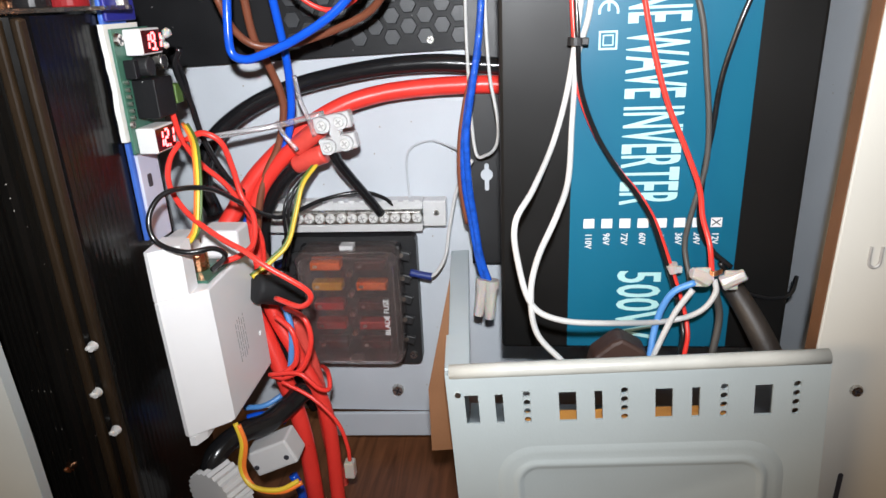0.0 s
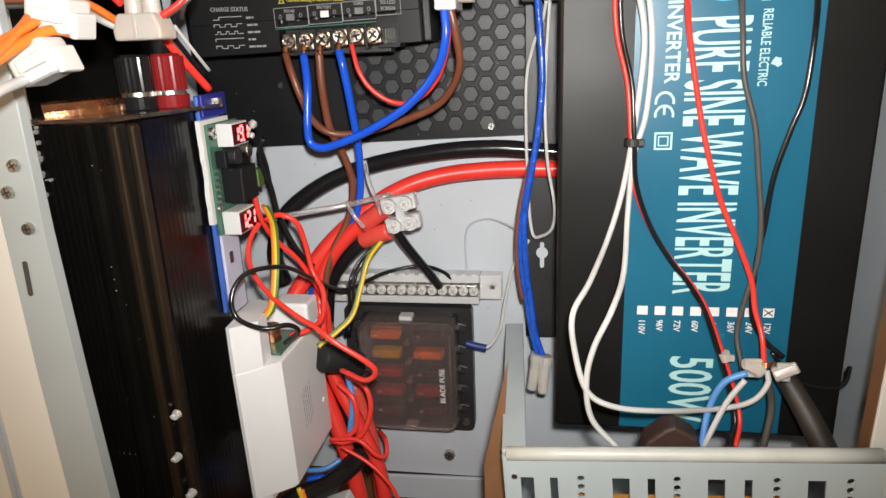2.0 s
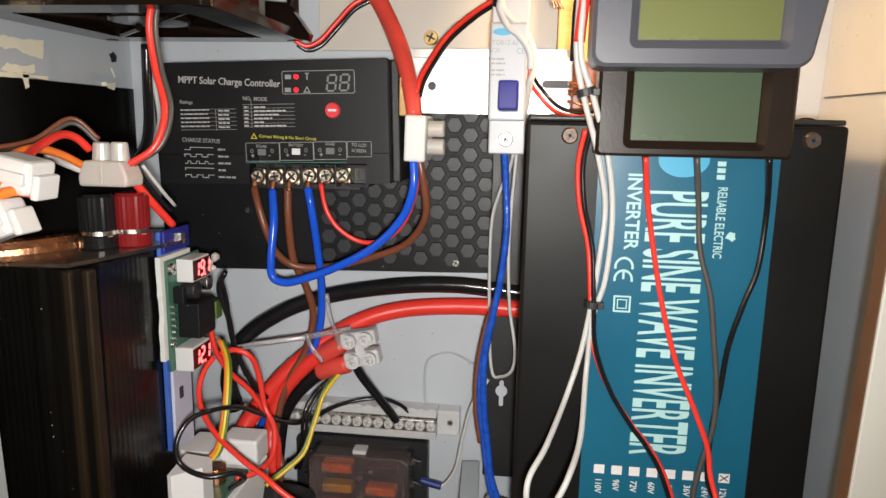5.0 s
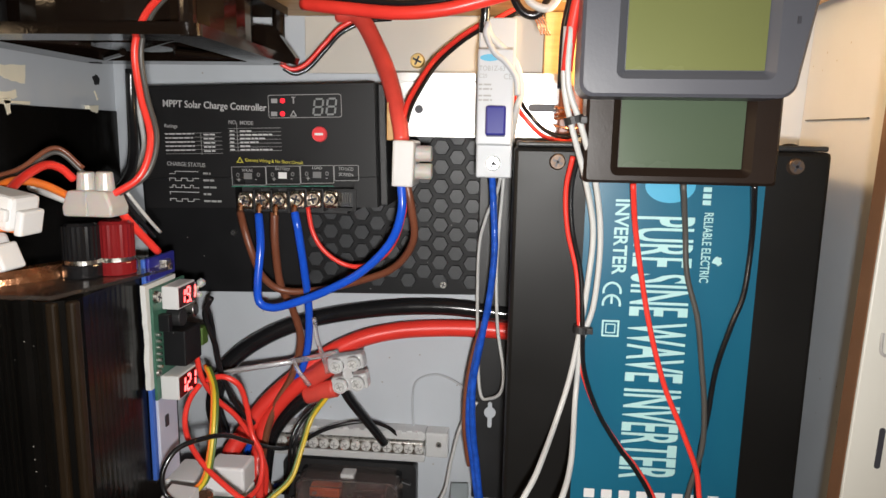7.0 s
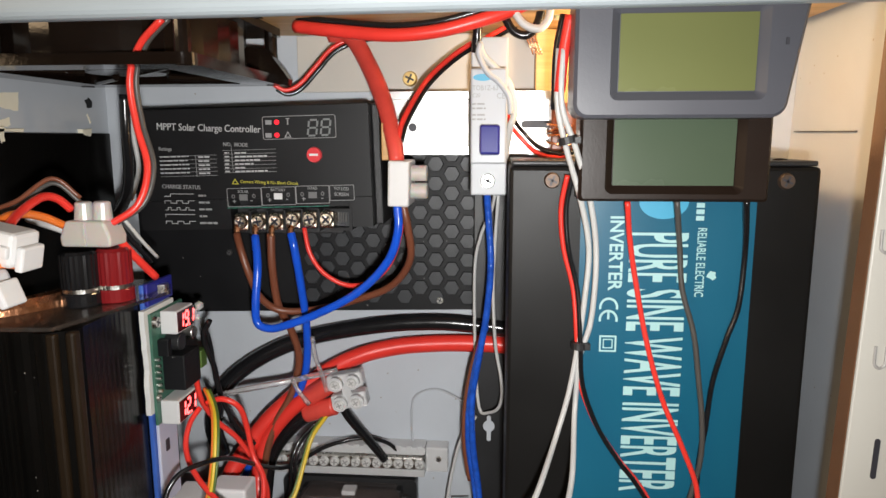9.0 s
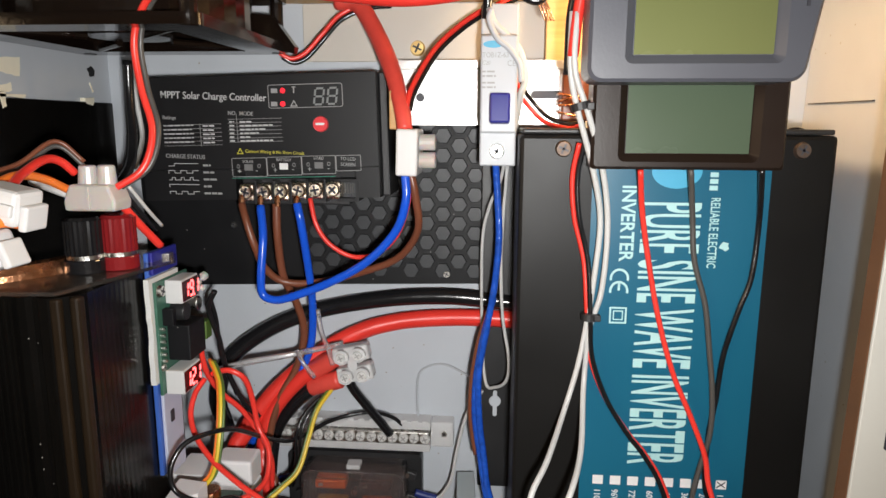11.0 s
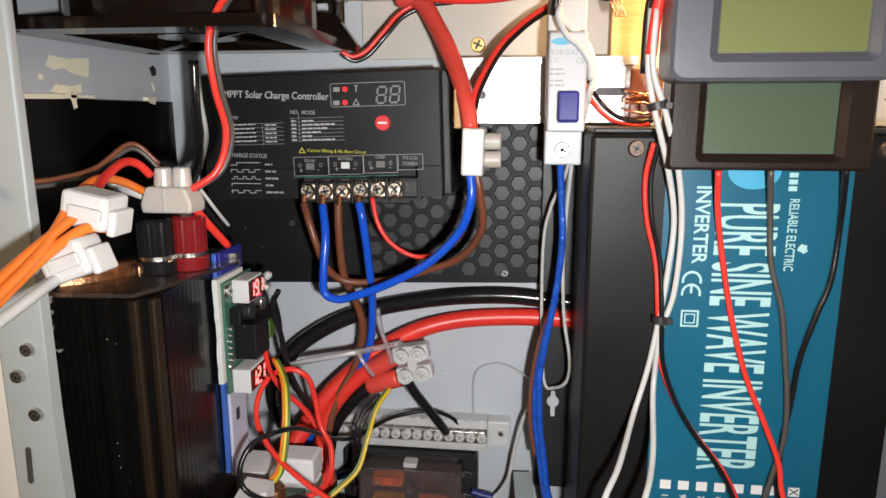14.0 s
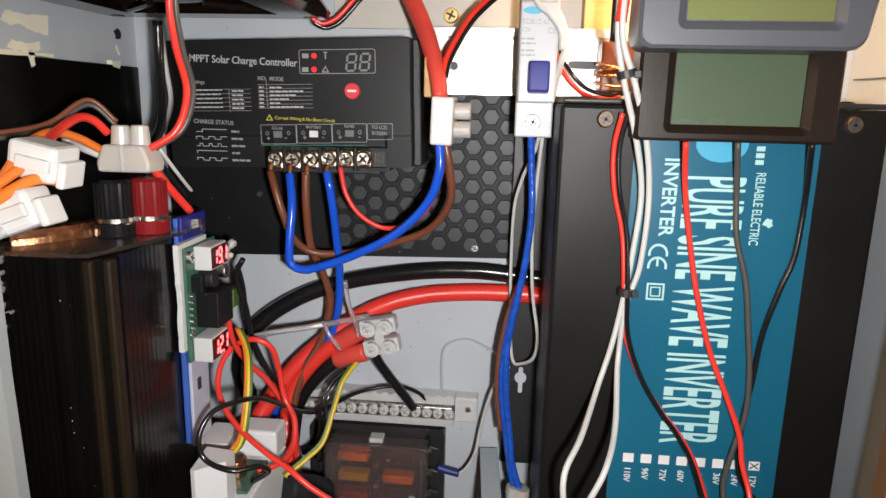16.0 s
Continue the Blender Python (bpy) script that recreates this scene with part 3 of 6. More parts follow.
# ---------------------------------------------------------------- power supply cage
CG = (0.0, 0.227, 0.259)
cage = thing("steel_tray", "grey-green pressed steel tray with punched slots", "tray", (0.07, 0.3, 0.11))
rects, dots = [], []
for x, w in ((0.0090, 0.0055), (0.0200, 0.0032), (0.0470, 0.0068), (0.0590, 0.0030), (0.0840, 0.0066), (0.0960, 0.0030), (0.1210, 0.0066)):
    rects.append((x - w / 2, x + w / 2, 0.2330, 0.2465))
for x in (0.0310, 0.0690, 0.1065, 0.1330):
    for k in range(4):
        dots.append((x, 0.2462 - 0.0040 * k, 0.00145))
bm = pierced(0.0, 0.1445, 0.150, 0.2560, 0.2270, 0.2282, rects, dots)
front = part("front_panel", turn(bm, CG, ry=-3.4), CAGE_PAINT, cage)
bm = tube([(0.001, 0.2290, 0.2565), (0.05, 0.2290, 0.2565), (0.10, 0.2290, 0.2565), (0.1440, 0.2290, 0.2565)], 0.0030, 14, 2)
part("rolled_edge", turn(bm, CG, ry=-3.4), WORN_EDGE, cage, "worn pale rolled edge", smooth=True)
bm = bmesh.new()
loops = []
for i, y in ((0.0, 0.2271), (0.0010, 0.22685), (0.0025, 0.2264), (0.0040, 0.2262), (0.0062, 0.2262), (0.0070, 0.2259), (0.0079, 0.2254), (0.0088, 0.2252), (0.0097, 0.2254), (0.0106, 0.2259), (0.0116, 0.2262)):
    o = round_rect(0.0165 + i, 0.1310 - i, 0.1630 + i, 0.2232 - i, 0.0185 - i, 9)
    loops.append([bm.verts.new((x, y, z - 0.0026 * math.sin(math.pi * (x - 0.0165) / 0.1145) * (z > 0.19))) for x, z in o])
for a, b in zip(loops, loops[1:]):
    for k in range(len(a)):
        bm.faces.new((a[k], a[(k + 1) % len(a)], b[(k + 1) % len(a)], b[k]))
bm.faces.new(loops[-1])
part("embossed_ridge", turn(bm, CG, ry=-3.4), CAGE_PAINT, front, smooth=True)
bm = box(-0.0008, 0.0004, 0.2280, 0.3660, 0.150, 0.2560)
box(-0.0010, 0.0095, 0.2310, 0.3660, 0.2555, 0.2570, 0.0006, bm=bm)
for v in bm.verts:
    v.co.x -= 0.008 * (v.co.y - 0.228) / 0.138
part("side_wall", turn(bm, CG, ry=-3.4), CAGE_PAINT, cage)
# shade left of the tray wall, modelled as a thin brown sheet
part("tray_shade_strip", outline_prism([(0.0000, 0.2840), (-0.0030, 0.2340), (-0.0020, 0.1960), (-0.0120, 0.1950), (-0.0120, 0.2290)], 0.2600, 0.2615), BROWN_SHADE, cage, "brown strip painted as the shade outside the tray")
part("tray_base", box(0.0, 0.1440, 0.2290, 0.3660, 0.150, 0.1515), CAGE_PAINT, cage)
part("rivet", rod((0.0045, 0.2272, 0.2475), (0.0045, 0.2262, 0.2475), 0.0012, seg=12), SCREW, front)
tagged(part("wooden_block", turn(box(0.026, 0.118, 0.2310, 0.2400, 0.1560, 0.2300, 0.001), CG, ry=-3.4), BLOCK_WOOD), "pale wooden block inside the steel tray", "block")

# ---------------------------------------------------------------- tall black power unit
unit = thing("power_unit", "tall glossy black finned aluminium power unit", "power unit", (-0.168, 0.26, 0.105))
o = [(-0.1990, 0.3100), (-0.1990, 0.2370), (-0.1970, 0.2305), (-0.1920, 0.2274), (-0.1840, 0.2264)]
o += [(-0.1680, 0.2250), (-0.1650, 0.2238), (-0.1625, 0.2240), (-0.1612, 0.2258), (-0.1596, 0.2258), (-0.1582, 0.2238), (-0.1550, 0.2232), (-0.1524, 0.2246), (-0.1500, 0.2272), (-0.1488, 0.2276), (-0.1476, 0.2294), (-0.1470, 0.2330)]
o += [(-0.1456, 0.3030), (-0.1470, 0.3100)]
o = [(x + 0.0045 * max(0.0, min(1.0, (x + 0.168) / 0.021)) * (y < 0.25), y) for x, y in o]
part("housing", outline_prism(o, 0.105, 0.3965, axis="z"), BLACK_BOX, unit)
# two thin strips coloured as brown reflections on the glossy corner
part("reflection_strip", box(-0.1514, -0.1474, 0.2229, 0.2262, 0.105, 0.3962, 0.0010), BROWN_REFLECTION, unit, "brown strip painted as a reflection")
part("reflection_strip", box(-0.1458, -0.1420, 0.2262, 0.2310, 0.105, 0.3962, 0.0012), BROWN_REFLECTION, unit, "brown strip painted as a reflection")
for k in range(6):
    x = -0.1835 + 0.0030 * k
    part("fin", box(x, x + 0.0016, 0.2258 - 0.0002 * k, 0.2285, 0.105, 0.3955, 0.0004), BLACK_BOX, unit)
for k in range(11):
    y = 0.2365 + 0.0037 * k
    x = -0.1428 - 0.0034 * (y - 0.233) / 0.07
    part("fin", box(x - 0.001, x + 0.0004, y, y + 0.0021, 0.105, 0.3955, 0.0003), BLACK_BOX, unit)
shards = random.Random(21)
bm = bmesh.new()
for k in range(16):
    x, z, w = -0.1860 + shards.gauss(0, 0.0022), 0.3830 + shards.gauss(0, 0.0085), shards.uniform(0.0003, 0.0011)
    outline_prism([(x - w, z), (x, z - w * shards.uniform(0.5, 1.8)), (x + w * 0.8, z + w * 0.3), (x - w * 0.2, z + w)], 0.2245, 0.2290, bm)
part("scuffed_patch", bm, SLOT_GREY, unit, "patch of bright scratches in the black finish")
o = [(-0.1890, 0.3080), (-0.1905, 0.2320), (-0.1850, 0.2235), (-0.1770, 0.2205), (-0.1480, 0.2225), (-0.1400, 0.2500), (-0.1330, 0.2850), (-0.1440, 0.3080)]
top = part("top_plate", outline_prism(o, 0.3976, 0.3992, axis="z"), ACRYLIC, unit, "tinted clear acrylic top plate")
bm = tube([(-0.1830, 0.2300, 0.4008), (-0.1740, 0.2400, 0.4012), (-0.1640, 0.2560, 0.4016)], 0.0045, 8, 5, flat=0.3)
part("copper_strip", bm, COPPER, unit, "bare copper strip")
for (x, _, z), m in (((-0.1438, 0.2225, 0.2696), BRIGHT_SCREW), ((-0.1470, 0.2225, 0.2478), BRIGHT_SCREW), ((-0.1428, 0.2225, 0.2291), BRIGHT_SCREW), ((-0.1685, 0.2240, 0.2093), COPPER)):
    bm = rod((x, 0.2250, z), (x + 0.0003, 0.2222, z), 0.0022, 0.0015, 12)
    bmesh.ops.create_icosphere(bm, subdivisions=1, radius=0.0011, matrix=Matrix.Translation((x - 0.0005, 0.2219, z + 0.0004)))
    part("rivet", bm, m, unit)
for px_, py_, m, lab in ((-0.1575, 0.2570, POST_BLACK, "black binding post"), (-0.1480, 0.2660, POST_RED, "red binding post")):
    post = thing("binding_post", lab + " with ribbed cap on the power unit", "binding post", (px_, py_, 0.3992), "binding posts")
    r = 0.0076
    part("base", rod((px_, py_, 0.3992), (px_, py_, 0.4050), r * 1.05, seg=24, bevel=0.0006), m, post)
    part("washer", rod((px_, py_, 0.4050), (px_, py_, 0.4068), r * 0.9, seg=24), SCREW, post)
    n = 24
    bm = outline_prism([(px_ + r * (1 if k % 2 else 0.965) * math.cos(math.pi * k / n), py_ + r * (1 if k % 2 else 0.965) * math.sin(math.pi * k / n)) for k in range(2 * n)], 0.4068, 0.4210, axis="z")
    rod((px_, py_, 0.4208), (px_, py_, 0.4222), r * 0.92, r * 0.75, 24, bm)
    part("cap", bm, m, post)

# ---------------------------------------------------------------- honeycomb plate and charge controller
plate = thing("honeycomb_plate", "black moulded plate with honeycomb relief behind the controller", "plate", (-0.09, 0.3765, 0.363))
o = [(-0.1925, 0.3650), (0.0125, 0.3705), (0.0085, 0.4880), (-0.1960, 0.4850)]
part("plate_body", outline_prism(o, 0.3722, 0.3765), BLACK_PLATE, plate)
hexmesh = None
HP = 0.01088
for i in range(-1, 12):
    for j in range(0, 13):
        hx = 0.0089 - i * 0.00906
        hz = 0.3721 + j * HP + (HP / 2 if i % 2 else 0)
        if hx > 0.0075 or hx < -0.108 or hz > 0.460 or hz < 0.3725:
            continue
        if hexmesh is None:
            bm = bmesh.new()
            ro, ri = 0.0049, 0.0043
            rings = [[bm.verts.new((r * math.cos(math.pi * k / 3), d, r * math.sin(math.pi * k / 3))) for k in range(6)] for r, d in ((ro, 0.0012), (ro - 0.0002, 0.0003), (ri + 0.0002, -0.0003), (ri, -0.0004))]
            for a, b in zip(rings, rings[1:]):
                for k in range(6):
                    bm.faces.new((a[k], a[(k + 1) % 6], b[(k + 1) % 6], b[k]))
            bm.faces.new(rings[-1])
            bmesh.ops.recalc_face_normals(bm, faces=bm.faces)
            hexmesh = bpy.data.meshes.new("hexagon")
            bm.to_mesh(hexmesh)
            bm.free()
            hexmesh.materials.append(HEX_PLASTIC)
        h = new("hexagon", hexmesh)
        h.parent = plate
        h.location = Vector((hx, 0.3716, hz)) - plate.location
screw_head((-0.016, 0.3722, 0.3755), 0.0022, plate)
screw_head((-0.057, 0.3722, 0.3990), 0.0018, plate)
screw_head((-0.140, 0.3722, 0.4020), 0.0018, plate)

ctrl = thing("charge_controller", "black solar charge controller with white print and lit red indicators", "charge controller", (-0.11, 0.353, 0.42))
CC = (-0.110, 0.334, 0.453)
CR = -1.6
bm = box(-0.1720, -0.0480, 0.3340, 0.3720, 0.4370, 0.4840, 0.0003)
part("housing", turn(bm, CC, ry=CR), BLACK_FACE, ctrl)
for x0, x1, y in ((-0.1720, -0.1230, 0.3340), (-0.0600, -0.0480, 0.3340), (-0.1229, -0.0601, 0.3480)):
    part("lower_housing", turn(box(x0, x1, y, 0.3720, 0.4215, 0.4369), CC, ry=CR), BLACK_FACE, ctrl)
bm = box(-0.0480, -0.0440, 0.3420, 0.3720, 0.4215, 0.4840, 0.0008)
part("end_cap", turn(bm, CC, ry=CR), BLACK_PAINT, ctrl)
YF = 0.33385


def on_face(t):
    return (t[0], YF, t[2])


RT = (90, -CR, 0)
bm = letters("MPPT Solar Charge Controller", 0.0051, on_face((-0.1596, 0.3340, 0.4725)), RT, 0.86, wide=0.002)
part("title_print", bm, PALE_INK, ctrl)
bm = letters("CHARGE STATUS", 0.0030, on_face((-0.1588, 0.3340, 0.4424)), RT, 0.9, wide=0.008)
part("heading_print", bm, GREY_INK, ctrl)
part("heading_print", letters("NO.  MODE", 0.0028, on_face((-0.1247, 0.3340, 0.4642)), RT, 0.9, wide=0.008), GREY_INK, ctrl)
bm = letters("SOLAR", 0.0021, on_face((-0.1154, 0.3340, 0.4401)), RT, 0.9, "CENTER", bm=None)
letters("BATTERY", 0.0021, on_face((-0.0967, 0.3340, 0.4411)), RT, 0.9, "CENTER", bm=bm)
letters("LOAD", 0.0021, on_face((-0.0785, 0.3340, 0.4421)), RT, 0.9, "CENTER", bm=bm)
letters("TO LCD", 0.0024, on_face((-0.0634, 0.3340, 0.4418)), RT, 0.9, "CENTER", bm=bm)
letters("SCREEN", 0.0024, on_face((-0.0634, 0.3340, 0.4389)), RT, 0.9, "CENTER", bm=bm)
for t in ((-0.1201, 0.3340, 0.4344), (-0.1013, 0.3340, 0.4352), (-0.0833, 0.3340, 0.4359)):
    letters("+", 0.0040, on_face(t), RT, 1, "CENTER", bm=bm)
for t in ((-0.1110, 0.3340, 0.4352), (-0.0920, 0.3340, 0.4360), (-0.0735, 0.3340, 0.4367)):
    letters("-", 0.0040, on_face(t), RT, 1, "CENTER", bm=bm)
part("terminal_print", bm, GREY_INK, ctrl)
bm = letters("Correct Wiring & No Short Circuit", 0.0023, on_face((-0.1165, 0.3340, 0.4453)), RT, 0.92)
a = Vector(on_face((-0.1192, 0.3340, 0.4458)))
tri = [(a.x - 0.0018, a.z - 0.0012), (a.x + 0.0018, a.z - 0.0012), (a.x, a.z + 0.0018)]
inn = [(a.x - 0.0011, a.z - 0.0008), (a.x + 0.0011, a.z - 0.0008), (a.x, a.z + 0.0010)]
ring_plate(tri, inn, YF, YF + 0.0001, bm)
part("warning_print", bm, YELLOW_INK, ctrl)


def bars(rows, material, name, parent, h=0.00035, seed=1, y=YF, lean=0.0):
    """Rows of short dashes (x0, x1, z) in place of small print."""
    rnd = random.Random(seed)
    bm = bmesh.new()
    for x0, x1, z in rows:
        x = x0
        while x < x1 - 0.0004:
            w = min(rnd.uniform(0.0012, 0.0036), x1 - x)
            box(x, x + w, y, y + 0.0001, z - h + lean * (x - x0), z + h + lean * (x - x0), bm=bm)
            x += w + 0.0005
    part(name, bm, material, parent)


SL = math.tan(radians(-CR))
tl, tr = Vector((-0.1592, 0.3340, 0.4616)), Vector((-0.1284, 0.3340, 0.4630))
bm = bmesh.new()
rows1, rows2 = [], []
for k in range(6):
    z = tl.z - 0.0021 * k - 0.002
    box(tl.x, tr.x, YF, YF + 0.0001, z, z + 0.00018, bm=bm)
    if k < 5:
        rows1 += [(tl.x + 0.0003, tl.x + 0.016, z - 0.0010), (tl.x + 0.021, tl.x + 0.027, z - 0.0010)]
bl, br = Vector((-0.1247, 0.3340, 0.4627)), Vector((-0.0969, 0.3340, 0.4640))
for k in range(7):
    z = bl.z - 0.0019 * k - 0.001
    box(bl.x, br.x, YF, YF + 0.0001, z, z + 0.00018, bm=bm)
    if k < 6:
        rows2 += [(bl.x + 0.0006, bl.x + 0.003, z - 0.0010), (bl.x + 0.006, bl.x + 0.012 + 0.011 * ((k * 7) % 4) / 3, z - 0.0010)]
box(bl.x + 0.0045, bl.x + 0.0047, YF, YF + 0.0001, bl.z - 0.0125, bl.z + 0.002, bm=bm)
box(tl.x + 0.0195, tl.x + 0.0197, YF, YF + 0.0001, tl.z - 0.0130, tl.z - 0.002, bm=bm)
part("table_lines", turn(bm, (tl.x + 0.03, YF, tl.z - 0.006), ry=CR), GREY_INK, ctrl)
bars(rows1 + rows2, PALE_INK, "small_print", ctrl, lean=SL)
part("table_heading", letters("Ratings", 0.0026, (tl.x, YF, tl.z + 0.0004), RT, 0.95, wide=0.006), GREY_INK, ctrl)
# little charge diagrams
cs = Vector((-0.1578, 0.3340, 0.4380))
bm = bmesh.new()
rows3 = []
for k in range(5):
    z = cs.z - 0.0036 * k
    up = [0.55, 0.35, 0.15, 0.05, 0.02][k]
    last = 0.0
    for n in range(10):
        x = cs.x + n * 0.0016
        lift = 0.0013 * ((n % 4 < 2) if k in (1, 4) else (n > 1) if k == 0 else (n % 3 == 1) if k == 2 else 1)
        box(x, x + 0.0016, YF, YF + 0.0001, z + lift, z + lift + 0.0003, bm=bm)
        if lift != last:
            box(x - 0.0001, x + 0.0002, YF, YF + 0.0001, z, z + 0.0015, bm=bm)
        last = lift
    rows3.append((cs.x + 0.0185, cs.x + 0.0225 + 0.0018 * (k % 3 + k // 4 * 2), z + 0.0006))
part("charge_diagram", bm, PALE_INK, ctrl)
bars(rows3, GREY_INK, "diagram_print", ctrl, 0.0005, 5)
# printed frames over the terminals and round the display


def print_frame(x0, x1, z0, z1, w, r=0.0012):
    bm = ring_plate(round_rect(x0, x1, z0, z1, r), round_rect(x0 + w, x1 - w, z0 + w, z1 - w, max(0.0002, r - w)), YF, YF + 0.0001)
    return turn(bm, ((x0 + x1) / 2, YF, (z0 + z1) / 2), ry=CR)


for a, b in (((-0.1239, 0.3340, 0.4427), (-0.1055, 0.3340, 0.4330)), ((-0.1055, 0.3340, 0.4434), (-0.0873, 0.3340, 0.4339)), ((-0.0873, 0.3340, 0.4441), (-0.0697, 0.3340, 0.4348)), ((-0.0696, 0.3340, 0.4445), (-0.0567, 0.3340, 0.4365))):
    part("terminal_frame", print_frame(a[0], b[0], b[2], a[2], 0.00028, 0.0006), GREY_INK, ctrl)
a, b = Vector((-0.1034, 0.3340, 0.4795)), Vector((-0.0654, 0.3340, 0.4679))
part("display_frame", print_frame(a.x, b.x, b.z, a.z, 0.0003), GREY_INK, ctrl)
for t, m in (((-0.1152, 0.3340, 0.4378), DIM_INK), ((-0.0967, 0.3340, 0.4385), WHITE_INK), ((-0.0785, 0.3340, 0.4392), DIM_INK)):
    part("symbol", box(t[0] - 0.0022, t[0] + 0.0022, YF, YF + 0.0001, t[2] - 0.0016, t[2] + 0.0016), m, ctrl)
for x, z in ((-0.1206, 0.4382), (-0.1096, 0.4386), (-0.1021, 0.4389), (-0.0914, 0.4393), (-0.0840, 0.4396), (-0.0733, 0.4400)):
    ends = [[(x + r * math.cos(2 * math.pi * k / 14), z + 1.25 * r * math.sin(2 * math.pi * k / 14)) for k in range(14)] for r in (0.0009, 0.0005)]
    part("terminal_mark", ring_plate(ends[0], ends[1], YF, YF + 0.0001), DIM_INK, ctrl)
a, b = Vector((-0.1241, 0.3340, 0.4323)), Vector((-0.0699, 0.3340, 0.4347))
part("green_line", turn(box(a.x, b.x, YF, YF + 0.0001, a.z - 0.0003, a.z), (a.x, YF, a.z), ry=CR), GREEN_INK, ctrl)
for t in ((-0.0958, 0.3340, 0.4762), (-0.0959, 0.3340, 0.4697)):
    part("indicator_led", rod((t[0], YF + 0.0003, t[2]), (t[0], YF - 0.0005, t[2]), 0.0012, seg=14), LED_DOT, ctrl, "lit red indicator")
for t in ((-0.1002, 0.3340, 0.4761), (-0.1004, 0.3340, 0.4696)):
    part("symbol", box(t[0] - 0.0016, t[0] + 0.0016, YF, YF + 0.0001, t[2] - 0.0011, t[2] + 0.0011), GREY_INK, ctrl)
t = (-0.0903, 0.3340, 0.4698)
ring_plate([(t[0] - 0.0019, t[2] - 0.0014), (t[0] + 0.0019, t[2] - 0.0014), (t[0], t[2] + 0.0019)], [(t[0] - 0.0011, t[2] - 0.0009), (t[0] + 0.0011, t[2] - 0.0009), (t[0], t[2] + 0.0010)], YF, YF + 0.0001, bm := bmesh.new())
part("symbol", bm, GREY_INK, ctrl)
t = (-0.0902, 0.3340, 0.4763)
bm = box(t[0] - 0.0003, t[0] + 0.0003, YF, YF + 0.0001, t[2] - 0.0014, t[2] + 0.0014)
box(t[0] - 0.0010, t[0] + 0.0010, YF, YF + 0.0001, t[2] + 0.0014, t[2] + 0.0019, bm=bm)
part("symbol", bm, GREY_INK, ctrl)
for t in ((-0.0800, 0.3340, 0.4694), (-0.0733, 0.3340, 0.4697)):
    part("unlit_numeral", seven("8", (t[0], YF, t[2]), (1, 0, 0.028), (-0.0, 0, 1), 0.0044, 0.0078, None, 0.12), SEG_OFF, ctrl)
t = (-0.0769, 0.3340, 0.4598)
bm = rod((t[0], YF + 0.0005, t[2]), (t[0], YF - 0.0012, t[2]), 0.0041, 0.0036, 24)
btn = part("push_button", bm, RED_BUTTON, ctrl, "round red push button")
part("button_print", box(t[0] - 0.0022, t[0] + 0.0022, YF - 0.0014, YF - 0.0012, t[2] - 0.0005, t[2] + 0.0006), WHITE_INK, btn)
TERMS = ((-0.1152, 0.3220, 0.4255), (-0.1060, 0.3220, 0.4257), (-0.0970, 0.3220, 0.4259), (-0.0879, 0.3220, 0.4267), (-0.0792, 0.3220, 0.4270), (-0.0703, 0.3220, 0.4272))
bm = box(TERMS[0][0] - 0.006, TERMS[5][0] + 0.006, 0.3400, 0.3480, TERMS[0][2] - 0.0070, TERMS[0][2] + 0.0065, 0.0006)
part("terminal_block", bm, BLACK_PAINT, ctrl)
for k, t in enumerate(TERMS):
    bm = box(t[0] - 0.0038, t[0] + 0.0038, 0.3290, 0.3400, t[2] - 0.0046, t[2] + 0.0042, 0.0012)
    clampp = part("clamp", bm, TERM_SCREW, ctrl)
    screw_head((t[0], 0.3290, t[2] + 0.0002), 0.0037, clampp, TERM_SCREW, spin=25 + 31 * k)
    if k < 4:
        w = (-0.1172, -0.1074, -0.0988, -0.0889)[k]
        part("bare_wire_end", tube([(w + 0.0005, 0.3262, 0.4186), (w + 0.0003, 0.3268, 0.4212), (w + 0.0002, 0.3278, 0.4234), ((w + t[0]) / 2, 0.3300, 0.4250)], 0.0015, 8, 2), COPPER, clampp, "bare copper strands")
    if k < 5:
        part("divider", box(t[0] + 0.0041, t[0] + 0.0049, 0.3300, 0.3400, t[2] - 0.0062, t[2] + 0.0055), BLACK_PAINT, ctrl)
t = (-0.0637, 0.3340, 0.4268)
bm = ring_plate(round_rect(t[0] - 0.0058, t[0] + 0.0058, t[2] - 0.0058, t[2] + 0.0056, 0.001), round_rect(t[0] - 0.0042, t[0] + 0.0042, t[2] - 0.0042, t[2] + 0.0040, 0.001), 0.3330, 0.3470)
socket = part("data_socket", bm, BLACK_FACE, ctrl)
part("socket_insert", outline_prism(round_rect(t[0] - 0.0040, t[0] + 0.0040, t[2] - 0.0040, t[2] + 0.0038, 0.001), 0.3372, 0.3460), HEX_PLASTIC, socket, "dark grey socket insert")
for k in range(4):
    part("contact", box(t[0] - 0.0024 + 0.0014 * k, t[0] - 0.0018 + 0.0014 * k, 0.3358, 0.3371, t[2] - 0.0016, t[2] + 0.0030), GREY_PVC, socket)
part("latch_notch", box(t[0] - 0.0014, t[0] + 0.0014, 0.3362, 0.3371, t[2] - 0.0038, t[2] - 0.0024, 0.0003), DARK_INK, socket)

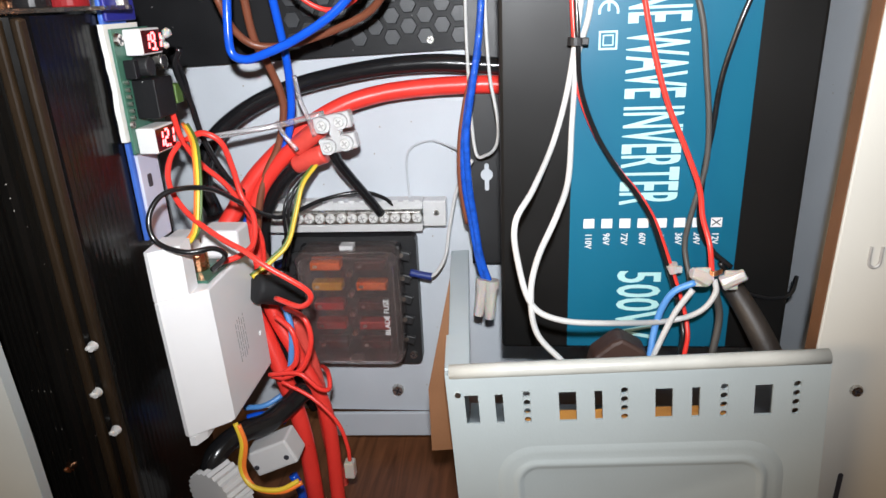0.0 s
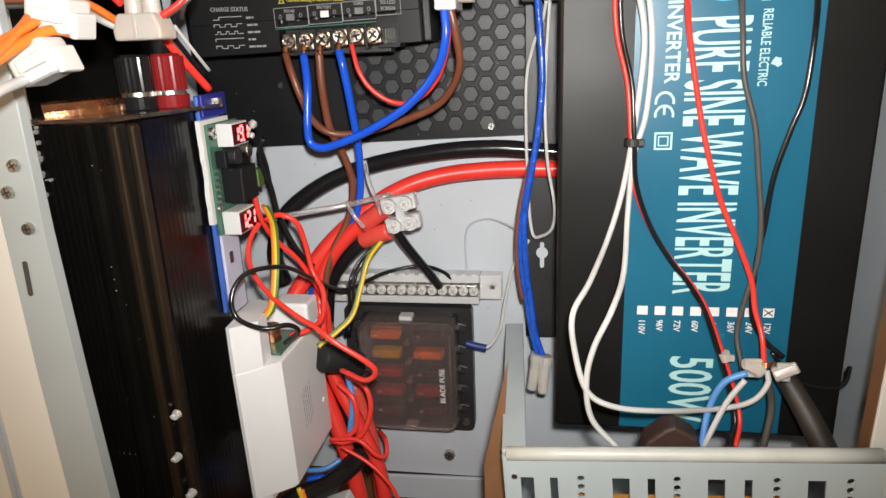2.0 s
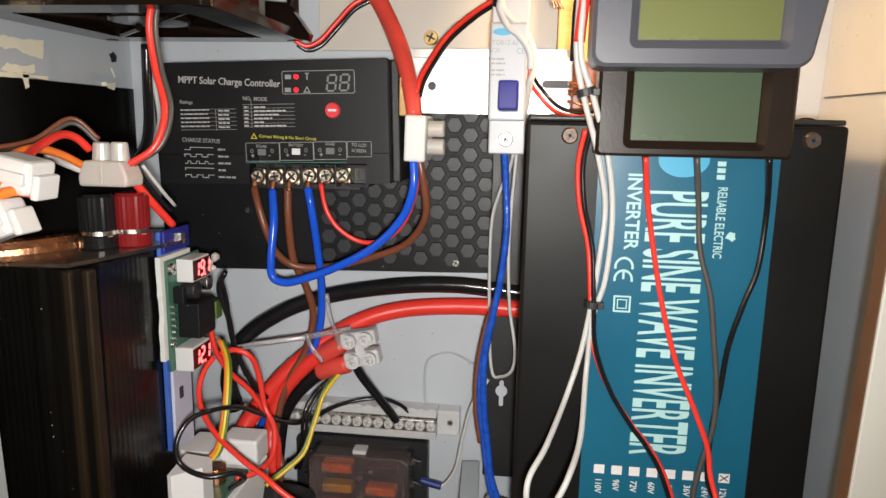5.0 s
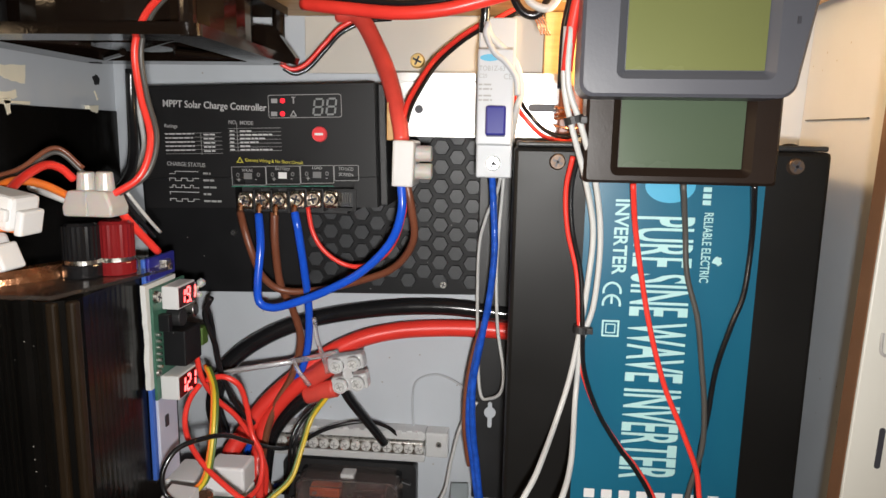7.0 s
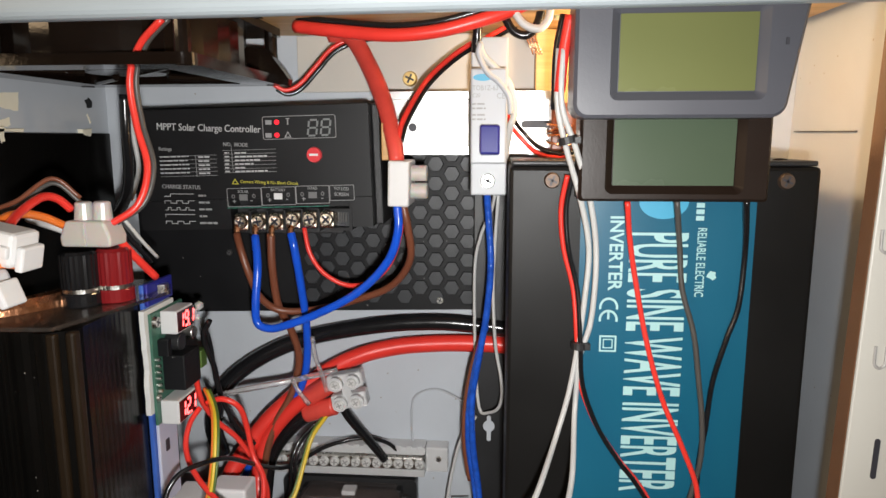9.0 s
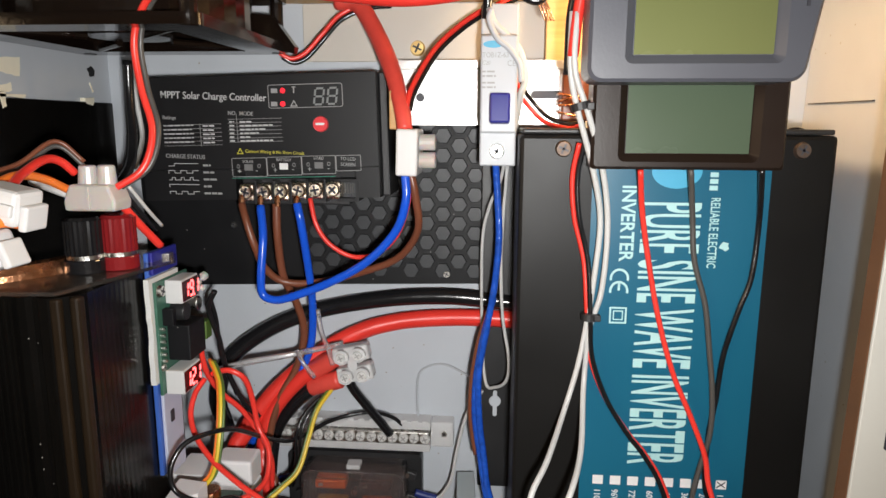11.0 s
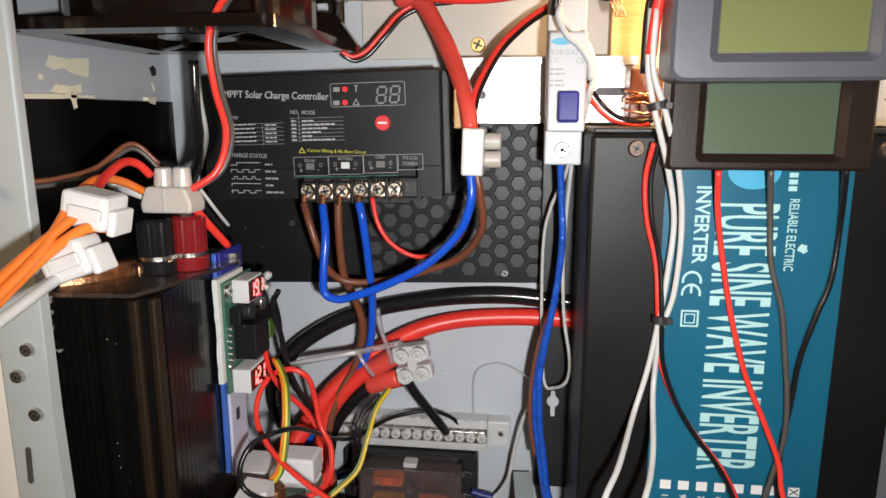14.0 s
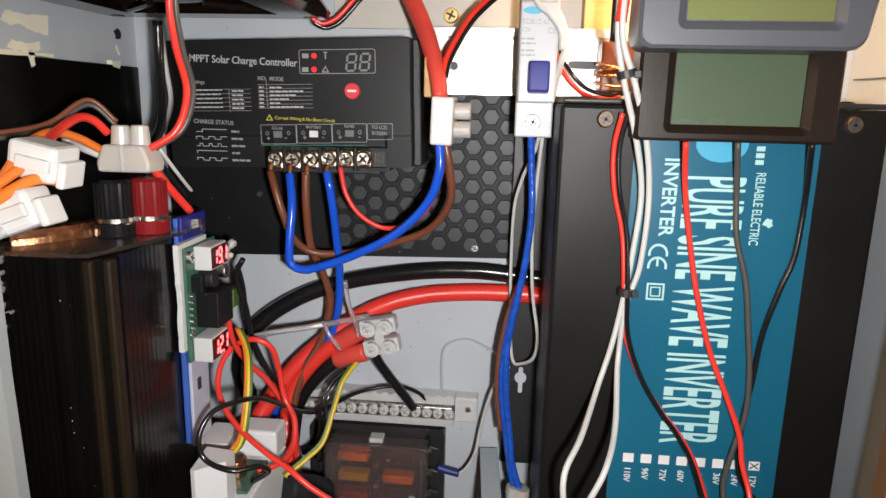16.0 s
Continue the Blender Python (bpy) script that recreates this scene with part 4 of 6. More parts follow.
# ---------------------------------------------------------------- rail, breaker
bm = bmesh.new()
prof = [(0.3500, 0.4920), (0.3500, 0.4880), (0.3545, 0.4878), (0.3545, 0.4640), (0.3500, 0.4638), (0.3500, 0.4595), (0.3512, 0.4595), (0.3512, 0.4626), (0.3557, 0.4628), (0.3557, 0.4890), (0.3512, 0.4892), (0.3512, 0.4920)]
outline_prism(prof, -0.0440, 0.0480, bm, "x")
rail = thing("mounting_rail", "bright zinc-plated top-hat mounting rail", "mounting rail", (0.0, 0.3765, 0.476))
part("rail_profile", bm, ZINC, rail)
for x in (-0.03, 0.035):
    part("spacer", rod((x, 0.3557, 0.476), (x, 0.3768, 0.476), 0.004), ZINC, rail)
t = (-0.0289, 0.3540, 0.4737)
part("rail_hole", rod((t[0], 0.3550, t[2]), (t[0], 0.3541, t[2]), 0.0022, seg=16), DARK_INK, rail)
t = (0.0358, 0.3540, 0.4752)
part("rail_slot", outline_prism(round_rect(t[0] - 0.0075, t[0] + 0.0075, t[2] - 0.002, t[2] + 0.002, 0.0019), 0.3541, 0.3550), DARK_INK, rail)
t = (-0.0326, 0.3740, 0.5005)
screw_head((t[0], 0.3742, t[2]), 0.0042, case, BRASS, "brass_screw")

brk = thing("circuit_breaker", "light grey single-pole circuit breaker with navy toggle on the rail", "circuit breaker", (0.012, 0.35, 0.441))
bm = box(0.0030, 0.0208, 0.3290, 0.3500, 0.4400, 0.5160, 0.0008)
body = part("body", bm, BREAKER_GREY, brk)
part("raised_front", box(0.0034, 0.0204, 0.3140, 0.3290, 0.4560, 0.5000, 0.0010), BREAKER_GREY, brk)
screw_head((0.0115, 0.3290, 0.4472), 0.0037, body, SCREW)
bm = box(0.0080, 0.0172, 0.3070, 0.3145, 0.4600, 0.4735, 0.0010)
tog = part("toggle", turn(bm, (0.012, 0.314, 0.467), rx=-6), NAVY, brk)
bm = letters("TOB1Z-63", 0.0032, (0.0042, 0.31385, 0.4900), (90, 0, 0), 0.85)
letters("C20", 0.0026, (0.0042, 0.31385, 0.4868), (90, 0, 0), 0.85, bm=bm)
letters("CE", 0.0036, (0.0155, 0.31385, 0.4862), (90, 0, 0), 0.9, bm=bm)
part("breaker_print", bm, GREY_INK, brk)
part("logo_print", outline_prism([(0.0090 + 0.0045 * math.cos(2 * math.pi * k / 20), 0.4958 + 0.0016 * math.sin(2 * math.pi * k / 20)) for k in range(20)], 0.31385, 0.31405), CYAN_INK, brk)
bars([(0.0042, 0.0105, z) for z in (0.4838, 0.4818, 0.4788, 0.4768)], GREY_INK, "small_print", brk, 0.0004, 8, 0.31385)

# ---------------------------------------------------------------- inverter
inv = thing("inverter", "satin black power inverter with teal printed label, mounted upright", "inverter", (0.088, 0.33, 0.234))
bm = box(0.0215, 0.1525, 0.2900, 0.3660, 0.2340, 0.4560, 0.0018)
part("housing", bm, INV_GREY, inv)
bm = box(0.0035, 0.1535, 0.3660, 0.3700, 0.2480, 0.4420, 0.0006)
part("mounting_flange", bm, BLACK_PAINT, inv)
# grey-white plastic tag, a disc and a bar proud of the flange
bm = rod((0.013, 0.3700, 0.3020), (0.013, 0.3655, 0.3020), 0.0034, seg=18)
outline_prism(round_rect(0.0118, 0.0142, 0.2930, 0.3085, 0.0011), 0.3651, 0.3690, bm)
part("pale_tag", bm, STEEL_PAINT, inv, "pale grey tag on the flange")
part("end_plate", box(0.0225, 0.1515, 0.2915, 0.3640, 0.4562, 0.4585, 0.0008), BLACK_PAINT, inv)
for x, z in ((0.040, 0.450), (0.138, 0.450)):
    screw_head((x, 0.2900, z), 0.0036, inv, DULL_SCREW)
bm = box(0.0528, 0.1268, 0.28985, 0.2902, 0.2355, 0.4500)
part("printed_label", bm, TEAL, inv, "teal printed label")
YL = 0.28978
LT = (90, 90, 0)
DOWN = (90, 90, 0)
bm = letters("PURE SINE WAVE INVERTER", 0.0352, ((0.0769, 0.2900, 0.4271)[0] - 0.0022, YL, (0.0768, 0.2900, 0.4281)[2]), DOWN, 0.278, wide=0.014)
part("title_print", bm, PRINT, inv)
bm = letters("500W", 0.0275, ((0.0767, 0.2900, 0.2756)[0] - 0.0010, YL, (0.0772, 0.2900, 0.2750)[2]), DOWN, 0.51, wide=0.014)
part("rating_print", bm, PRINT, inv)
bm = letters("INVERTER", 0.0083, (0.0658, YL, 0.4350), DOWN, 0.90, wide=0.02)
part("side_print", bm, PRINT, inv)
bm = bmesh.new()
for zc in (0.3938, 0.3882):
    arc = lambda r: [(0.0663 + r * math.cos(math.pi * (k - 1) / 14), zc + 1.08 * r * math.sin(math.pi * (k - 1) / 14)) for k in range(17)]
    outline_prism(arc(0.0042) + arc(0.0032)[::-1], YL, YL + 0.0001, bm)
box(0.0658, 0.0668, YL, YL + 0.0001, 0.3884, 0.3918, bm=bm)
t = (0.0665, 0.2900, 0.3771)
q = lambda s: [(t[0] - s, t[2] - s), (t[0] + s, t[2] - s), (t[0] + s, t[2] + s), (t[0] - s, t[2] + s)]
ring_plate(q(0.0038), q(0.0030), YL, YL + 0.0001, bm)
ring_plate(q(0.0022), q(0.0017), YL, YL + 0.0001, bm)
part("safety_mark", bm, PRINT, inv)
bm = letters("RELIABLE ELECTRIC", 0.0054, (0.1030, YL, 0.4300), DOWN, 0.655, wide=0.01)
part("slogan_print", bm, PRINT, inv)
bm = bmesh.new()
for k in range(3):
    box(0.1010 + 0.0008, 0.1010 + 0.0042, YL, YL + 0.0001, 0.4330 + 0.0028 * k, 0.4350 + 0.0028 * k, bm=bm)
part("logo_print", bm, PRINT, inv)
part("logo_print", outline_prism([(0.0880 + 0.0105 * math.cos(2 * math.pi * k / 28), 0.4410 + 0.0075 * math.sin(2 * math.pi * k / 28)) for k in range(28)], YL, YL + 0.0001), CYAN_INK, inv, "round light blue emblem")
part("label_scuff", outline_prism([(0.1100 + (0.0014 + 0.0006 * (k % 3)) * math.cos(k * 0.7), 0.4090 + (0.0016 + 0.0007 * (k % 2)) * math.sin(k * 0.7)) for k in range(9)], YL, YL + 0.0001), PRINT, inv, "pale scuff on the label")
bn = bmesh.new()
x0 = (0.0613, 0.2900, 0.2978)[0]
dx = ((0.1171, 0.2900, 0.2975)[0] - x0) / 7
zt = (0.0613, 0.2900, 0.2978)[2]
for k, s in enumerate(("110V", "96V", "72V", "60V", "48V", "36V", "24V", "12V")):
    x = x0 + dx * k
    part("tick_box", box(x - 0.0024, x + 0.0024, YL, YL + 0.0001, zt - 0.0022, zt + 0.0022), WHITE_INK, inv)
    letters(s, 0.0042, (x - 0.0014, YL, zt - 0.0046), DOWN, 0.85, bm=bn, wide=0.008)
x = x0 + dx * 7
bc = letters("X", 0.0055, (x - 0.0020, YL - 0.0001, zt + 0.0018), DOWN, 0.9)
part("voltage_print", bn, WHITE_INK, inv)
part("tick_mark", bc, DARK_INK, inv)

# ---------------------------------------------------------------- panel meters
def meter(name, label, x0, x1, z0, z1, y, deep, win, bezel, lcd, rad, skew=0.0):
    ob = thing(name, label, "panel meter", ((x0 + x1) / 2, y + deep, z0), "panel meters")
    wx0, wx1, wz0, wz1 = win
    outer = round_rect(x0, x1, z0, z1, rad, 6)
    mid = round_rect(wx0 - 0.0032, wx1 + 0.0032, wz0 - 0.0032, wz1 + 0.0032, 0.0030, 6)
    inner = round_rect(wx0, wx1, wz0, wz1, 0.0006, 6)
    edge = round_rect(x0 + 0.0012, x1 - 0.0012, z0 + 0.0012, z1 - 0.0012, rad * 0.85, 6)
    bm = bmesh.new()
    lines = [[bm.verts.new((a + (skew if o is outer or o is edge else 0.0) * (b - z0) * (a - x0) / (x1 - x0), d, b)) for a, b in o] for o, d in ((outer, y + deep), (outer, y + 0.0014), (edge, y), (mid, y), (inner, y + 0.0030))]
    n = len(outer)
    for p, q in zip(lines, lines[1:]):
        for k in range(n):
            bm.faces.new((p[k], p[(k + 1) % n], q[(k + 1) % n], q[k]))
    bm.faces.new(lines[0])
    bm.faces.new(lines[-1][::-1])
    part("bezel", bm, bezel, ob)
    part("screen", box(wx0 + 0.0002, wx1 - 0.0002, y + 0.0022, y + 0.0028, wz0 + 0.0002, wz1 - 0.0002), lcd, ob, "blank backlit screen" if lcd is LCD_YELLOW else "blank unlit screen")
    return ob


low = meter("panel_meter", "black-framed panel meter with blank grey-green screen", 0.0495, 0.1250, 0.4425, 0.4830, 0.2735, 0.0162, (0.0632, 0.1118, 0.4488, 0.4790), DISPLAY_BLACK, LCD_GREEN, 0.0015)
upp = meter("panel_meter", "grey-framed panel meter with blank yellow-green lit screen", 0.0440, 0.1200, 0.4755, 0.5220, 0.2510, 0.0222, (0.0602, 0.1095, 0.4850, 0.5130), DISPLAY_GREY, LCD_YELLOW, 0.0050, 0.16)
part("push_button", box(0.1180, 0.1192, 0.2506, 0.2512, 0.5010, 0.5035), DARK_INK, upp)

# ---------------------------------------------------------------- fuse box and earth bar
fuse = thing("fuse_box", "black blade fuse box with smoked clear cover", "fuse box", (-0.07, 0.3765, 0.18))
part("base", outline_prism(round_rect(-0.1120, -0.0300, 0.1790, 0.2650, 0.004), 0.3680, 0.3768), BLACK_PAINT, fuse)
bm = box(-0.0985, -0.0385, 0.3600, 0.3680, 0.1900, 0.2620, 0.0015)
part("fuse_carrier", bm, BLACK_FACE, fuse)
rows = [0, 1, 2, 2, 3]
for c, x in enumerate((-0.0820, -0.0555)):
    for k in range(5):
        z = 0.2525 - 0.0128 * k
        m = FUSE_COLOURS[(0, 1, 2, 2, 3)[k] if c == 0 else (3, 0, 3, 2, 3)[k]]
        f = part("blade_fuse", box(x - 0.0090, x + 0.0090, 0.3520, 0.3600, z - 0.0026, z + 0.0026, 0.0008), m, fuse, "coloured blade fuse")
        part("fuse_blade", box(x - 0.0070, x - 0.0045, 0.3512, 0.3520, z - 0.0008, z + 0.0008), SCREW, f)
for z in (0.246, 0.233, 0.220, 0.207):
    part("contact", rod((-0.0688, 0.3600, z), (-0.0688, 0.3550, z), 0.0018, seg=10), SCREW, fuse)
ou = round_rect(-0.0990, -0.0380, 0.1895, 0.2625, 0.006, 6)
mi = round_rect(-0.0965, -0.0405, 0.1920, 0.2600, 0.006, 6)
bm = bmesh.new()
L = [[bm.verts.new((a, d, b)) for a, b in o] for o, d in ((ou, 0.3675), (ou, 0.3490), (mi, 0.3455))]
for p, q in zip(L, L[1:]):
    for k in range(len(ou)):
        bm.faces.new((p[k], p[(k + 1) % len(ou)], q[(k + 1) % len(ou)], q[k]))
bm.faces.new(L[-1])
inset = round_rect(-0.0975, -0.0395, 0.1910, 0.2610, 0.005, 6)
L2 = [[bm.verts.new((a, d, b)) for a, b in o] for o, d in ((inset, 0.3675), (inset, 0.3495), (round_rect(-0.0955, -0.0415, 0.1930, 0.2590, 0.005, 6), 0.3470))]
for p, q in zip(L2, L2[1:]):
    for k in range(len(ou)):
        bm.faces.new((p[k], p[(k + 1) % len(ou)], q[(k + 1) % len(ou)], q[k]))
bm.faces.new(L2[-1])
for k in range(len(ou)):
    bm.faces.new((L[0][k], L[0][(k + 1) % len(ou)], L2[0][(k + 1) % len(ou)], L2[0][k]))
cover = part("cover", bm, SMOKE, fuse, "smoked clear cover")
for z in (0.2635, 0.1885):
    part("latch", box(-0.0725, -0.0645, 0.3520, 0.3600, z - 0.0014, z + 0.0014, 0.0005), CLEAR, fuse)
part("cover_print", letters("BLADE FUSE", 0.0044, (-0.0447, 0.3453, 0.2112), (90, -90, 0), 0.98, wide=0.0), WHITE_INK, cover)
for z in (0.2565, 0.2420, 0.2285, 0.2150, 0.2015):
    bm = box(-0.0385, -0.0325, 0.3590, 0.3625, z - 0.0035, z + 0.0018, 0.0006)
    tab = part("terminal_tab", turn(bm, (-0.036, 0.361, z), ry=18), BLACK_PAINT, fuse)
    part("contact", rod((-0.0378, 0.3592, z), (-0.0378, 0.3578, z), 0.0014, seg=10), SCREW, tab)
    bm = box(-0.1050, -0.0985, 0.3590, 0.3625, z - 0.0035, z + 0.0018, 0.0006)
    part("terminal_tab", turn(bm, (-0.102, 0.361, z), ry=-18), BLACK_PAINT, fuse)
screw_head((-0.0355, 0.3680, 0.1855), 0.0026, fuse)

bar = thing("terminal_bar", "clear plastic earth bar with a row of screws", "terminal bar", (-0.06, 0.3765, 0.272))
bm = box(-0.1200, -0.0245, 0.3620, 0.3768, 0.2700, 0.2745, 0.0006)
box(-0.1200, -0.0245, 0.3645, 0.3768, 0.2825, 0.2872, 0.0006, bm=bm)
box(-0.0245, -0.0110, 0.3660, 0.3768, 0.2715, 0.2870, 0.0010, bm=bm)
part("holder", bm, CLEAR, bar)
for k in range(15):
    x = -0.1182 + 0.00635 * k
    part("rib", box(x, x + 0.0036, 0.3638, 0.3655, 0.2862, 0.2884, 0.0006), CLEAR, bar)
part("metal_bar", box(-0.1185, -0.0255, 0.3618, 0.3760, 0.2750, 0.2820, 0.0004), SCREW, bar)
for k in range(15):
    screw_head((-0.1164 + 0.00635 * k, 0.3618, 0.2785), 0.0030, bar, BRIGHT_SCREW, spin=37 * k)
screw_head((-0.0165, 0.3660, 0.2800), 0.0018, bar)

# ---------------------------------------------------------------- circuit board on the power unit
rnd = random.Random(4)
strip = thing("mounting_strip", "blue and lilac mounting strip on the power unit", "strip", (-0.146, 0.284, 0.29))
part("blue_back", box(-0.1458, -0.1437, 0.2775, 0.2960, 0.296, 0.4030, 0.0005), BLUE_STRIP, strip)
part("lilac_face", box(-0.1436, -0.1420, 0.2795, 0.2970, 0.294, 0.3440, 0.0005), LILAC_STRIP, strip, "pale lilac lower face")
tab = part("blue_tab", box(-0.1436, -0.1416, 0.2775, 0.3010, 0.3930, 0.4035, 0.0006), NAVY, strip, "navy blue upper tab")
part("tab_dot", rod((-0.1416, 0.2890, 0.3985), (-0.1411, 0.2890, 0.3985), 0.0010, seg=10), WHITE_PLASTIC, tab)
part("strip_slot", outline_prism(round_rect(0.2845, 0.2880, 0.3200, 0.3260, 0.0008), -0.1420, -0.1417, axis="x"), DARK_INK, strip)
o = []
for k in range(15):
    o.append((0.2738 + rnd.uniform(-0.0008, 0.0006), 0.3430 + 0.0035 * k))
for k in range(15):
    o.append((0.3000 + rnd.uniform(-0.0010, 0.0010), 0.3920 - 0.0035 * k))
tape = tagged(part("foam_tape", outline_prism(o, -0.1441, -0.1417, axis="x"), PALE_TAPE), "ragged white foam tape behind the circuit board", "tape")
pcb = thing("voltage_board", "green circuit board with two lit red voltage readouts", "circuit board", (-0.1416, 0.29, 0.336))
part("board", box(-0.1416, -0.1402, 0.2760, 0.3070, 0.3370, 0.3900, 0.0003), PCB_GREEN, pcb)
for z0, z1, y0, y1, xf, s, seed in ((0.3785, 0.3895, 0.2840, 0.3015, -0.1322, "191", 1), (0.3365, 0.3480, 0.2790, 0.2970, -0.1315, "121", 2)):
    mod = part("readout", box(-0.1402, xf, y0, y1, z0, z1, 0.0006), WHITE_PLASTIC, pcb, "white readout module")
    part("filter", box(xf, xf + 0.0003, y0 + 0.0008, y1 - 0.0008, z0 + 0.0008, z1 - 0.0008), LED_DARK, mod)
    for k, d in enumerate(s):
        bm = seven(d, (xf + 0.0003, y0 + 0.0022 + 0.0052 * k, z0 + 0.0022), (0, 1, 0), (0, 0, 1), 0.0033, (z1 - z0) - 0.0044, None, 0.16)
        part("lit_numeral", bm, LED_RED, mod, "glowing red numeral")
    yy = y0 + 0.0022 + 0.0052 * 2 - 0.0008
    part("lit_point", box(xf + 0.0003, xf + 0.0005, yy - 0.0005, yy + 0.0005, z0 + 0.0014, z0 + 0.0024), LED_RED, mod, "glowing red point")
part("relay", box(-0.1402, -0.1295, 0.2835, 0.3000, 0.3515, 0.3685, 0.0006), BLACK_PLATE, pcb, "matt black relay")
part("inductor", rod((-0.1402, 0.2900, 0.3735), (-0.1330, 0.2900, 0.3735), 0.0042, seg=18, bevel=0.0005), BLACK_PAINT, pcb)
part("capacitor", rod((-0.1402, 0.3010, 0.3745), (-0.1320, 0.3010, 0.3745), 0.0034, seg=18, bevel=0.0004), SCREW, pcb)
part("trimmer", box(-0.1402, -0.1350, 0.2800, 0.2835, 0.3690, 0.3770, 0.0004), BLACK_PLATE, pcb)
screw_head((-0.1402, 0.2795, 0.3855), 0.0030, pcb, towards=(1, 0, 0))
screw_head((-0.1402, 0.2778, 0.3500), 0.0018, pcb, towards=(1, 0, 0))
for k in range(6):
    part("solder_pin", rod((-0.1402, 0.2785, 0.3530 + 0.003 * k), (-0.1385, 0.2785, 0.3530 + 0.003 * k), 0.0009, seg=8), SCREW, pcb)
for k in range(7):
    y, z = rnd.uniform(0.279, 0.308), rnd.uniform(0.370, 0.377)
    part("chip", box(-0.1402, -0.1382, y - 0.0012, y + 0.0012, z - 0.0008, z + 0.0008), SCREW if k % 2 else DARK_INK, pcb)
part("green_terminal", box(-0.1402, -0.1310, 0.3045, 0.3110, 0.3550, 0.3640, 0.0005), GREEN_PVC, pcb)
bm = bmesh.new()
for k in range(14):
    bmesh.ops.create_icosphere(bm, subdivisions=1, radius=rnd.uniform(0.0012, 0.0026), matrix=Matrix.Translation((-0.134 + rnd.uniform(-0.004, 0.003), 0.3045 + rnd.uniform(-0.0035, 0.0035), 0.3845 + rnd.uniform(-0.003, 0.0025))))
part("glue", bm, MILKY, pcb, "blob of white hot glue", smooth=True)

for ob in (strip, tape, pcb):
    ob.location.x += 0.0016

# ---------------------------------------------------------------- white junction box
jb = thing("junction_box", "white plastic electronics box with small grey print", "junction box", (-0.118, 0.285, 0.208))
o = [(-0.1268, 0.2462), (-0.1248, 0.2455), (-0.1100, 0.2590), (-0.1085, 0.2605), (-0.1085, 0.3130), (-0.1105, 0.3150), (-0.1280, 0.3160)]
bm = outline_prism(o, 0.2100, 0.2790, axis="z")
for v in bm.verts:
    v.co.x += 0.0018 * (0.279 - v.co.z) / 0.07
bmesh.ops.bevel(bm, geom=[e for e in bm.edges if abs(e.verts[0].co.z - e.verts[1].co.z) < 1e-6], offset=0.0009, segments=2, profile=0.5, affect="EDGES")
part("body", bm, BOX_WHITE, jb)
o = [(-0.1268, 0.2462), (-0.1248, 0.2455), (-0.1150, 0.2548), (-0.1150, 0.2640), (-0.1285, 0.2660)]
part("front_tab", outline_prism(o, 0.2790, 0.3020, axis="z"), BOX_WHITE, jb)
part("foot_tab", outline_prism([(-0.1238, 0.2466), (-0.1210, 0.2466), (-0.1180, 0.2530), (-0.1180, 0.2640), (-0.1238, 0.2660)], 0.2050, 0.2100, axis="z"), BOX_WHITE, jb)
part("back_tab", box(-0.1285, -0.1085, 0.2990, 0.3150, 0.2790, 0.2930, 0.0014), BOX_WHITE, jb)
part("mount", box(-0.1456, -0.1280, 0.2900, 0.3120, 0.2200, 0.2900, 0.0005), BOX_WHITE, jb)
part("inner_board", box(-0.1280, -0.1110, 0.2662, 0.2940, 0.2792, 0.2806), PCB_GREEN, jb)
part("coil", rod((-0.1215, 0.2800, 0.2806), (-0.1215, 0.2800, 0.2890), 0.0052, seg=18, bevel=0.0006), COPPER, jb)
bm = bmesh.new()
for k in range(5):
    y = 0.2790 + 0.0024 * k
    z = 0.2310 + 0.002 * (k % 3 == 1)
    while z < 0.2520:
        h = rnd.uniform(0.002, 0.006)
        box(-0.1085, -0.10843, y, y + 0.0006, z, min(z + h, 0.2535), bm=bm)
        z += h + 0.0007
for v in bm.verts:
    v.co.x += 0.0018 * (0.279 - v.co.z) / 0.07 + 0.00004
part("small_print", bm, GREY_INK, jb)
part("rivet", rod((-0.1080, 0.3060, 0.2330), (-0.1066, 0.3060, 0.2330), 0.0014, seg=10), BOX_WHITE, jb)

# ---------------------------------------------------------------- terminal connectors


def choc_block(name, label, at, tilt, material, size=1.0, rows=2):
    """A two-way screw connector block; at is its middle, tilt in its plane."""
    ob = thing(name, label, "connector", at, "screw connectors")
    x, y, z = at
    for k in range(rows):
        zz = z + (0.5 * (rows - 1) - k) * 0.0112 * size
        bm = box(x - 0.0098 * size, x + 0.0098 * size, y - 0.004 * size, y + 0.0050 * size, zz - 0.0042 * size, zz + 0.0042 * size, 0.0012)
        turn(bm, at, ry=tilt)
        cell = part("cell", bm, material, ob)
        for s in (-1, 1):
            c = Vector((x + s * 0.0046 * size, y - 0.004 * size, zz))
            bm = rod(c, c + Vector((0, -0.0030, 0)), 0.0040 * size, seg=18)
            turn(bm, at, ry=tilt)
            part("barrel", bm, material, cell)
            v = Vector(at) + Euler((0, radians(tilt), 0)).to_matrix() @ (c + Vector((0, -0.0030, 0)) - Vector(at))
            screw_head(v, 0.0027 * size, cell, BRIGHT_SCREW, spin=30 + 50 * s)
    bm = rod((x, y - 0.004, z), (x, y + 0.004, z), 0.0026 * size, seg=14)
    part("fixing_post", turn(bm, at, ry=tilt), material, ob)
    return ob


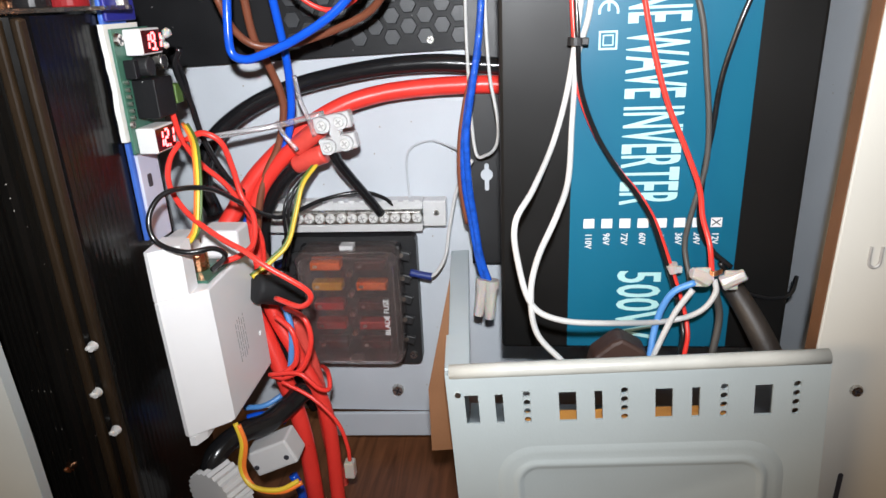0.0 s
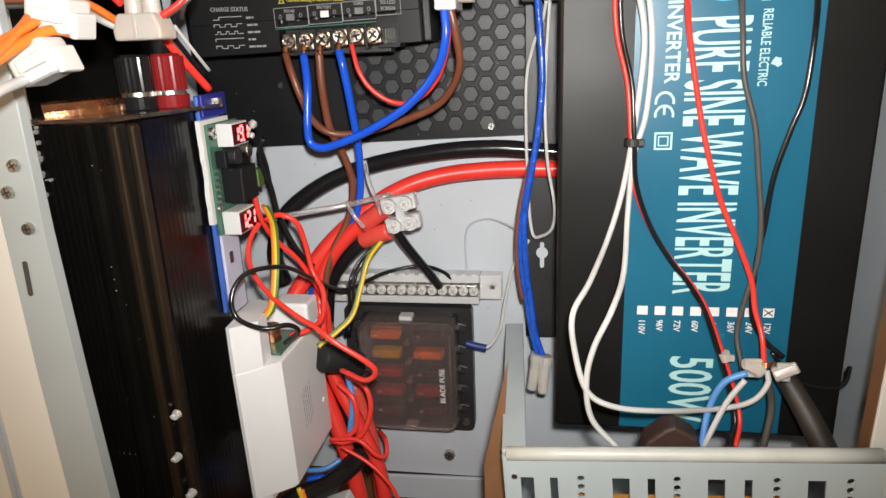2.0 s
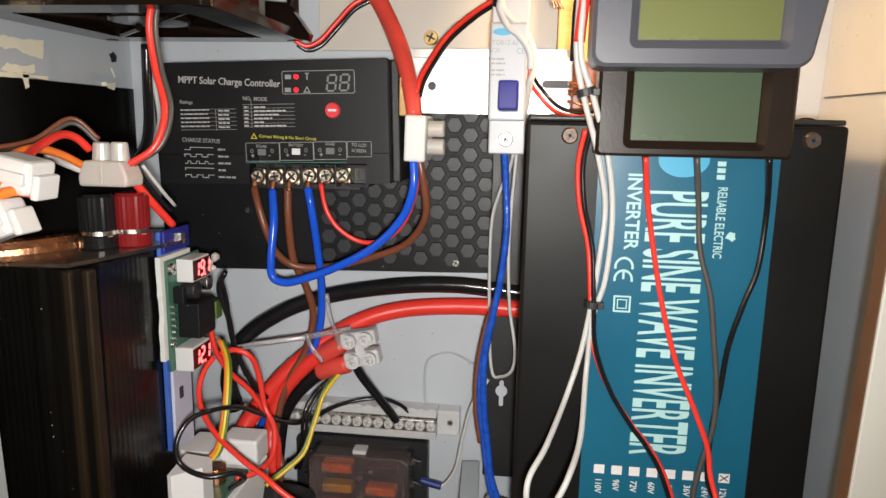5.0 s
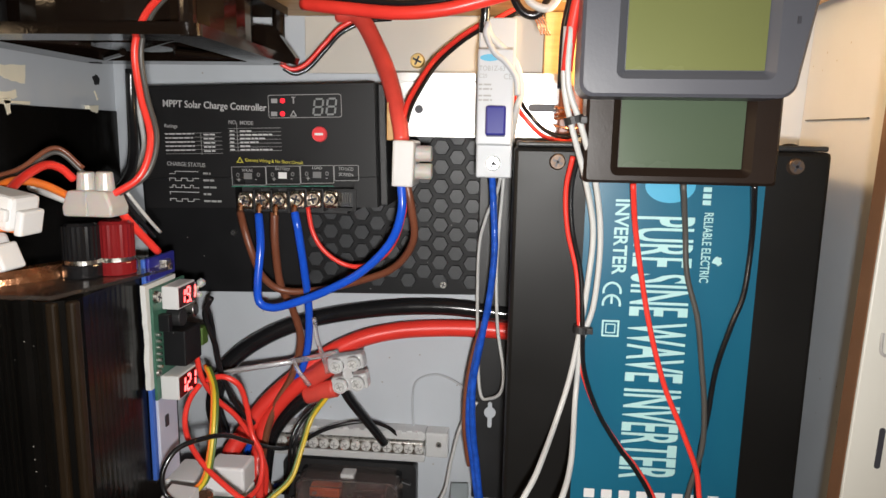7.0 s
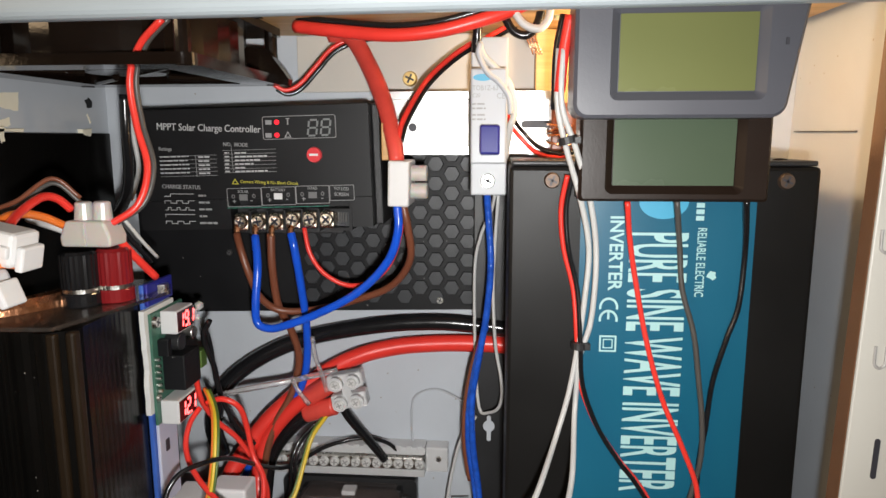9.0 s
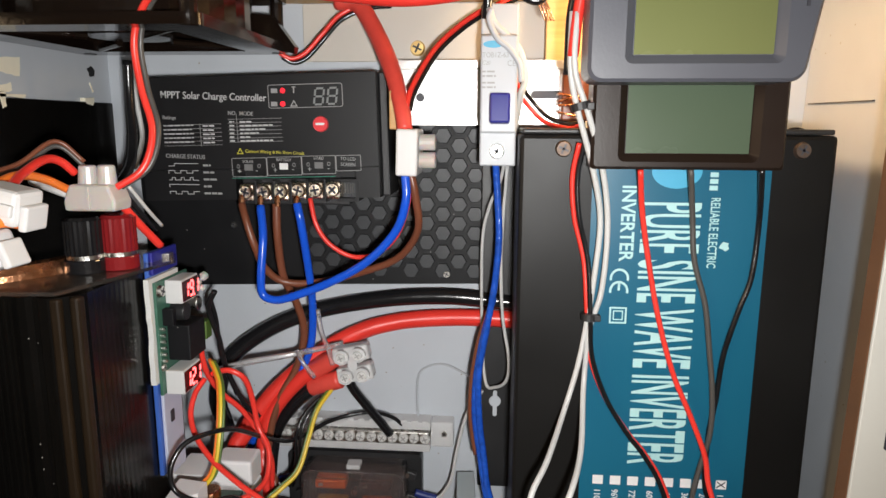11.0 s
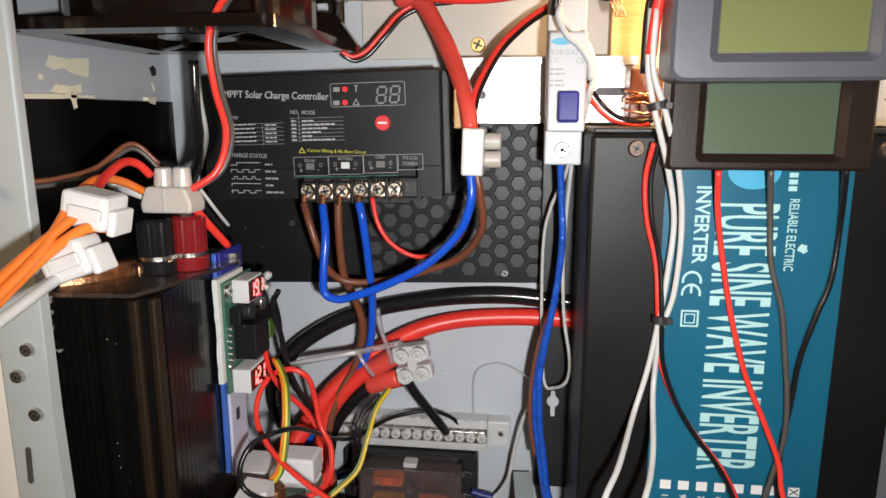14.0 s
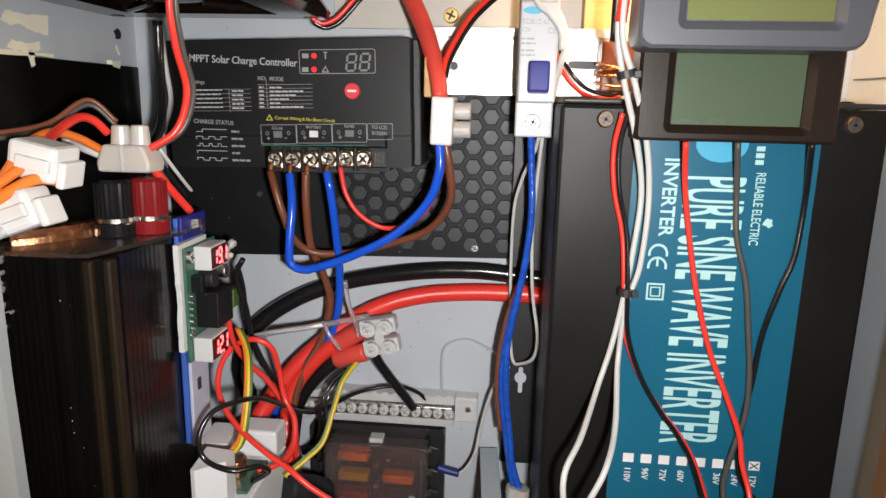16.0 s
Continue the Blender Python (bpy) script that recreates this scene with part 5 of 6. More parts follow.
choc_block("screw_connector", "clear nylon screw connector joining the thick cables", (-0.0632, 0.3370, 0.3335), -11, CLEAR)
wc = thing("screw_connector", "white nylon screw connector under the red sleeve", "connector", (-0.0290, 0.3200, 0.4468), "screw connectors")
a, b = Vector((-0.0346, 0.3080, 0.4579)), Vector((-0.0245, 0.3080, 0.4364))
part("body", turn(box(a.x, b.x, 0.306, 0.330, b.z, a.z, 0.0010), (a.x, 0.31, a.z), ry=1.5), WHITE_PLASTIC, wc)
for t in ((-0.0212, 0.3120, 0.4516), (-0.0211, 0.3120, 0.4432)):
    part("barrel", rod((t[0] - 0.0045, 0.316, t[2]), (t[0] + 0.0040, 0.316, t[2]), 0.0038, seg=18, bevel=0.0006), MILKY, wc, "milky screw barrel")
a = (-0.0366, 0.3180, 0.4695)
tagged(part("end_bracket", box(a[0] - 0.003, a[0] + 0.002, 0.318, 0.3495, a[2] - 0.012, a[2] + 0.006, 0.0006), PLY), "cream rail end bracket beside the controller", "bracket")

# white two-way connector near the binding posts
lc = thing("screw_connector", "milky nylon two-way connector on red wires above the posts", "connector", (-0.1413, 0.2400, 0.4339), "screw connectors")
a, b = Vector((-0.1495, 0.2350, 0.4374)), Vector((-0.1299, 0.2350, 0.4274))
o = [(a.x, b.z), (b.x, b.z), (b.x + 0.0004, b.z + 0.0035), (b.x - 0.0022, a.z), (a.x + 0.0022, a.z), (a.x - 0.0004, b.z + 0.0035)]
bm = outline_prism(o, 0.2350, 0.2470)
bmesh.ops.bevel(bm, geom=list(bm.edges), offset=0.0010, segments=2, profile=0.5, affect="EDGES")
part("body", bm, MILKY, lc)
for t0, t1 in (((-0.1430, 0.2350, 0.4367), (-0.1429, 0.2350, 0.4443)), ((-0.1355, 0.2350, 0.4369), (-0.1354, 0.2350, 0.4445))):
    part("barrel", rod((t0[0], 0.2410, t0[2]), (t1[0], 0.2410, t1[2]), 0.0037, 0.0031, seg=16, bevel=0.0007), MILKY, lc)
part("waist", box((a.x + b.x) / 2 - 0.0006, (a.x + b.x) / 2 + 0.0006, 0.2342, 0.2352, b.z + 0.0006, a.z - 0.0006, 0.0003), MILKY, lc)

PLUGS = (((-0.1388, 0.1920, 0.4354), 0.0075, 0.0056, 0.0065, 12, 0), ((-0.1418, 0.1840, 0.4208), 0.0075, 0.0058, 0.0060, -20, 0))
for at, w, h, d, tilt, _ in PLUGS:
    pl = thing("wire_plug", "white plastic plug on orange wires", "plug", at, "wire plugs")
    x, y, z = at
    part("shell", turn(box(x - w, x + w, y - d, y + d, z - h, z + h, 0.0016), at, ry=tilt), WHITE_PLASTIC, pl)
    part("latch", turn(box(x - w * 0.5, x + w * 0.9, y - d - 0.0015, y - d + 0.0003, z - h * 0.4, z + h * 0.3, 0.0005), at, ry=tilt), WHITE_PLASTIC, pl)
    part("collar", turn(box(x + w, x + w * 1.35, y - d * 0.8, y + d * 0.8, z - h * 1.15, z + h * 0.3, 0.0008), at, ry=tilt), WHITE_PLASTIC, pl)

# ---------------------------------------------------------------- thick cables
cable([(-0.1419, 0.3500, 0.2861), (-0.1459, 0.3500, 0.3052), (-0.1393, 0.3550, 0.3266), (-0.1179, 0.3600, 0.3434), (-0.0887, 0.3635, 0.3547), (-0.0495, 0.3655, 0.3618), (-0.0171, 0.3665, 0.3638), (0.0087, 0.3670, 0.3621), (0.0253, 0.3670, 0.3605)], 0.0048, BLACK_RUBBER, "thick black battery cable curving over the back panel", group="battery cables", seg=16)
cable([(0.0257, 0.3655, 0.3511), (0.0090, 0.3660, 0.3518), (-0.0168, 0.3660, 0.3513), (-0.0426, 0.3640, 0.3490), (-0.0647, 0.3600, 0.3434), (-0.0865, 0.3550, 0.3316), (-0.1106, 0.3470, 0.3113), (-0.1265, 0.3400, 0.2898), (-0.1316, 0.3350, 0.2773), (-0.1256, 0.3300, 0.2504), (-0.1130, 0.3250, 0.2229), (-0.1032, 0.3200, 0.1966), (-0.0942, 0.3150, 0.1618), (-0.0900, 0.3100, 0.1107)], 0.0049, RED_PVC, "thick red battery cable running down the case", group="battery cables", seg=16)
cable([(-0.0731, 0.3440, 0.3345), (-0.0798, 0.3450, 0.3319), (-0.0904, 0.3460, 0.3238), (-0.1033, 0.3450, 0.3115), (-0.1127, 0.3430, 0.2978), (-0.1165, 0.3400, 0.2803), (-0.1150, 0.3350, 0.2688), (-0.1089, 0.3300, 0.2365), (-0.0945, 0.3250, 0.2067), (-0.0809, 0.3200, 0.1723), (-0.0774, 0.3120, 0.1094)], 0.0042, RED_PVC, "red battery cable from the screw connector", group="battery cables", seg=14)
cable([(-0.0741, 0.3450, 0.3191), (-0.0892, 0.3470, 0.3132), (-0.1036, 0.3500, 0.2998), (-0.1143, 0.3530, 0.2823), (-0.1190, 0.3550, 0.2571), (-0.1202, 0.3550, 0.2467), (-0.1169, 0.3500, 0.2191), (-0.1044, 0.3400, 0.1959), (-0.0958, 0.3450, 0.1608)], 0.0040, BLACK_RUBBER, "black battery cable from the screw connector", group="battery cables", seg=14)
cable([(-0.0894, 0.3465, 0.3147), (-0.0817, 0.3445, 0.3179), (-0.0723, 0.3430, 0.3213)], 0.0052, RED_SLEEVE, "short red heatshrink sleeve on a cable end", "cable_sleeve", "sleeve", seg=14)
cable([(-0.0887, 0.3455, 0.3241), (-0.0794, 0.3435, 0.3305), (-0.0732, 0.3420, 0.3352)], 0.0052, RED_SLEEVE, "short red heatshrink sleeve on a cable end", "cable_sleeve", "sleeve", seg=14)
cable([(-0.0677, 0.3400, 0.3233), (-0.0647, 0.3430, 0.3152), (-0.0590, 0.3490, 0.3035), (-0.0524, 0.3550, 0.2912), (-0.0482, 0.3610, 0.2815)], 0.0027, BLACK_RUBBER, "black cable from the connector to the terminal bar")
TW = lambda u: 0.0078 * min(1.0, 0.85 + 4 * u, 0.85 + 4 * (1 - u))
cable([(-0.1051, 0.3020, 0.2607), (-0.0992, 0.3080, 0.2574), (-0.0948, 0.3160, 0.2524), (-0.0907, 0.3220, 0.2469)], TW, BLACK_TAPE, "black tape wrapped round the cable bundle", "tape_wrap", "tape", seg=14)

# ---------------------------------------------------------------- controller wiring
cable([(-0.1168, 0.3262, 0.4198), (-0.1132, 0.3220, 0.4117), (-0.1093, 0.3220, 0.3985), (-0.1065, 0.3280, 0.3861), (-0.0980, 0.3330, 0.3781), (-0.0803, 0.3350, 0.3781), (-0.0555, 0.3330, 0.3849), (-0.0369, 0.3280, 0.3937), (-0.0261, 0.3180, 0.4093), (-0.0264, 0.3110, 0.4270), (-0.0283, 0.3100, 0.4372)], 0.0019, BROWN_PVC, "brown wire from the controller to the white connector", group="controller wires")
cable([(-0.0991, 0.3270, 0.4200), (-0.0995, 0.3280, 0.4032), (-0.0993, 0.3340, 0.3812), (-0.0953, 0.3410, 0.3659), (-0.0927, 0.3460, 0.3472), (-0.0975, 0.3460, 0.3267), (-0.1059, 0.3430, 0.3108), (-0.1110, 0.3400, 0.2951), (-0.1140, 0.3380, 0.2730), (-0.1081, 0.3320, 0.2616), (-0.1112, 0.3260, 0.2384)], 0.0021, BROWN_PVC, "brown wire from the controller down the case", group="controller wires")
cable([(-0.1069, 0.3256, 0.4190), (-0.1039, 0.3190, 0.4044), (-0.1047, 0.3160, 0.3861), (-0.1043, 0.3160, 0.3759), (-0.0982, 0.3160, 0.3729), (-0.0894, 0.3160, 0.3748), (-0.0719, 0.3160, 0.3816), (-0.0514, 0.3140, 0.3933), (-0.0363, 0.3110, 0.4091), (-0.0305, 0.3080, 0.4245), (-0.0308, 0.3090, 0.4372)], 0.0021, BLUE_PVC, "blue wire from the controller to the white connector", group="controller wires")
cable([(-0.0884, 0.3266, 0.4204), (-0.0862, 0.3250, 0.4113), (-0.0851, 0.3310, 0.3884), (-0.0850, 0.3370, 0.3673), (-0.0871, 0.3410, 0.3450), (-0.0936, 0.3460, 0.3269), (-0.1033, 0.3500, 0.3143), (-0.1168, 0.3540, 0.2956), (-0.1286, 0.3570, 0.2761), (-0.1360, 0.3570, 0.2585)], 0.0021, BLUE_PVC, "blue wire from the controller down the case", group="controller wires")
cable([(-0.0816, 0.3270, 0.4231), (-0.0783, 0.3250, 0.4101), (-0.0716, 0.3260, 0.3998), (-0.0603, 0.3280, 0.3934), (-0.0476, 0.3260, 0.3959), (-0.0365, 0.3200, 0.4064), (-0.0299, 0.3130, 0.4241), (-0.0299, 0.3120, 0.4371)], 0.0012, RED_PVC, "thin red wire from the controller", group="controller wires")

# red sleeve and the wires over the rail
cable([(-0.0312, 0.3120, 0.4572), (-0.0333, 0.3160, 0.4681), (-0.0402, 0.3300, 0.4864), (-0.0500, 0.3450, 0.5047), (-0.0611, 0.3550, 0.5204), (-0.0727, 0.3570, 0.5224)], lambda u: 0.0036 + 0.0009 * min(1.0, 2 * u), RED_SLEEVE, "red heatshrink sleeve over paired wires", "cable_sleeve", "sleeve", seg=14)
P = [(-0.0308, 0.3140, 0.4680), (-0.0286, 0.3200, 0.4776), (-0.0201, 0.3340, 0.4951), (-0.0089, 0.3440, 0.5075), (0.0021, 0.3480, 0.5153), (0.0079, 0.3520, 0.5178), (0.0254, 0.3560, 0.5278)]
cable(P, 0.0013, RED_PVC, "thin red wire over the rail", group="rail wires")
cable(beside(P, 0.0014, 0.0008, -0.0016), 0.0012, BLACK_RUBBER, "thin black wire over the rail", group="rail wires")
P = [(-0.1011, 0.3480, 0.4957), (-0.0957, 0.3500, 0.4931), (-0.0887, 0.3520, 0.4962), (-0.0797, 0.3530, 0.5057), (-0.0708, 0.3550, 0.5152), (-0.0579, 0.3570, 0.5208), (-0.0454, 0.3580, 0.5221)]
cable(P, 0.0012, RED_PVC, "thin red fan wire", group="fan wires")
cable(beside(P, 0.0010, 0.0010, -0.0020), 0.0012, BLACK_RUBBER, "thin black fan wire", group="fan wires")
P = [(-0.0800, 0.3200, 0.5205), (-0.0602, 0.3120, 0.5172), (-0.0329, 0.3060, 0.5140), (-0.0122, 0.3040, 0.5150), (0.0055, 0.3040, 0.5189), (0.0205, 0.3060, 0.5236), (0.0357, 0.3100, 0.5307)]
cable(P, 0.0030, RED_PVC, "red cable under the top rim", seg=14)
cable(beside(P, 0.0, 0.003, 0.0045), 0.0016, BLACK_RUBBER, "black wire under the top rim")
cable([(0.0061, 0.3180, 0.5283), (0.0063, 0.3180, 0.5169), (0.0057, 0.3200, 0.5077)], 0.0022, BLACK_RUBBER, "short black sleeve above the breaker", "cable_sleeve", "sleeve")
cable([(0.0070, 0.3170, 0.5120), (0.0090, 0.3170, 0.5060), (0.0140, 0.3170, 0.5010), (0.0200, 0.3170, 0.4950), (0.0230, 0.3170, 0.4880), (0.0240, 0.3170, 0.4800), (0.0220, 0.3170, 0.4730), (0.0200, 0.3300, 0.4580)], 0.0016, WHITE_PVC, "white wire bending beside the breaker")
cable([(0.0080, 0.3130, 0.5110), (0.0070, 0.3130, 0.5060), (0.0110, 0.3130, 0.4980), (0.0160, 0.3130, 0.4940), (0.0210, 0.3130, 0.4870), (0.0220, 0.3130, 0.4790)], 0.0013, BREAKER_GREY, "light grey wire bending beside the breaker")
P = [(0.0188, 0.3300, 0.4923), (0.0216, 0.3360, 0.4767), (0.0278, 0.3400, 0.4681), (0.0356, 0.3380, 0.4610), (0.0457, 0.3300, 0.4583), (0.0498, 0.3220, 0.4593)]
cable(P, 0.0011, RED_PVC, "thin red wire from the breaker")
cable(beside(P, 0.002, 0.0, 0.002), 0.0010, BLACK_RUBBER, "thin black wire from the breaker")
cable([(0.0179, 0.3120, 0.5238), (0.0224, 0.3120, 0.5162), (0.0285, 0.3120, 0.5140), (0.0331, 0.3120, 0.5184), (0.0352, 0.3140, 0.5253)], 0.0020, BLACK_RUBBER, "black wire looped under the top rim", group="top wires")
cable([(0.0218, 0.3060, 0.5250), (0.0270, 0.3060, 0.5181), (0.0339, 0.3060, 0.5159), (0.0380, 0.3080, 0.5205), (0.0393, 0.3120, 0.5285)], 0.0018, WHITE_PVC, "white wire looped under the top rim", group="top wires")
for k in range(4):
    cable([(0.0285, 0.3120, 0.5145), (0.0310, 0.3120, 0.5102), (0.0330, 0.3130, 0.5056)], 0.0004, COPPER, "frayed bare copper strand", "wire_strand", "wire", "strands").location.x += 0.0013 * k - 0.001
tagged(part("cable_nuts", box(0.0403, 0.0483, 0.322, 0.335, 0.5237, 0.5320, 0.002), MILKY), "milky connector block under the top board", "connector")
# brown coil at the rail's end
coil = thing("coil", "brown lacquered coil with copper winding beside the meters", "coil", (0.0505, 0.3400, 0.4621))
a, b = Vector((0.0424, 0.3380, 0.4852)), Vector((0.0578, 0.3380, 0.4619))
part("core", box(a.x, b.x, 0.334, 0.352, b.z, a.z, 0.0010), BROWN_PVC, coil)
for k in range(4):
    z = b.z + 0.004 + k * 0.0027 + 0.0008 * (k % 2)
    part("winding", tube([(a.x - 0.0004, 0.3500, z), (a.x - 0.0010, 0.3335, z), (a.x + 0.006, 0.3325, z + 0.0016 * (k % 3 - 1)), (a.x + 0.010, 0.3335, z - 0.001)], 0.0006, 8, 3), COPPER, coil, smooth=True)

# ---------------------------------------------------------------- wires beside and on the inverter
P = [(0.0110, 0.3340, 0.4423), (0.0123, 0.3350, 0.4261), (0.0130, 0.3350, 0.4030), (0.0122, 0.3350, 0.3794), (0.0077, 0.3345, 0.3552), (0.0042, 0.3340, 0.3306), (0.0043, 0.3340, 0.3055), (0.0069, 0.3340, 0.2858), (0.0098, 0.3340, 0.2654), (0.0144, 0.3340, 0.2498)]
cable(P, 0.0018, BLUE_TAPED, "blue wire from the breaker", group="breaker wires", wobble=0.0005)
cable([(0.0113, 0.3360, 0.3716), (0.0065, 0.3358, 0.3517), (0.0027, 0.3352, 0.3270), (0.0024, 0.3352, 0.3049), (0.0053, 0.3352, 0.2842), (0.0090, 0.3350, 0.2600), (0.0125, 0.3350, 0.2483)], 0.0017, BLUE_TAPED, "blue wire bundled with tape", group="breaker wires")
cable([(0.0096, 0.3390, 0.3663), (0.0041, 0.3385, 0.3477), (0.0005, 0.3380, 0.3258), (0.0001, 0.3380, 0.3035), (0.0031, 0.3380, 0.2826)], 0.0014, BROWN_PVC, "brown wire behind the blue pair", group="breaker wires")
for t0, t1, lab in (((0.0114, 0.3340, 0.2521), (0.0079, 0.3320, 0.2308), "clear crimp cap"), ((0.0157, 0.3330, 0.2516), (0.0141, 0.3310, 0.2293), "clear crimp cap")):
    cp = thing("wire_connector", "milky plastic closed-end connector on a blue wire", "connector", t1, "wire connectors")
    part("cap", rod(t0, t1, 0.0036, 0.0028, 12, bevel=0.0006), MILKY, cp)
    part("lip", rod(t0, tuple(Vector(t0) * 0.8 + Vector(t1) * 0.2), 0.0042, seg=12), MILKY, cp)
cable([(0.0169, 0.3380, 0.4398), (0.0154, 0.3420, 0.4139), (0.0147, 0.3430, 0.3899), (0.0162, 0.3430, 0.3594), (0.0200, 0.3430, 0.3361), (0.0189, 0.3460, 0.3226), (0.0130, 0.3520, 0.3161), (0.0075, 0.3560, 0.3176), (0.0051, 0.3560, 0.3489), (0.0046, 0.3520, 0.3971), (0.0078, 0.3490, 0.4165), (0.0134, 0.3430, 0.4314), (0.0152, 0.3380, 0.4397)], 0.0009, WHITE_PVC, "thin white wire looped down from the breaker", seg=8)
cable([(-0.0327, 0.3745, 0.2803), (-0.0335, 0.3750, 0.3067), (-0.0302, 0.3752, 0.3163), (-0.0187, 0.3745, 0.3203), (-0.0066, 0.3700, 0.3174), (0.0032, 0.3600, 0.3145)], 0.0007, BREAKER_GREY, "thin white wire lying on the back panel", seg=8)
cable([(0.0058, 0.3520, 0.3138), (-0.0029, 0.3550, 0.2974), (-0.0082, 0.3570, 0.2753), (-0.0116, 0.3570, 0.2563), (-0.0180, 0.3570, 0.2453), (-0.0239, 0.3580, 0.2431)], 0.0010, WHITE_PVC, "thin white wire to the fuse box", seg=8)
cable([(-0.0329, 0.3590, 0.2456), (-0.0272, 0.3585, 0.2443), (-0.0202, 0.3580, 0.2431)], 0.0023, NAVY_SHEATH, "navy crimp terminal on the fuse box", "crimp_terminal", "terminal")
cable([(-0.1049, 0.3560, 0.2546), (-0.1088, 0.3550, 0.2535), (-0.1128, 0.3540, 0.2525)], 0.0023, NAVY_SHEATH, "navy crimp terminal on the fuse box", "crimp_terminal", "terminal")

A = [(0.0399, 0.2720, 0.5031), (0.0396, 0.2720, 0.4815), (0.0436, 0.2740, 0.4662), (0.0511, 0.2790, 0.4435), (0.0556, 0.2840, 0.4218), (0.0554, 0.2850, 0.3995), (0.0527, 0.2860, 0.3778), (0.0498, 0.2860, 0.3556), (0.0437, 0.2808, 0.3355), (0.0346, 0.2572, 0.3234), (0.0278, 0.2436, 0.3139), (0.0290, 0.2430, 0.2976), (0.0344, 0.2430, 0.2795), (0.0456, 0.2430, 0.2731), (0.0660, 0.2498, 0.2682), (0.0936, 0.2690, 0.2588), (0.1070, 0.2670, 0.2646), (0.1127, 0.2670, 0.2734), (0.1119, 0.2680, 0.2796)]
B = [(0.0415, 0.2700, 0.5027), (0.0414, 0.2700, 0.4813), (0.0480, 0.2730, 0.4639), (0.0557, 0.2790, 0.4412), (0.0595, 0.2840, 0.4170), (0.0577, 0.2850, 0.3896), (0.0535, 0.2860, 0.3714), (0.0523, 0.2860, 0.3453), (0.0489, 0.2624, 0.3256), (0.0431, 0.2445, 0.3158), (0.0367, 0.2430, 0.2993), (0.0337, 0.2430, 0.2841), (0.0366, 0.2430, 0.2666), (0.0478, 0.2430, 0.2528)]
cable(A, 0.00125, WHITE_PVC, "white wire looping in front of the inverter", group="inverter wires", wobble=0.0004)
cable(B, 0.00125, WHITE_PVC, "white wire hanging down the inverter", group="inverter wires", wobble=0.0004)
cable([(0.0439, 0.2700, 0.5153), (0.0417, 0.2710, 0.5008), (0.0406, 0.2710, 0.4862)], 0.0022, RED_PVC, "red sleeve on the white wires", "cable_sleeve", "sleeve")
cable([(0.0422, 0.2750, 0.5165), (0.0398, 0.2760, 0.5016), (0.0395, 0.2760, 0.4796)], 0.0020, BLACK_RUBBER, "black wire beside the meters")
C = [(0.0470, 0.2840, 0.4526), (0.0450, 0.2865, 0.4382), (0.0464, 0.2870, 0.4212), (0.0512, 0.2870, 0.4015), (0.0531, 0.2850, 0.3780), (0.0552, 0.2865, 0.3584), (0.0627, 0.2870, 0.3389), (0.0731, 0.2870, 0.3226), (0.0808, 0.2870, 0.3130), (0.0887, 0.2860, 0.3002), (0.0958, 0.2830, 0.2812), (0.1019, 0.2790, 0.2622), (0.1037, 0.2740, 0.2506), (0.1006, 0.2660, 0.2422)]
cable(twisted(C, 0.0011, -0.5, math.pi), 0.0011, RED_PVC, "thin red wire twisted with a black one", group="inverter wires", steps=1)
cable(twisted(C, 0.0011, -0.5, 0.0), 0.0011, BLACK_RUBBER, "thin black wire twisted with a red one", group="inverter wires", steps=1)
cable([(0.0701, 0.2770, 0.4421), (0.0737, 0.2850, 0.4246), (0.0778, 0.2870, 0.4025), (0.0830, 0.2870, 0.3776), (0.0912, 0.2860, 0.3527), (0.0996, 0.2850, 0.3326), (0.1064, 0.2830, 0.3155), (0.1084, 0.2810, 0.3030), (0.1113, 0.2770, 0.2915), (0.1111, 0.2690, 0.2807)], 0.0012, RED_PVC, "red wire hanging from the meters over the label", group="meter wires", wobble=0.0003)
cable([(0.0906, 0.2790, 0.4425), (0.0947, 0.2870, 0.4226), (0.0973, 0.2875, 0.4031), (0.1028, 0.2875, 0.3834), (0.1060, 0.2875, 0.3632), (0.1091, 0.2870, 0.3429), (0.1095, 0.2870, 0.3244), (0.1053, 0.2860, 0.3040), (0.1033, 0.2850, 0.2885), (0.1056, 0.2800, 0.2729)], 0.0012, GREY_PVC, "dark grey wire hanging from the meters", group="meter wires", wobble=0.0003)
cable([(0.1186, 0.2790, 0.4432), (0.1227, 0.2880, 0.4210), (0.1217, 0.2880, 0.3965), (0.1176, 0.2880, 0.3814), (0.1128, 0.2880, 0.3608), (0.1112, 0.2885, 0.3398), (0.1092, 0.2885, 0.3210), (0.1092, 0.2880, 0.2980), (0.1154, 0.2870, 0.2863), (0.1240, 0.2850, 0.2781)], 0.0012, BLACK_RUBBER, "black wire hanging from the meters", group="meter wires", wobble=0.0003)


def tie(a, b, r, material, label):
    """A strap ring round a bundle, with its small lock."""
    a, b = Vector(a), Vector(b)
    d = (b - a).normalized()
    ob = thing("cable_tie", label, "cable tie", tuple((a + b) / 2), "cable ties")
    bm = rod(a, b, r, seg=16)
    part("strap", bm, material, ob)
    c = (a + b) / 2 + Vector((r * 0.9, -r * 0.6, 0))
    part("lock", box(c.x - 0.0014, c.x + 0.0014, c.y - 0.0012, c.y + 0.0012, c.z - 0.0014, c.z + 0.0014, 0.0003), material, ob)


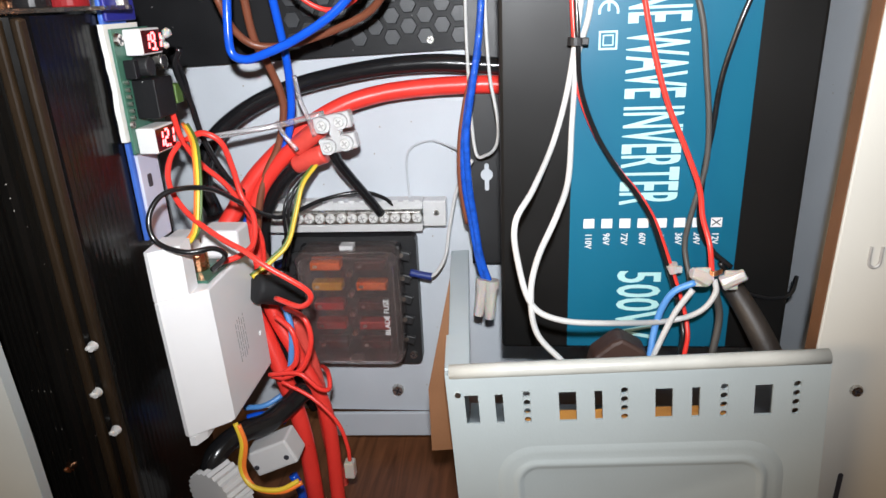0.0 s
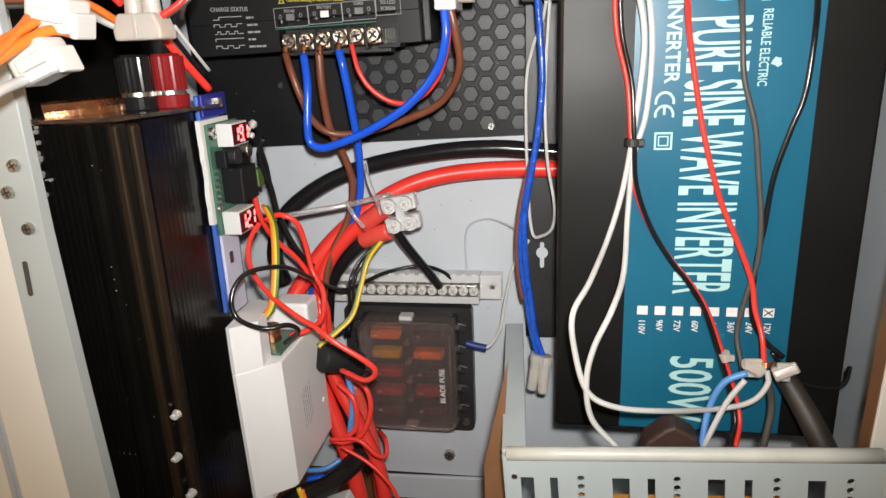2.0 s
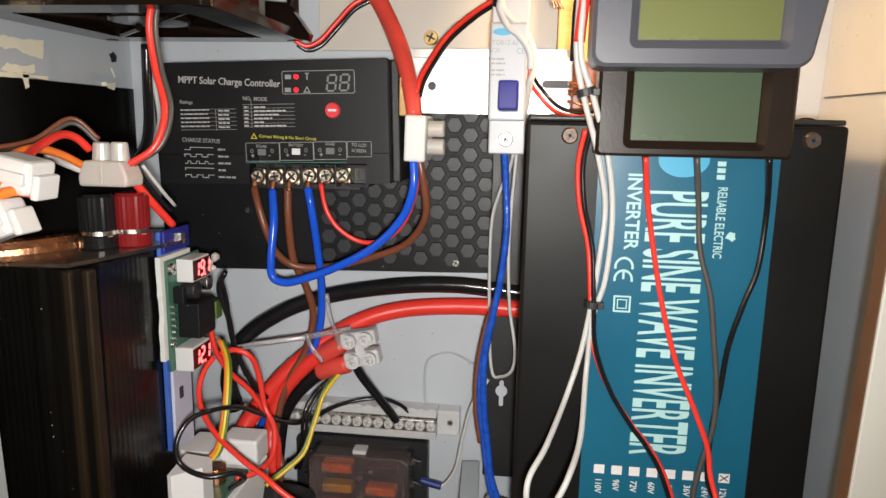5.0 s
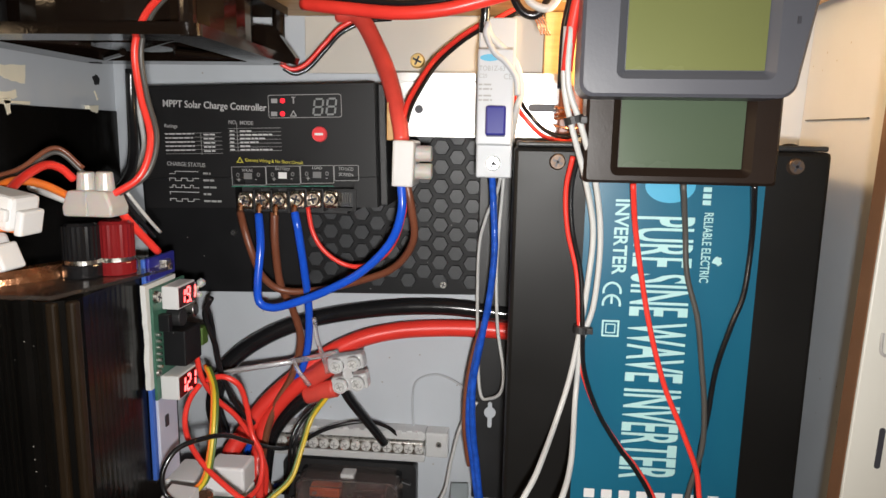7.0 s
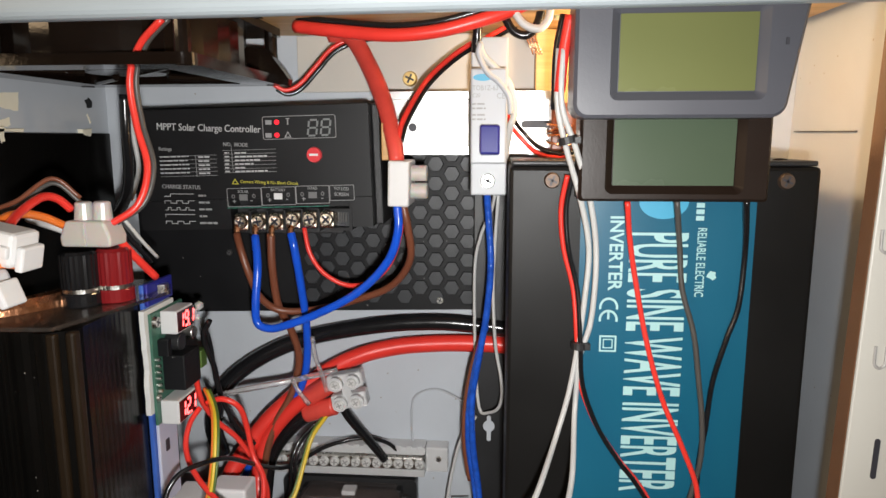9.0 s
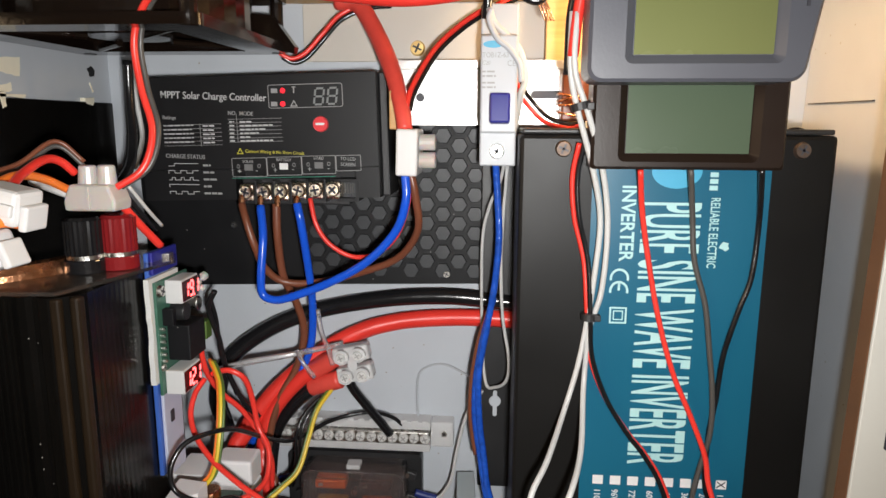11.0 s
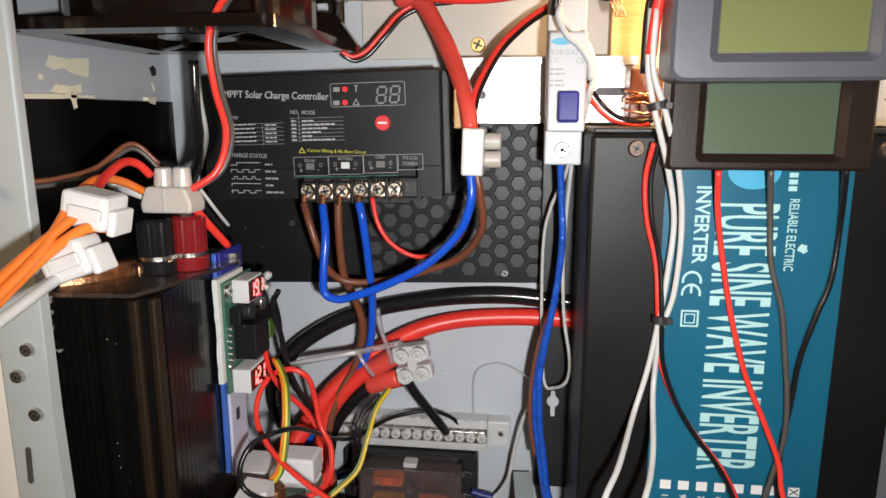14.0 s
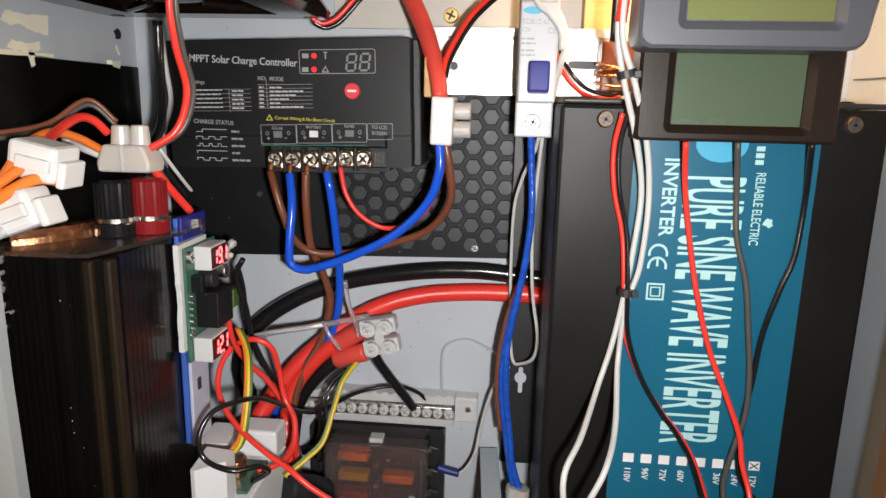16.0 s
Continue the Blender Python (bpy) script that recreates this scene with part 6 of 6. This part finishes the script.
tie((0.0442, 0.2730, 0.4688), (0.0450, 0.2730, 0.4659), 0.0040, BLACK_PAINT, "black cable tie round white wires")
tie((0.0533, 0.2850, 0.3791), (0.0532, 0.2850, 0.3760), 0.0036, BLACK_PAINT, "black cable tie round wires on the inverter")
tie((0.0971, 0.2820, 0.2811), (0.0984, 0.2820, 0.2772), 0.0026, MILKY, "clear cable tie round red and black wires")
a = thing("cable_tie", "clear nylon tie strap stretched over the cables", "cable tie", (-0.1057, 0.3350, 0.3371), "cable ties")
part("strap", tube([(-0.1311, 0.3150, 0.3350), (-0.1176, 0.3250, 0.3360), (-0.0935, 0.3360, 0.3380), (-0.0695, 0.3400, 0.3430)], 0.0016, 8, 5, flat=0.35), TIE_NYLON, a, smooth=True)
part("tail", tube([(-0.0819, 0.3360, 0.3630), (-0.0799, 0.3350, 0.3509), (-0.0763, 0.3350, 0.3401), (-0.0748, 0.3360, 0.3320)], 0.0012, 8, 5, flat=0.4), TIE_NYLON, a, smooth=True)
part("tail", tube([(-0.0941, 0.3360, 0.3399), (-0.0904, 0.3340, 0.3334), (-0.0842, 0.3340, 0.3252)], 0.0012, 8, 5, flat=0.4), TIE_NYLON, a, smooth=True)

for p0, p1, q in (((0.1020, 0.2670, 0.2831), (0.1100, 0.2680, 0.2796), 1), ((0.1241, 0.2670, 0.2826), (0.1149, 0.2680, 0.2775), 2)):
    n = thing("wire_nut", "milky white wire nut joining red and white wires", "wire nut", p0, "wire nuts")
    bm = rod(p0, p1, 0.0026, 0.0036, 9, bevel=0.0007)
    for v in bm.verts:
        v.co += Vector((math.sin(900 * v.co.z + q), math.sin(1100 * v.co.x), math.sin(1300 * v.co.x + q))) * 0.0003
    part("shell", bm, MILKY, n)
    m = Vector(p0) * 0.4 + Vector(p1) * 0.6
    part("wing", box(m.x - 0.003, m.x + 0.003, m.y - 0.001, m.y + 0.001, m.z - 0.0044, m.z + 0.0042, 0.0006), MILKY, n)
for k in range(3):
    cable([(0.1093, 0.2665, 0.2828), (0.1109, 0.2655, 0.2825), (0.1143, 0.2665, 0.2833)], 0.0005, COPPER, "bare copper strand between the wire nuts", "wire_strand", "wire", "strands").location.z += 0.0007 * k
cable([(0.1041, 0.2680, 0.2782), (0.0947, 0.2680, 0.2729), (0.0893, 0.2680, 0.2593), (0.0857, 0.2620, 0.2415)], 0.0015, PALE_BLUE, "pale blue wire into the tray")
cable([(0.1026, 0.2650, 0.2762), (0.0953, 0.2650, 0.2636), (0.0866, 0.2620, 0.2429)], 0.0013, WHITE_PVC, "white wire into the tray")
cable([(0.1142, 0.2720, 0.2725), (0.1170, 0.2720, 0.2588), (0.1139, 0.2680, 0.2398)], 0.0016, GREY_PVC, "grey wire into the tray")
bm = outline_prism([(0.0590, 0.2390), (0.0610, 0.2480), (0.0690, 0.2550), (0.0730, 0.2570), (0.0830, 0.2510), (0.0850, 0.2460), (0.0840, 0.2410)], 0.2560, 0.2690)
bmesh.ops.bevel(bm, geom=list(bm.edges), offset=0.0016, segments=2, profile=0.5, affect="EDGES")
tagged(part("taped_joint", bm, mat("dark_brown_tape", (0.045, 0.022, 0.016), 0.55, bump=0.6, fine=500)), "dark brown taped cable joint in the tray", "taped joint")
bm = tube([(0.1223, 0.2840, 0.2725), (0.1281, 0.2760, 0.2638), (0.1340, 0.2680, 0.2527), (0.1402, 0.2620, 0.2395)], lambda u: 0.0046 + 0.0010 * u, 16, 6)
tagged(part("conduit", bm, CONDUIT, smooth=True), "black flexible conduit leading into the tray", "conduit")
cable([(0.1192, 0.2860, 0.2799), (0.1296, 0.2880, 0.2665), (0.1433, 0.2900, 0.2608), (0.1538, 0.2920, 0.2619), (0.1591, 0.3000, 0.2669)], 0.0011, BLACK_RUBBER, "thin black wire looped beside the inverter")
cable([(0.1344, 0.3000, 0.4552), (0.1365, 0.3000, 0.4581), (0.1411, 0.3000, 0.4582), (0.1441, 0.3000, 0.4559)], 0.0010, BLACK_RUBBER, "small black wire hoop on the inverter")

# ---------------------------------------------------------------- wires round the circuit board
Y = [(-0.1257, 0.3000, 0.3453), (-0.1194, 0.2920, 0.3408), (-0.1150, 0.2840, 0.3352), (-0.1129, 0.2760, 0.3205), (-0.1140, 0.2700, 0.3038), (-0.1189, 0.2680, 0.2971), (-0.1243, 0.2670, 0.2917)]
cable(Y, 0.0011, YELLOW_PVC, "yellow wire from the circuit board", group="board wires")
cable(beside(Y, 0.0013, 0.0002, 0.0006), 0.0007, GREEN_PVC, "green wire from the circuit board", group="board wires")
cable(beside(Y, -0.0014, 0.0010, 0.0006), 0.0010, ORANGE_PVC, "orange wire from the circuit board", group="board wires")
cable([(-0.1278, 0.2960, 0.3379), (-0.1303, 0.2900, 0.3326), (-0.1302, 0.2840, 0.3249), (-0.1256, 0.2780, 0.3172), (-0.1157, 0.2720, 0.3086), (-0.1010, 0.2660, 0.3007), (-0.0899, 0.2620, 0.2964), (-0.0803, 0.2600, 0.2900), (-0.0632, 0.2620, 0.2766), (-0.0696, 0.2680, 0.2668), (-0.0858, 0.2800, 0.2654)], 0.0013, RED_PVC, "red wire looping over the white box", group="board wires")
cable([(-0.1262, 0.3000, 0.3387), (-0.1169, 0.2980, 0.3419), (-0.1096, 0.3000, 0.3370), (-0.1077, 0.3040, 0.3245), (-0.1053, 0.3040, 0.3099), (-0.0991, 0.3000, 0.3002), (-0.0978, 0.2920, 0.2891), (-0.1019, 0.2820, 0.2862), (-0.1096, 0.2760, 0.2853)], 0.0014, RED_PVC, "red wire looped beside the circuit board", group="board wires")
cable([(-0.1309, 0.3000, 0.3522), (-0.1309, 0.3050, 0.3379), (-0.1269, 0.3120, 0.3240), (-0.1173, 0.3180, 0.3101), (-0.1076, 0.3250, 0.2839), (-0.1083, 0.3280, 0.2627)], 0.0014, RED_PVC, "red wire behind the circuit board", group="board wires")
cable([(-0.0402, 0.3660, 0.2835), (-0.0471, 0.3640, 0.2903), (-0.0598, 0.3600, 0.2947), (-0.0796, 0.3520, 0.2927), (-0.0957, 0.3350, 0.2888), (-0.1014, 0.3200, 0.2950), (-0.1050, 0.3000, 0.3076), (-0.1094, 0.2820, 0.3191), (-0.1153, 0.2660, 0.3240), (-0.1218, 0.2580, 0.3224), (-0.1250, 0.2520, 0.3143), (-0.1221, 0.2500, 0.3051), (-0.1104, 0.2500, 0.3006), (-0.1008, 0.2560, 0.3000), (-0.0989, 0.2620, 0.2942), (-0.1078, 0.2660, 0.2861)], 0.0012, BLACK_RUBBER, "thin black wire looping from the terminal bar", group="board wires")
cable([(-0.1238, 0.3040, 0.3799), (-0.1284, 0.3060, 0.3703), (-0.1266, 0.3120, 0.3533), (-0.1254, 0.3160, 0.3357), (-0.1187, 0.3200, 0.3161), (-0.1123, 0.3240, 0.3059)], 0.0014, BLACK_RUBBER, "black wire behind the circuit board", group="board wires")
cable([(-0.1274, 0.3060, 0.3762), (-0.1266, 0.3100, 0.3641), (-0.1265, 0.3140, 0.3428), (-0.1221, 0.3200, 0.3200)], 0.0011, BLACK_RUBBER, "black wire behind the circuit board", group="board wires")
P = [(-0.0829, 0.3420, 0.3115), (-0.0913, 0.3370, 0.3026), (-0.0949, 0.3320, 0.2920), (-0.0973, 0.3360, 0.2746), (-0.1046, 0.3450, 0.2545)]
cable(P, 0.0010, BLACK_RUBBER, "thin black wire to the connector", group="board wires")
cable(beside(P, 0.0024, 0, 0), 0.0009, BLACK_RUBBER, "thin black wire to the connector", group="board wires")
P = [(-0.0764, 0.3420, 0.3163), (-0.0826, 0.3320, 0.3074), (-0.0863, 0.3260, 0.2933), (-0.0898, 0.3180, 0.2795), (-0.0973, 0.3120, 0.2721), (-0.1065, 0.3050, 0.2656)]
cable(P, 0.0011, YELLOW_PVC, "yellow wire from the connector", group="board wires")
cable(beside(P, -0.0012, 0.0006, 0.0008), 0.0008, GREEN_PVC, "green wire from the connector", group="board wires")
cable([(-0.0944, 0.3120, 0.2453), (-0.0830, 0.3080, 0.2407), (-0.0801, 0.3060, 0.2283), (-0.0855, 0.3040, 0.2138), (-0.0958, 0.3040, 0.2073), (-0.1039, 0.3040, 0.2079)], 0.0015, RED_PVC, "red wire looped over the thick cables", group="lower wires")
cable([(-0.0990, 0.3100, 0.2412), (-0.0894, 0.3060, 0.2333), (-0.0889, 0.3040, 0.2173), (-0.0977, 0.3030, 0.2093)], 0.0015, RED_PVC, "red wire looped over the thick cables", group="lower wires")
cable([(-0.1042, 0.3020, 0.2098), (-0.0871, 0.3000, 0.2120), (-0.0772, 0.3000, 0.2031), (-0.0726, 0.3040, 0.2006), (-0.0747, 0.3120, 0.2056), (-0.0834, 0.3300, 0.1991)], 0.0013, RED_PVC, "red wire curling under the fuse box", group="lower wires")
cable([(-0.0970, 0.3000, 0.2070), (-0.0803, 0.2980, 0.1980), (-0.0678, 0.2960, 0.1846), (-0.0633, 0.2950, 0.1700), (-0.0629, 0.2950, 0.1606)], 0.0011, RED_PVC, "thin red wire ending in a small plug", group="lower wires")
a = (-0.0632, 0.2950, 0.1549)
tagged(part("small_plug", box(a[0] - 0.0028, a[0] + 0.0028, 0.2925, 0.2985, a[2] - 0.0050, a[2] + 0.0050, 0.0008), MILKY), "small white plug on a thin red wire", "plug")
cable([(-0.0965, 0.3180, 0.2441), (-0.0930, 0.3140, 0.2290), (-0.0958, 0.3120, 0.2071)], 0.0018, PALE_BLUE, "pale blue wire in the bundle", group="lower wires")
cable([(-0.1201, 0.3000, 0.1900), (-0.1086, 0.3000, 0.1917), (-0.1002, 0.3050, 0.1951)], 0.0015, PALE_BLUE, "pale blue wire under the white box", group="lower wires")
cable([(-0.1194, 0.3000, 0.1834), (-0.1104, 0.3020, 0.1841), (-0.1028, 0.3100, 0.1749)], 0.0022, BLUE_PVC, "blue wire under the white box", group="lower wires")
cable([(-0.1004, 0.3050, 0.1415), (-0.0967, 0.3050, 0.1295), (-0.0970, 0.3050, 0.1128)], 0.0026, BLUE_PVC, "blue wire beside the red cables", group="lower wires")
cable([(-0.1271, 0.2620, 0.1724), (-0.1239, 0.2680, 0.1835), (-0.1159, 0.2800, 0.1876), (-0.1050, 0.2920, 0.1864), (-0.0961, 0.3050, 0.1897), (-0.0906, 0.3150, 0.1925)], 0.0058, BLACK_RUBBER, "thick black cable under the white box", group="battery cables", seg=14)
cable([(-0.1026, 0.3450, 0.2236), (-0.0931, 0.3450, 0.1852), (-0.0884, 0.3450, 0.1269), (-0.0782, 0.3400, 0.0840)], 0.0042, RED_SLEEVE, "dull red cable behind the bundle", group="battery cables", seg=14)
P = [(-0.1080, 0.2620, 0.2070), (-0.1053, 0.2600, 0.1970), (-0.1072, 0.2580, 0.1833), (-0.1010, 0.2550, 0.1750), (-0.0882, 0.2550, 0.1735), (-0.0787, 0.2580, 0.1768)]
cable(P, 0.0013, YELLOW_PVC, "yellow wire under the white box", group="lower wires")
cable(beside(P, 0.0016, 0.0, -0.0010), 0.0012, ORANGE_PVC, "orange wire under the white box", group="lower wires")
choc = thing("screw_connector", "white two-hole connector below the white box", "connector", (-0.1003, 0.2850, 0.1728), "screw connectors")
c = Vector((-0.1003, 0.2850, 0.1728))
bm = box(c.x - 0.0125, c.x + 0.0125, 0.279, 0.294, c.z - 0.0075, c.z + 0.0075, 0.0012)
part("body", turn(bm, c, ry=-24), WHITE_PLASTIC, choc)
for s in (-1, 1):
    q = c + Vector((s * 0.0085, -0.0062, -0.002 + s * 0.0036))
    part("hole", rod(q, q + Vector((0, -0.0005, 0)), 0.0014, seg=12), DARK_INK, choc)
gl = Vector((-0.1222, 0.2580, 0.1681))
n = 26
bm = outline_prism([(gl.x + 0.0150 * (1.05 if k % 2 else 0.96) * math.cos(math.pi * k / n), gl.z + 0.0130 * (1.05 if k % 2 else 0.96) * math.sin(math.pi * k / n)) for k in range(2 * n)], 0.254, 0.268)
tagged(part("cable_gland", turn(bm, gl, rz=-25), WHITE_PLASTIC), "white serrated cable gland nut", "cable gland")

# ---------------------------------------------------------------- wires at the upper left
R = [(-0.1090, 0.2460, 0.5123), (-0.1206, 0.2500, 0.5034), (-0.1266, 0.2520, 0.4907), (-0.1252, 0.2520, 0.4735), (-0.1204, 0.2490, 0.4573), (-0.1231, 0.2450, 0.4431), (-0.1327, 0.2410, 0.4355)]
cable(R, 0.00135, RED_PVC, "red wire curving down to the milky connector", group="upper wires")
cable(beside(R, 0.0015, 0.0020, 0.0004), 0.0011, GREY_PVC, "grey wire beside a red one", group="upper wires")
cable([(-0.1621, 0.3100, 0.4890), (-0.1626, 0.3100, 0.4710), (-0.1600, 0.3050, 0.4527), (-0.1565, 0.2950, 0.4413), (-0.1510, 0.2750, 0.4336)], 0.0024, BLACK_RUBBER, "black wire in the case corner", group="upper wires")
cable([(-0.1683, 0.3250, 0.4894), (-0.1672, 0.3250, 0.4692), (-0.1642, 0.3220, 0.4527), (-0.1626, 0.3100, 0.4388)], 0.0012, WHITE_PVC, "white wire in the case corner", group="upper wires")
cable([(-0.1481, 0.2410, 0.4413), (-0.1498, 0.2360, 0.4458), (-0.1505, 0.2280, 0.4470), (-0.1480, 0.2120, 0.4428), (-0.1414, 0.1960, 0.4387)], 0.0016, RED_PVC, "red wire to the milky connector", group="upper wires")
cable([(-0.1503, 0.2400, 0.4349), (-0.1518, 0.2280, 0.4401), (-0.1501, 0.2120, 0.4424), (-0.1470, 0.1950, 0.4386), (-0.1437, 0.1800, 0.4306), (-0.1419, 0.1650, 0.4230), (-0.1430, 0.1400, 0.4111)], 0.0016, ORANGE_PVC, "orange wire beside the plugs", group="upper wires")
cable([(-0.1517, 0.2420, 0.4326), (-0.1552, 0.2360, 0.4359), (-0.1548, 0.2260, 0.4394)], 0.0015, WHITE_PVC, "white wire into the milky connector", group="upper wires")
cable([(-0.1338, 0.1920, 0.4291), (-0.1374, 0.1860, 0.4303), (-0.1407, 0.1780, 0.4271), (-0.1429, 0.1660, 0.4212), (-0.1433, 0.1400, 0.4090)], 0.0017, ORANGE_PVC, "orange wire beside the plugs", group="upper wires")
cable([(-0.1412, 0.1880, 0.4344), (-0.1428, 0.1800, 0.4306), (-0.1441, 0.1680, 0.4256), (-0.1444, 0.1420, 0.4148)], 0.0015, ORANGE_PVC, "orange wire into a white plug", group="upper wires")
cable([(-0.1440, 0.1800, 0.4160), (-0.1443, 0.1740, 0.4146), (-0.1440, 0.1660, 0.4128), (-0.1453, 0.1400, 0.4054)], 0.0017, WHITE_PVC, "white wire into a white plug", group="upper wires")
P = [(-0.1821, 0.1900, 0.4399), (-0.1734, 0.2050, 0.4415), (-0.1669, 0.2150, 0.4423), (-0.1611, 0.2280, 0.4452), (-0.1541, 0.2400, 0.4532), (-0.1464, 0.2450, 0.4453)]
cable(P, 0.0009, BROWN_PVC, "thin brown wire across the black sheet", group="upper wires")
cable(beside(P, 0, 0, -0.0018), 0.0009, GREY_PVC, "thin grey wire across the black sheet", group="upper wires")
cable([(-0.1464, 0.2660, 0.4277), (-0.1425, 0.2740, 0.4169), (-0.1389, 0.2840, 0.4056)], 0.0018, RED_PVC, "red wire behind the binding posts", group="upper wires")
P = [(-0.1468, 0.2700, 0.4317), (-0.1441, 0.2800, 0.4199), (-0.1437, 0.2900, 0.4118)]
cable(P, 0.0012, BLACK_RUBBER, "black wire behind the binding posts", group="upper wires")
cable(beside(P, 0.003, 0.0, 0.002), 0.0008, WHITE_PVC, "white wire behind the binding posts", group="upper wires")
a = Vector((-0.1400, 0.290, 0.3992))
tagged(part("ring_terminal", rod(a, a + Vector((0, 0, 0.002)), 0.0034, seg=14), SCREW), "small ring terminal on the power unit", "terminal")

# ---------------------------------------------------------------- cooling fan under the top
fan = thing("cooling_fan", "glossy black cooling fan lying under the top board", "fan", (-0.155, 0.30, 0.4950))
FX, FY, R0 = -0.1530, 0.2980, 0.0515
sq = []
for x, z in round_rect(FX - 0.0560, FX + 0.0560, FY - 0.0560, FY + 0.0560, 0.006, 9):
    sq.append((x, z))
ang = [math.atan2(z - FY, x - FX) for x, z in sq]
circ = [(FX + R0 * math.cos(t), FY + R0 * math.sin(t)) for t in ang]
bm = bmesh.new()
nn = len(sq)
for z0, z1 in ((0.4955, 0.5000), (0.5200, 0.5240)):
    rr = [[bm.verts.new((x, y, z)) for x, y in o] for o, z in ((sq, z0), (sq, z1), (circ, z1), (circ, z0))]
    for i in range(4):
        p, q = rr[i], rr[(i + 1) % 4]
        for k in range(nn):
            bm.faces.new((p[k], p[(k + 1) % nn], q[(k + 1) % nn], q[k]))
cw = [(FX + (R0 + 0.0015) * math.cos(2 * math.pi * k / 40), FY + (R0 + 0.0015) * math.sin(2 * math.pi * k / 40)) for k in range(40)]
ci = [(FX + R0 * math.cos(2 * math.pi * k / 40), FY + R0 * math.sin(2 * math.pi * k / 40)) for k in range(40)]
rr = [[bm.verts.new((x, y, z)) for x, y in o] for o, z in ((cw, 0.5000), (cw, 0.5200), (ci, 0.5200), (ci, 0.5000))]
for i in range(4):
    p, q = rr[i], rr[(i + 1) % 4]
    for k in range(40):
        bm.faces.new((p[k], p[(k + 1) % 40], q[(k + 1) % 40], q[k]))
part("frame", bm, FAN_PLASTIC, fan)
part("hub", rod((FX, FY, 0.4975), (FX, FY, 0.5200), 0.0190, seg=32, bevel=0.0015), FAN_PLASTIC, fan)
for k in range(7):
    t = 2 * math.pi * k / 7
    bm = bmesh.new()
    grid = []
    for i in range(6):
        r = 0.0185 + i * 0.0063
        row = []
        for j in range(5):
            a = t + (j - 2) * 0.17 + i * 0.07
            row.append(bm.verts.new((FX + r * math.cos(a), FY + r * math.sin(a), 0.5010 + j * 0.0038)))
        grid.append(row)
    for i in range(5):
        for j in range(4):
            bm.faces.new((grid[i][j], grid[i + 1][j], grid[i + 1][j + 1], grid[i][j + 1]))
    bmesh.ops.solidify(bm, geom=list(bm.faces), thickness=0.0012)
    part("blade", bm, FAN_PLASTIC, fan, smooth=True)
for k in range(4):
    t = math.pi / 4 + math.pi / 2 * k
    d = Vector((math.cos(t), math.sin(t), 0))
    c = Vector((FX, FY, 0.4970))
    part("strut", tube([c + d * 0.018, c + d * 0.036, c + d * 0.0535], 0.0018, 8, 2), FAN_PLASTIC, fan)
    p = c + d * 0.0720
    part("screw_boss", rod((p.x, p.y, 0.4952), (p.x, p.y, 0.5245), 0.0032, seg=12), FAN_PLASTIC, fan)
o = [(-0.1332, 0.3430, 0.5160), (-0.1018, 0.3430, 0.5132), (-0.0906, 0.3430, 0.4980), (-0.0919, 0.3430, 0.4947), (-0.1015, 0.3430, 0.4970), (-0.1273, 0.3430, 0.5081)]
part("corner_arm", outline_prism([(p[0], p[2]) for p in o], 0.3400, 0.3470), FAN_PLASTIC, fan, "glossy brown-black corner arm")
part("hanger", box(FX - 0.058, FX - 0.050, FY - 0.02, FY + 0.02, 0.5240, 0.5285), FAN_PLASTIC, fan)
part("hanger", box(FX + 0.050, FX + 0.058, FY - 0.02, FY + 0.02, 0.5240, 0.5285), FAN_PLASTIC, fan)
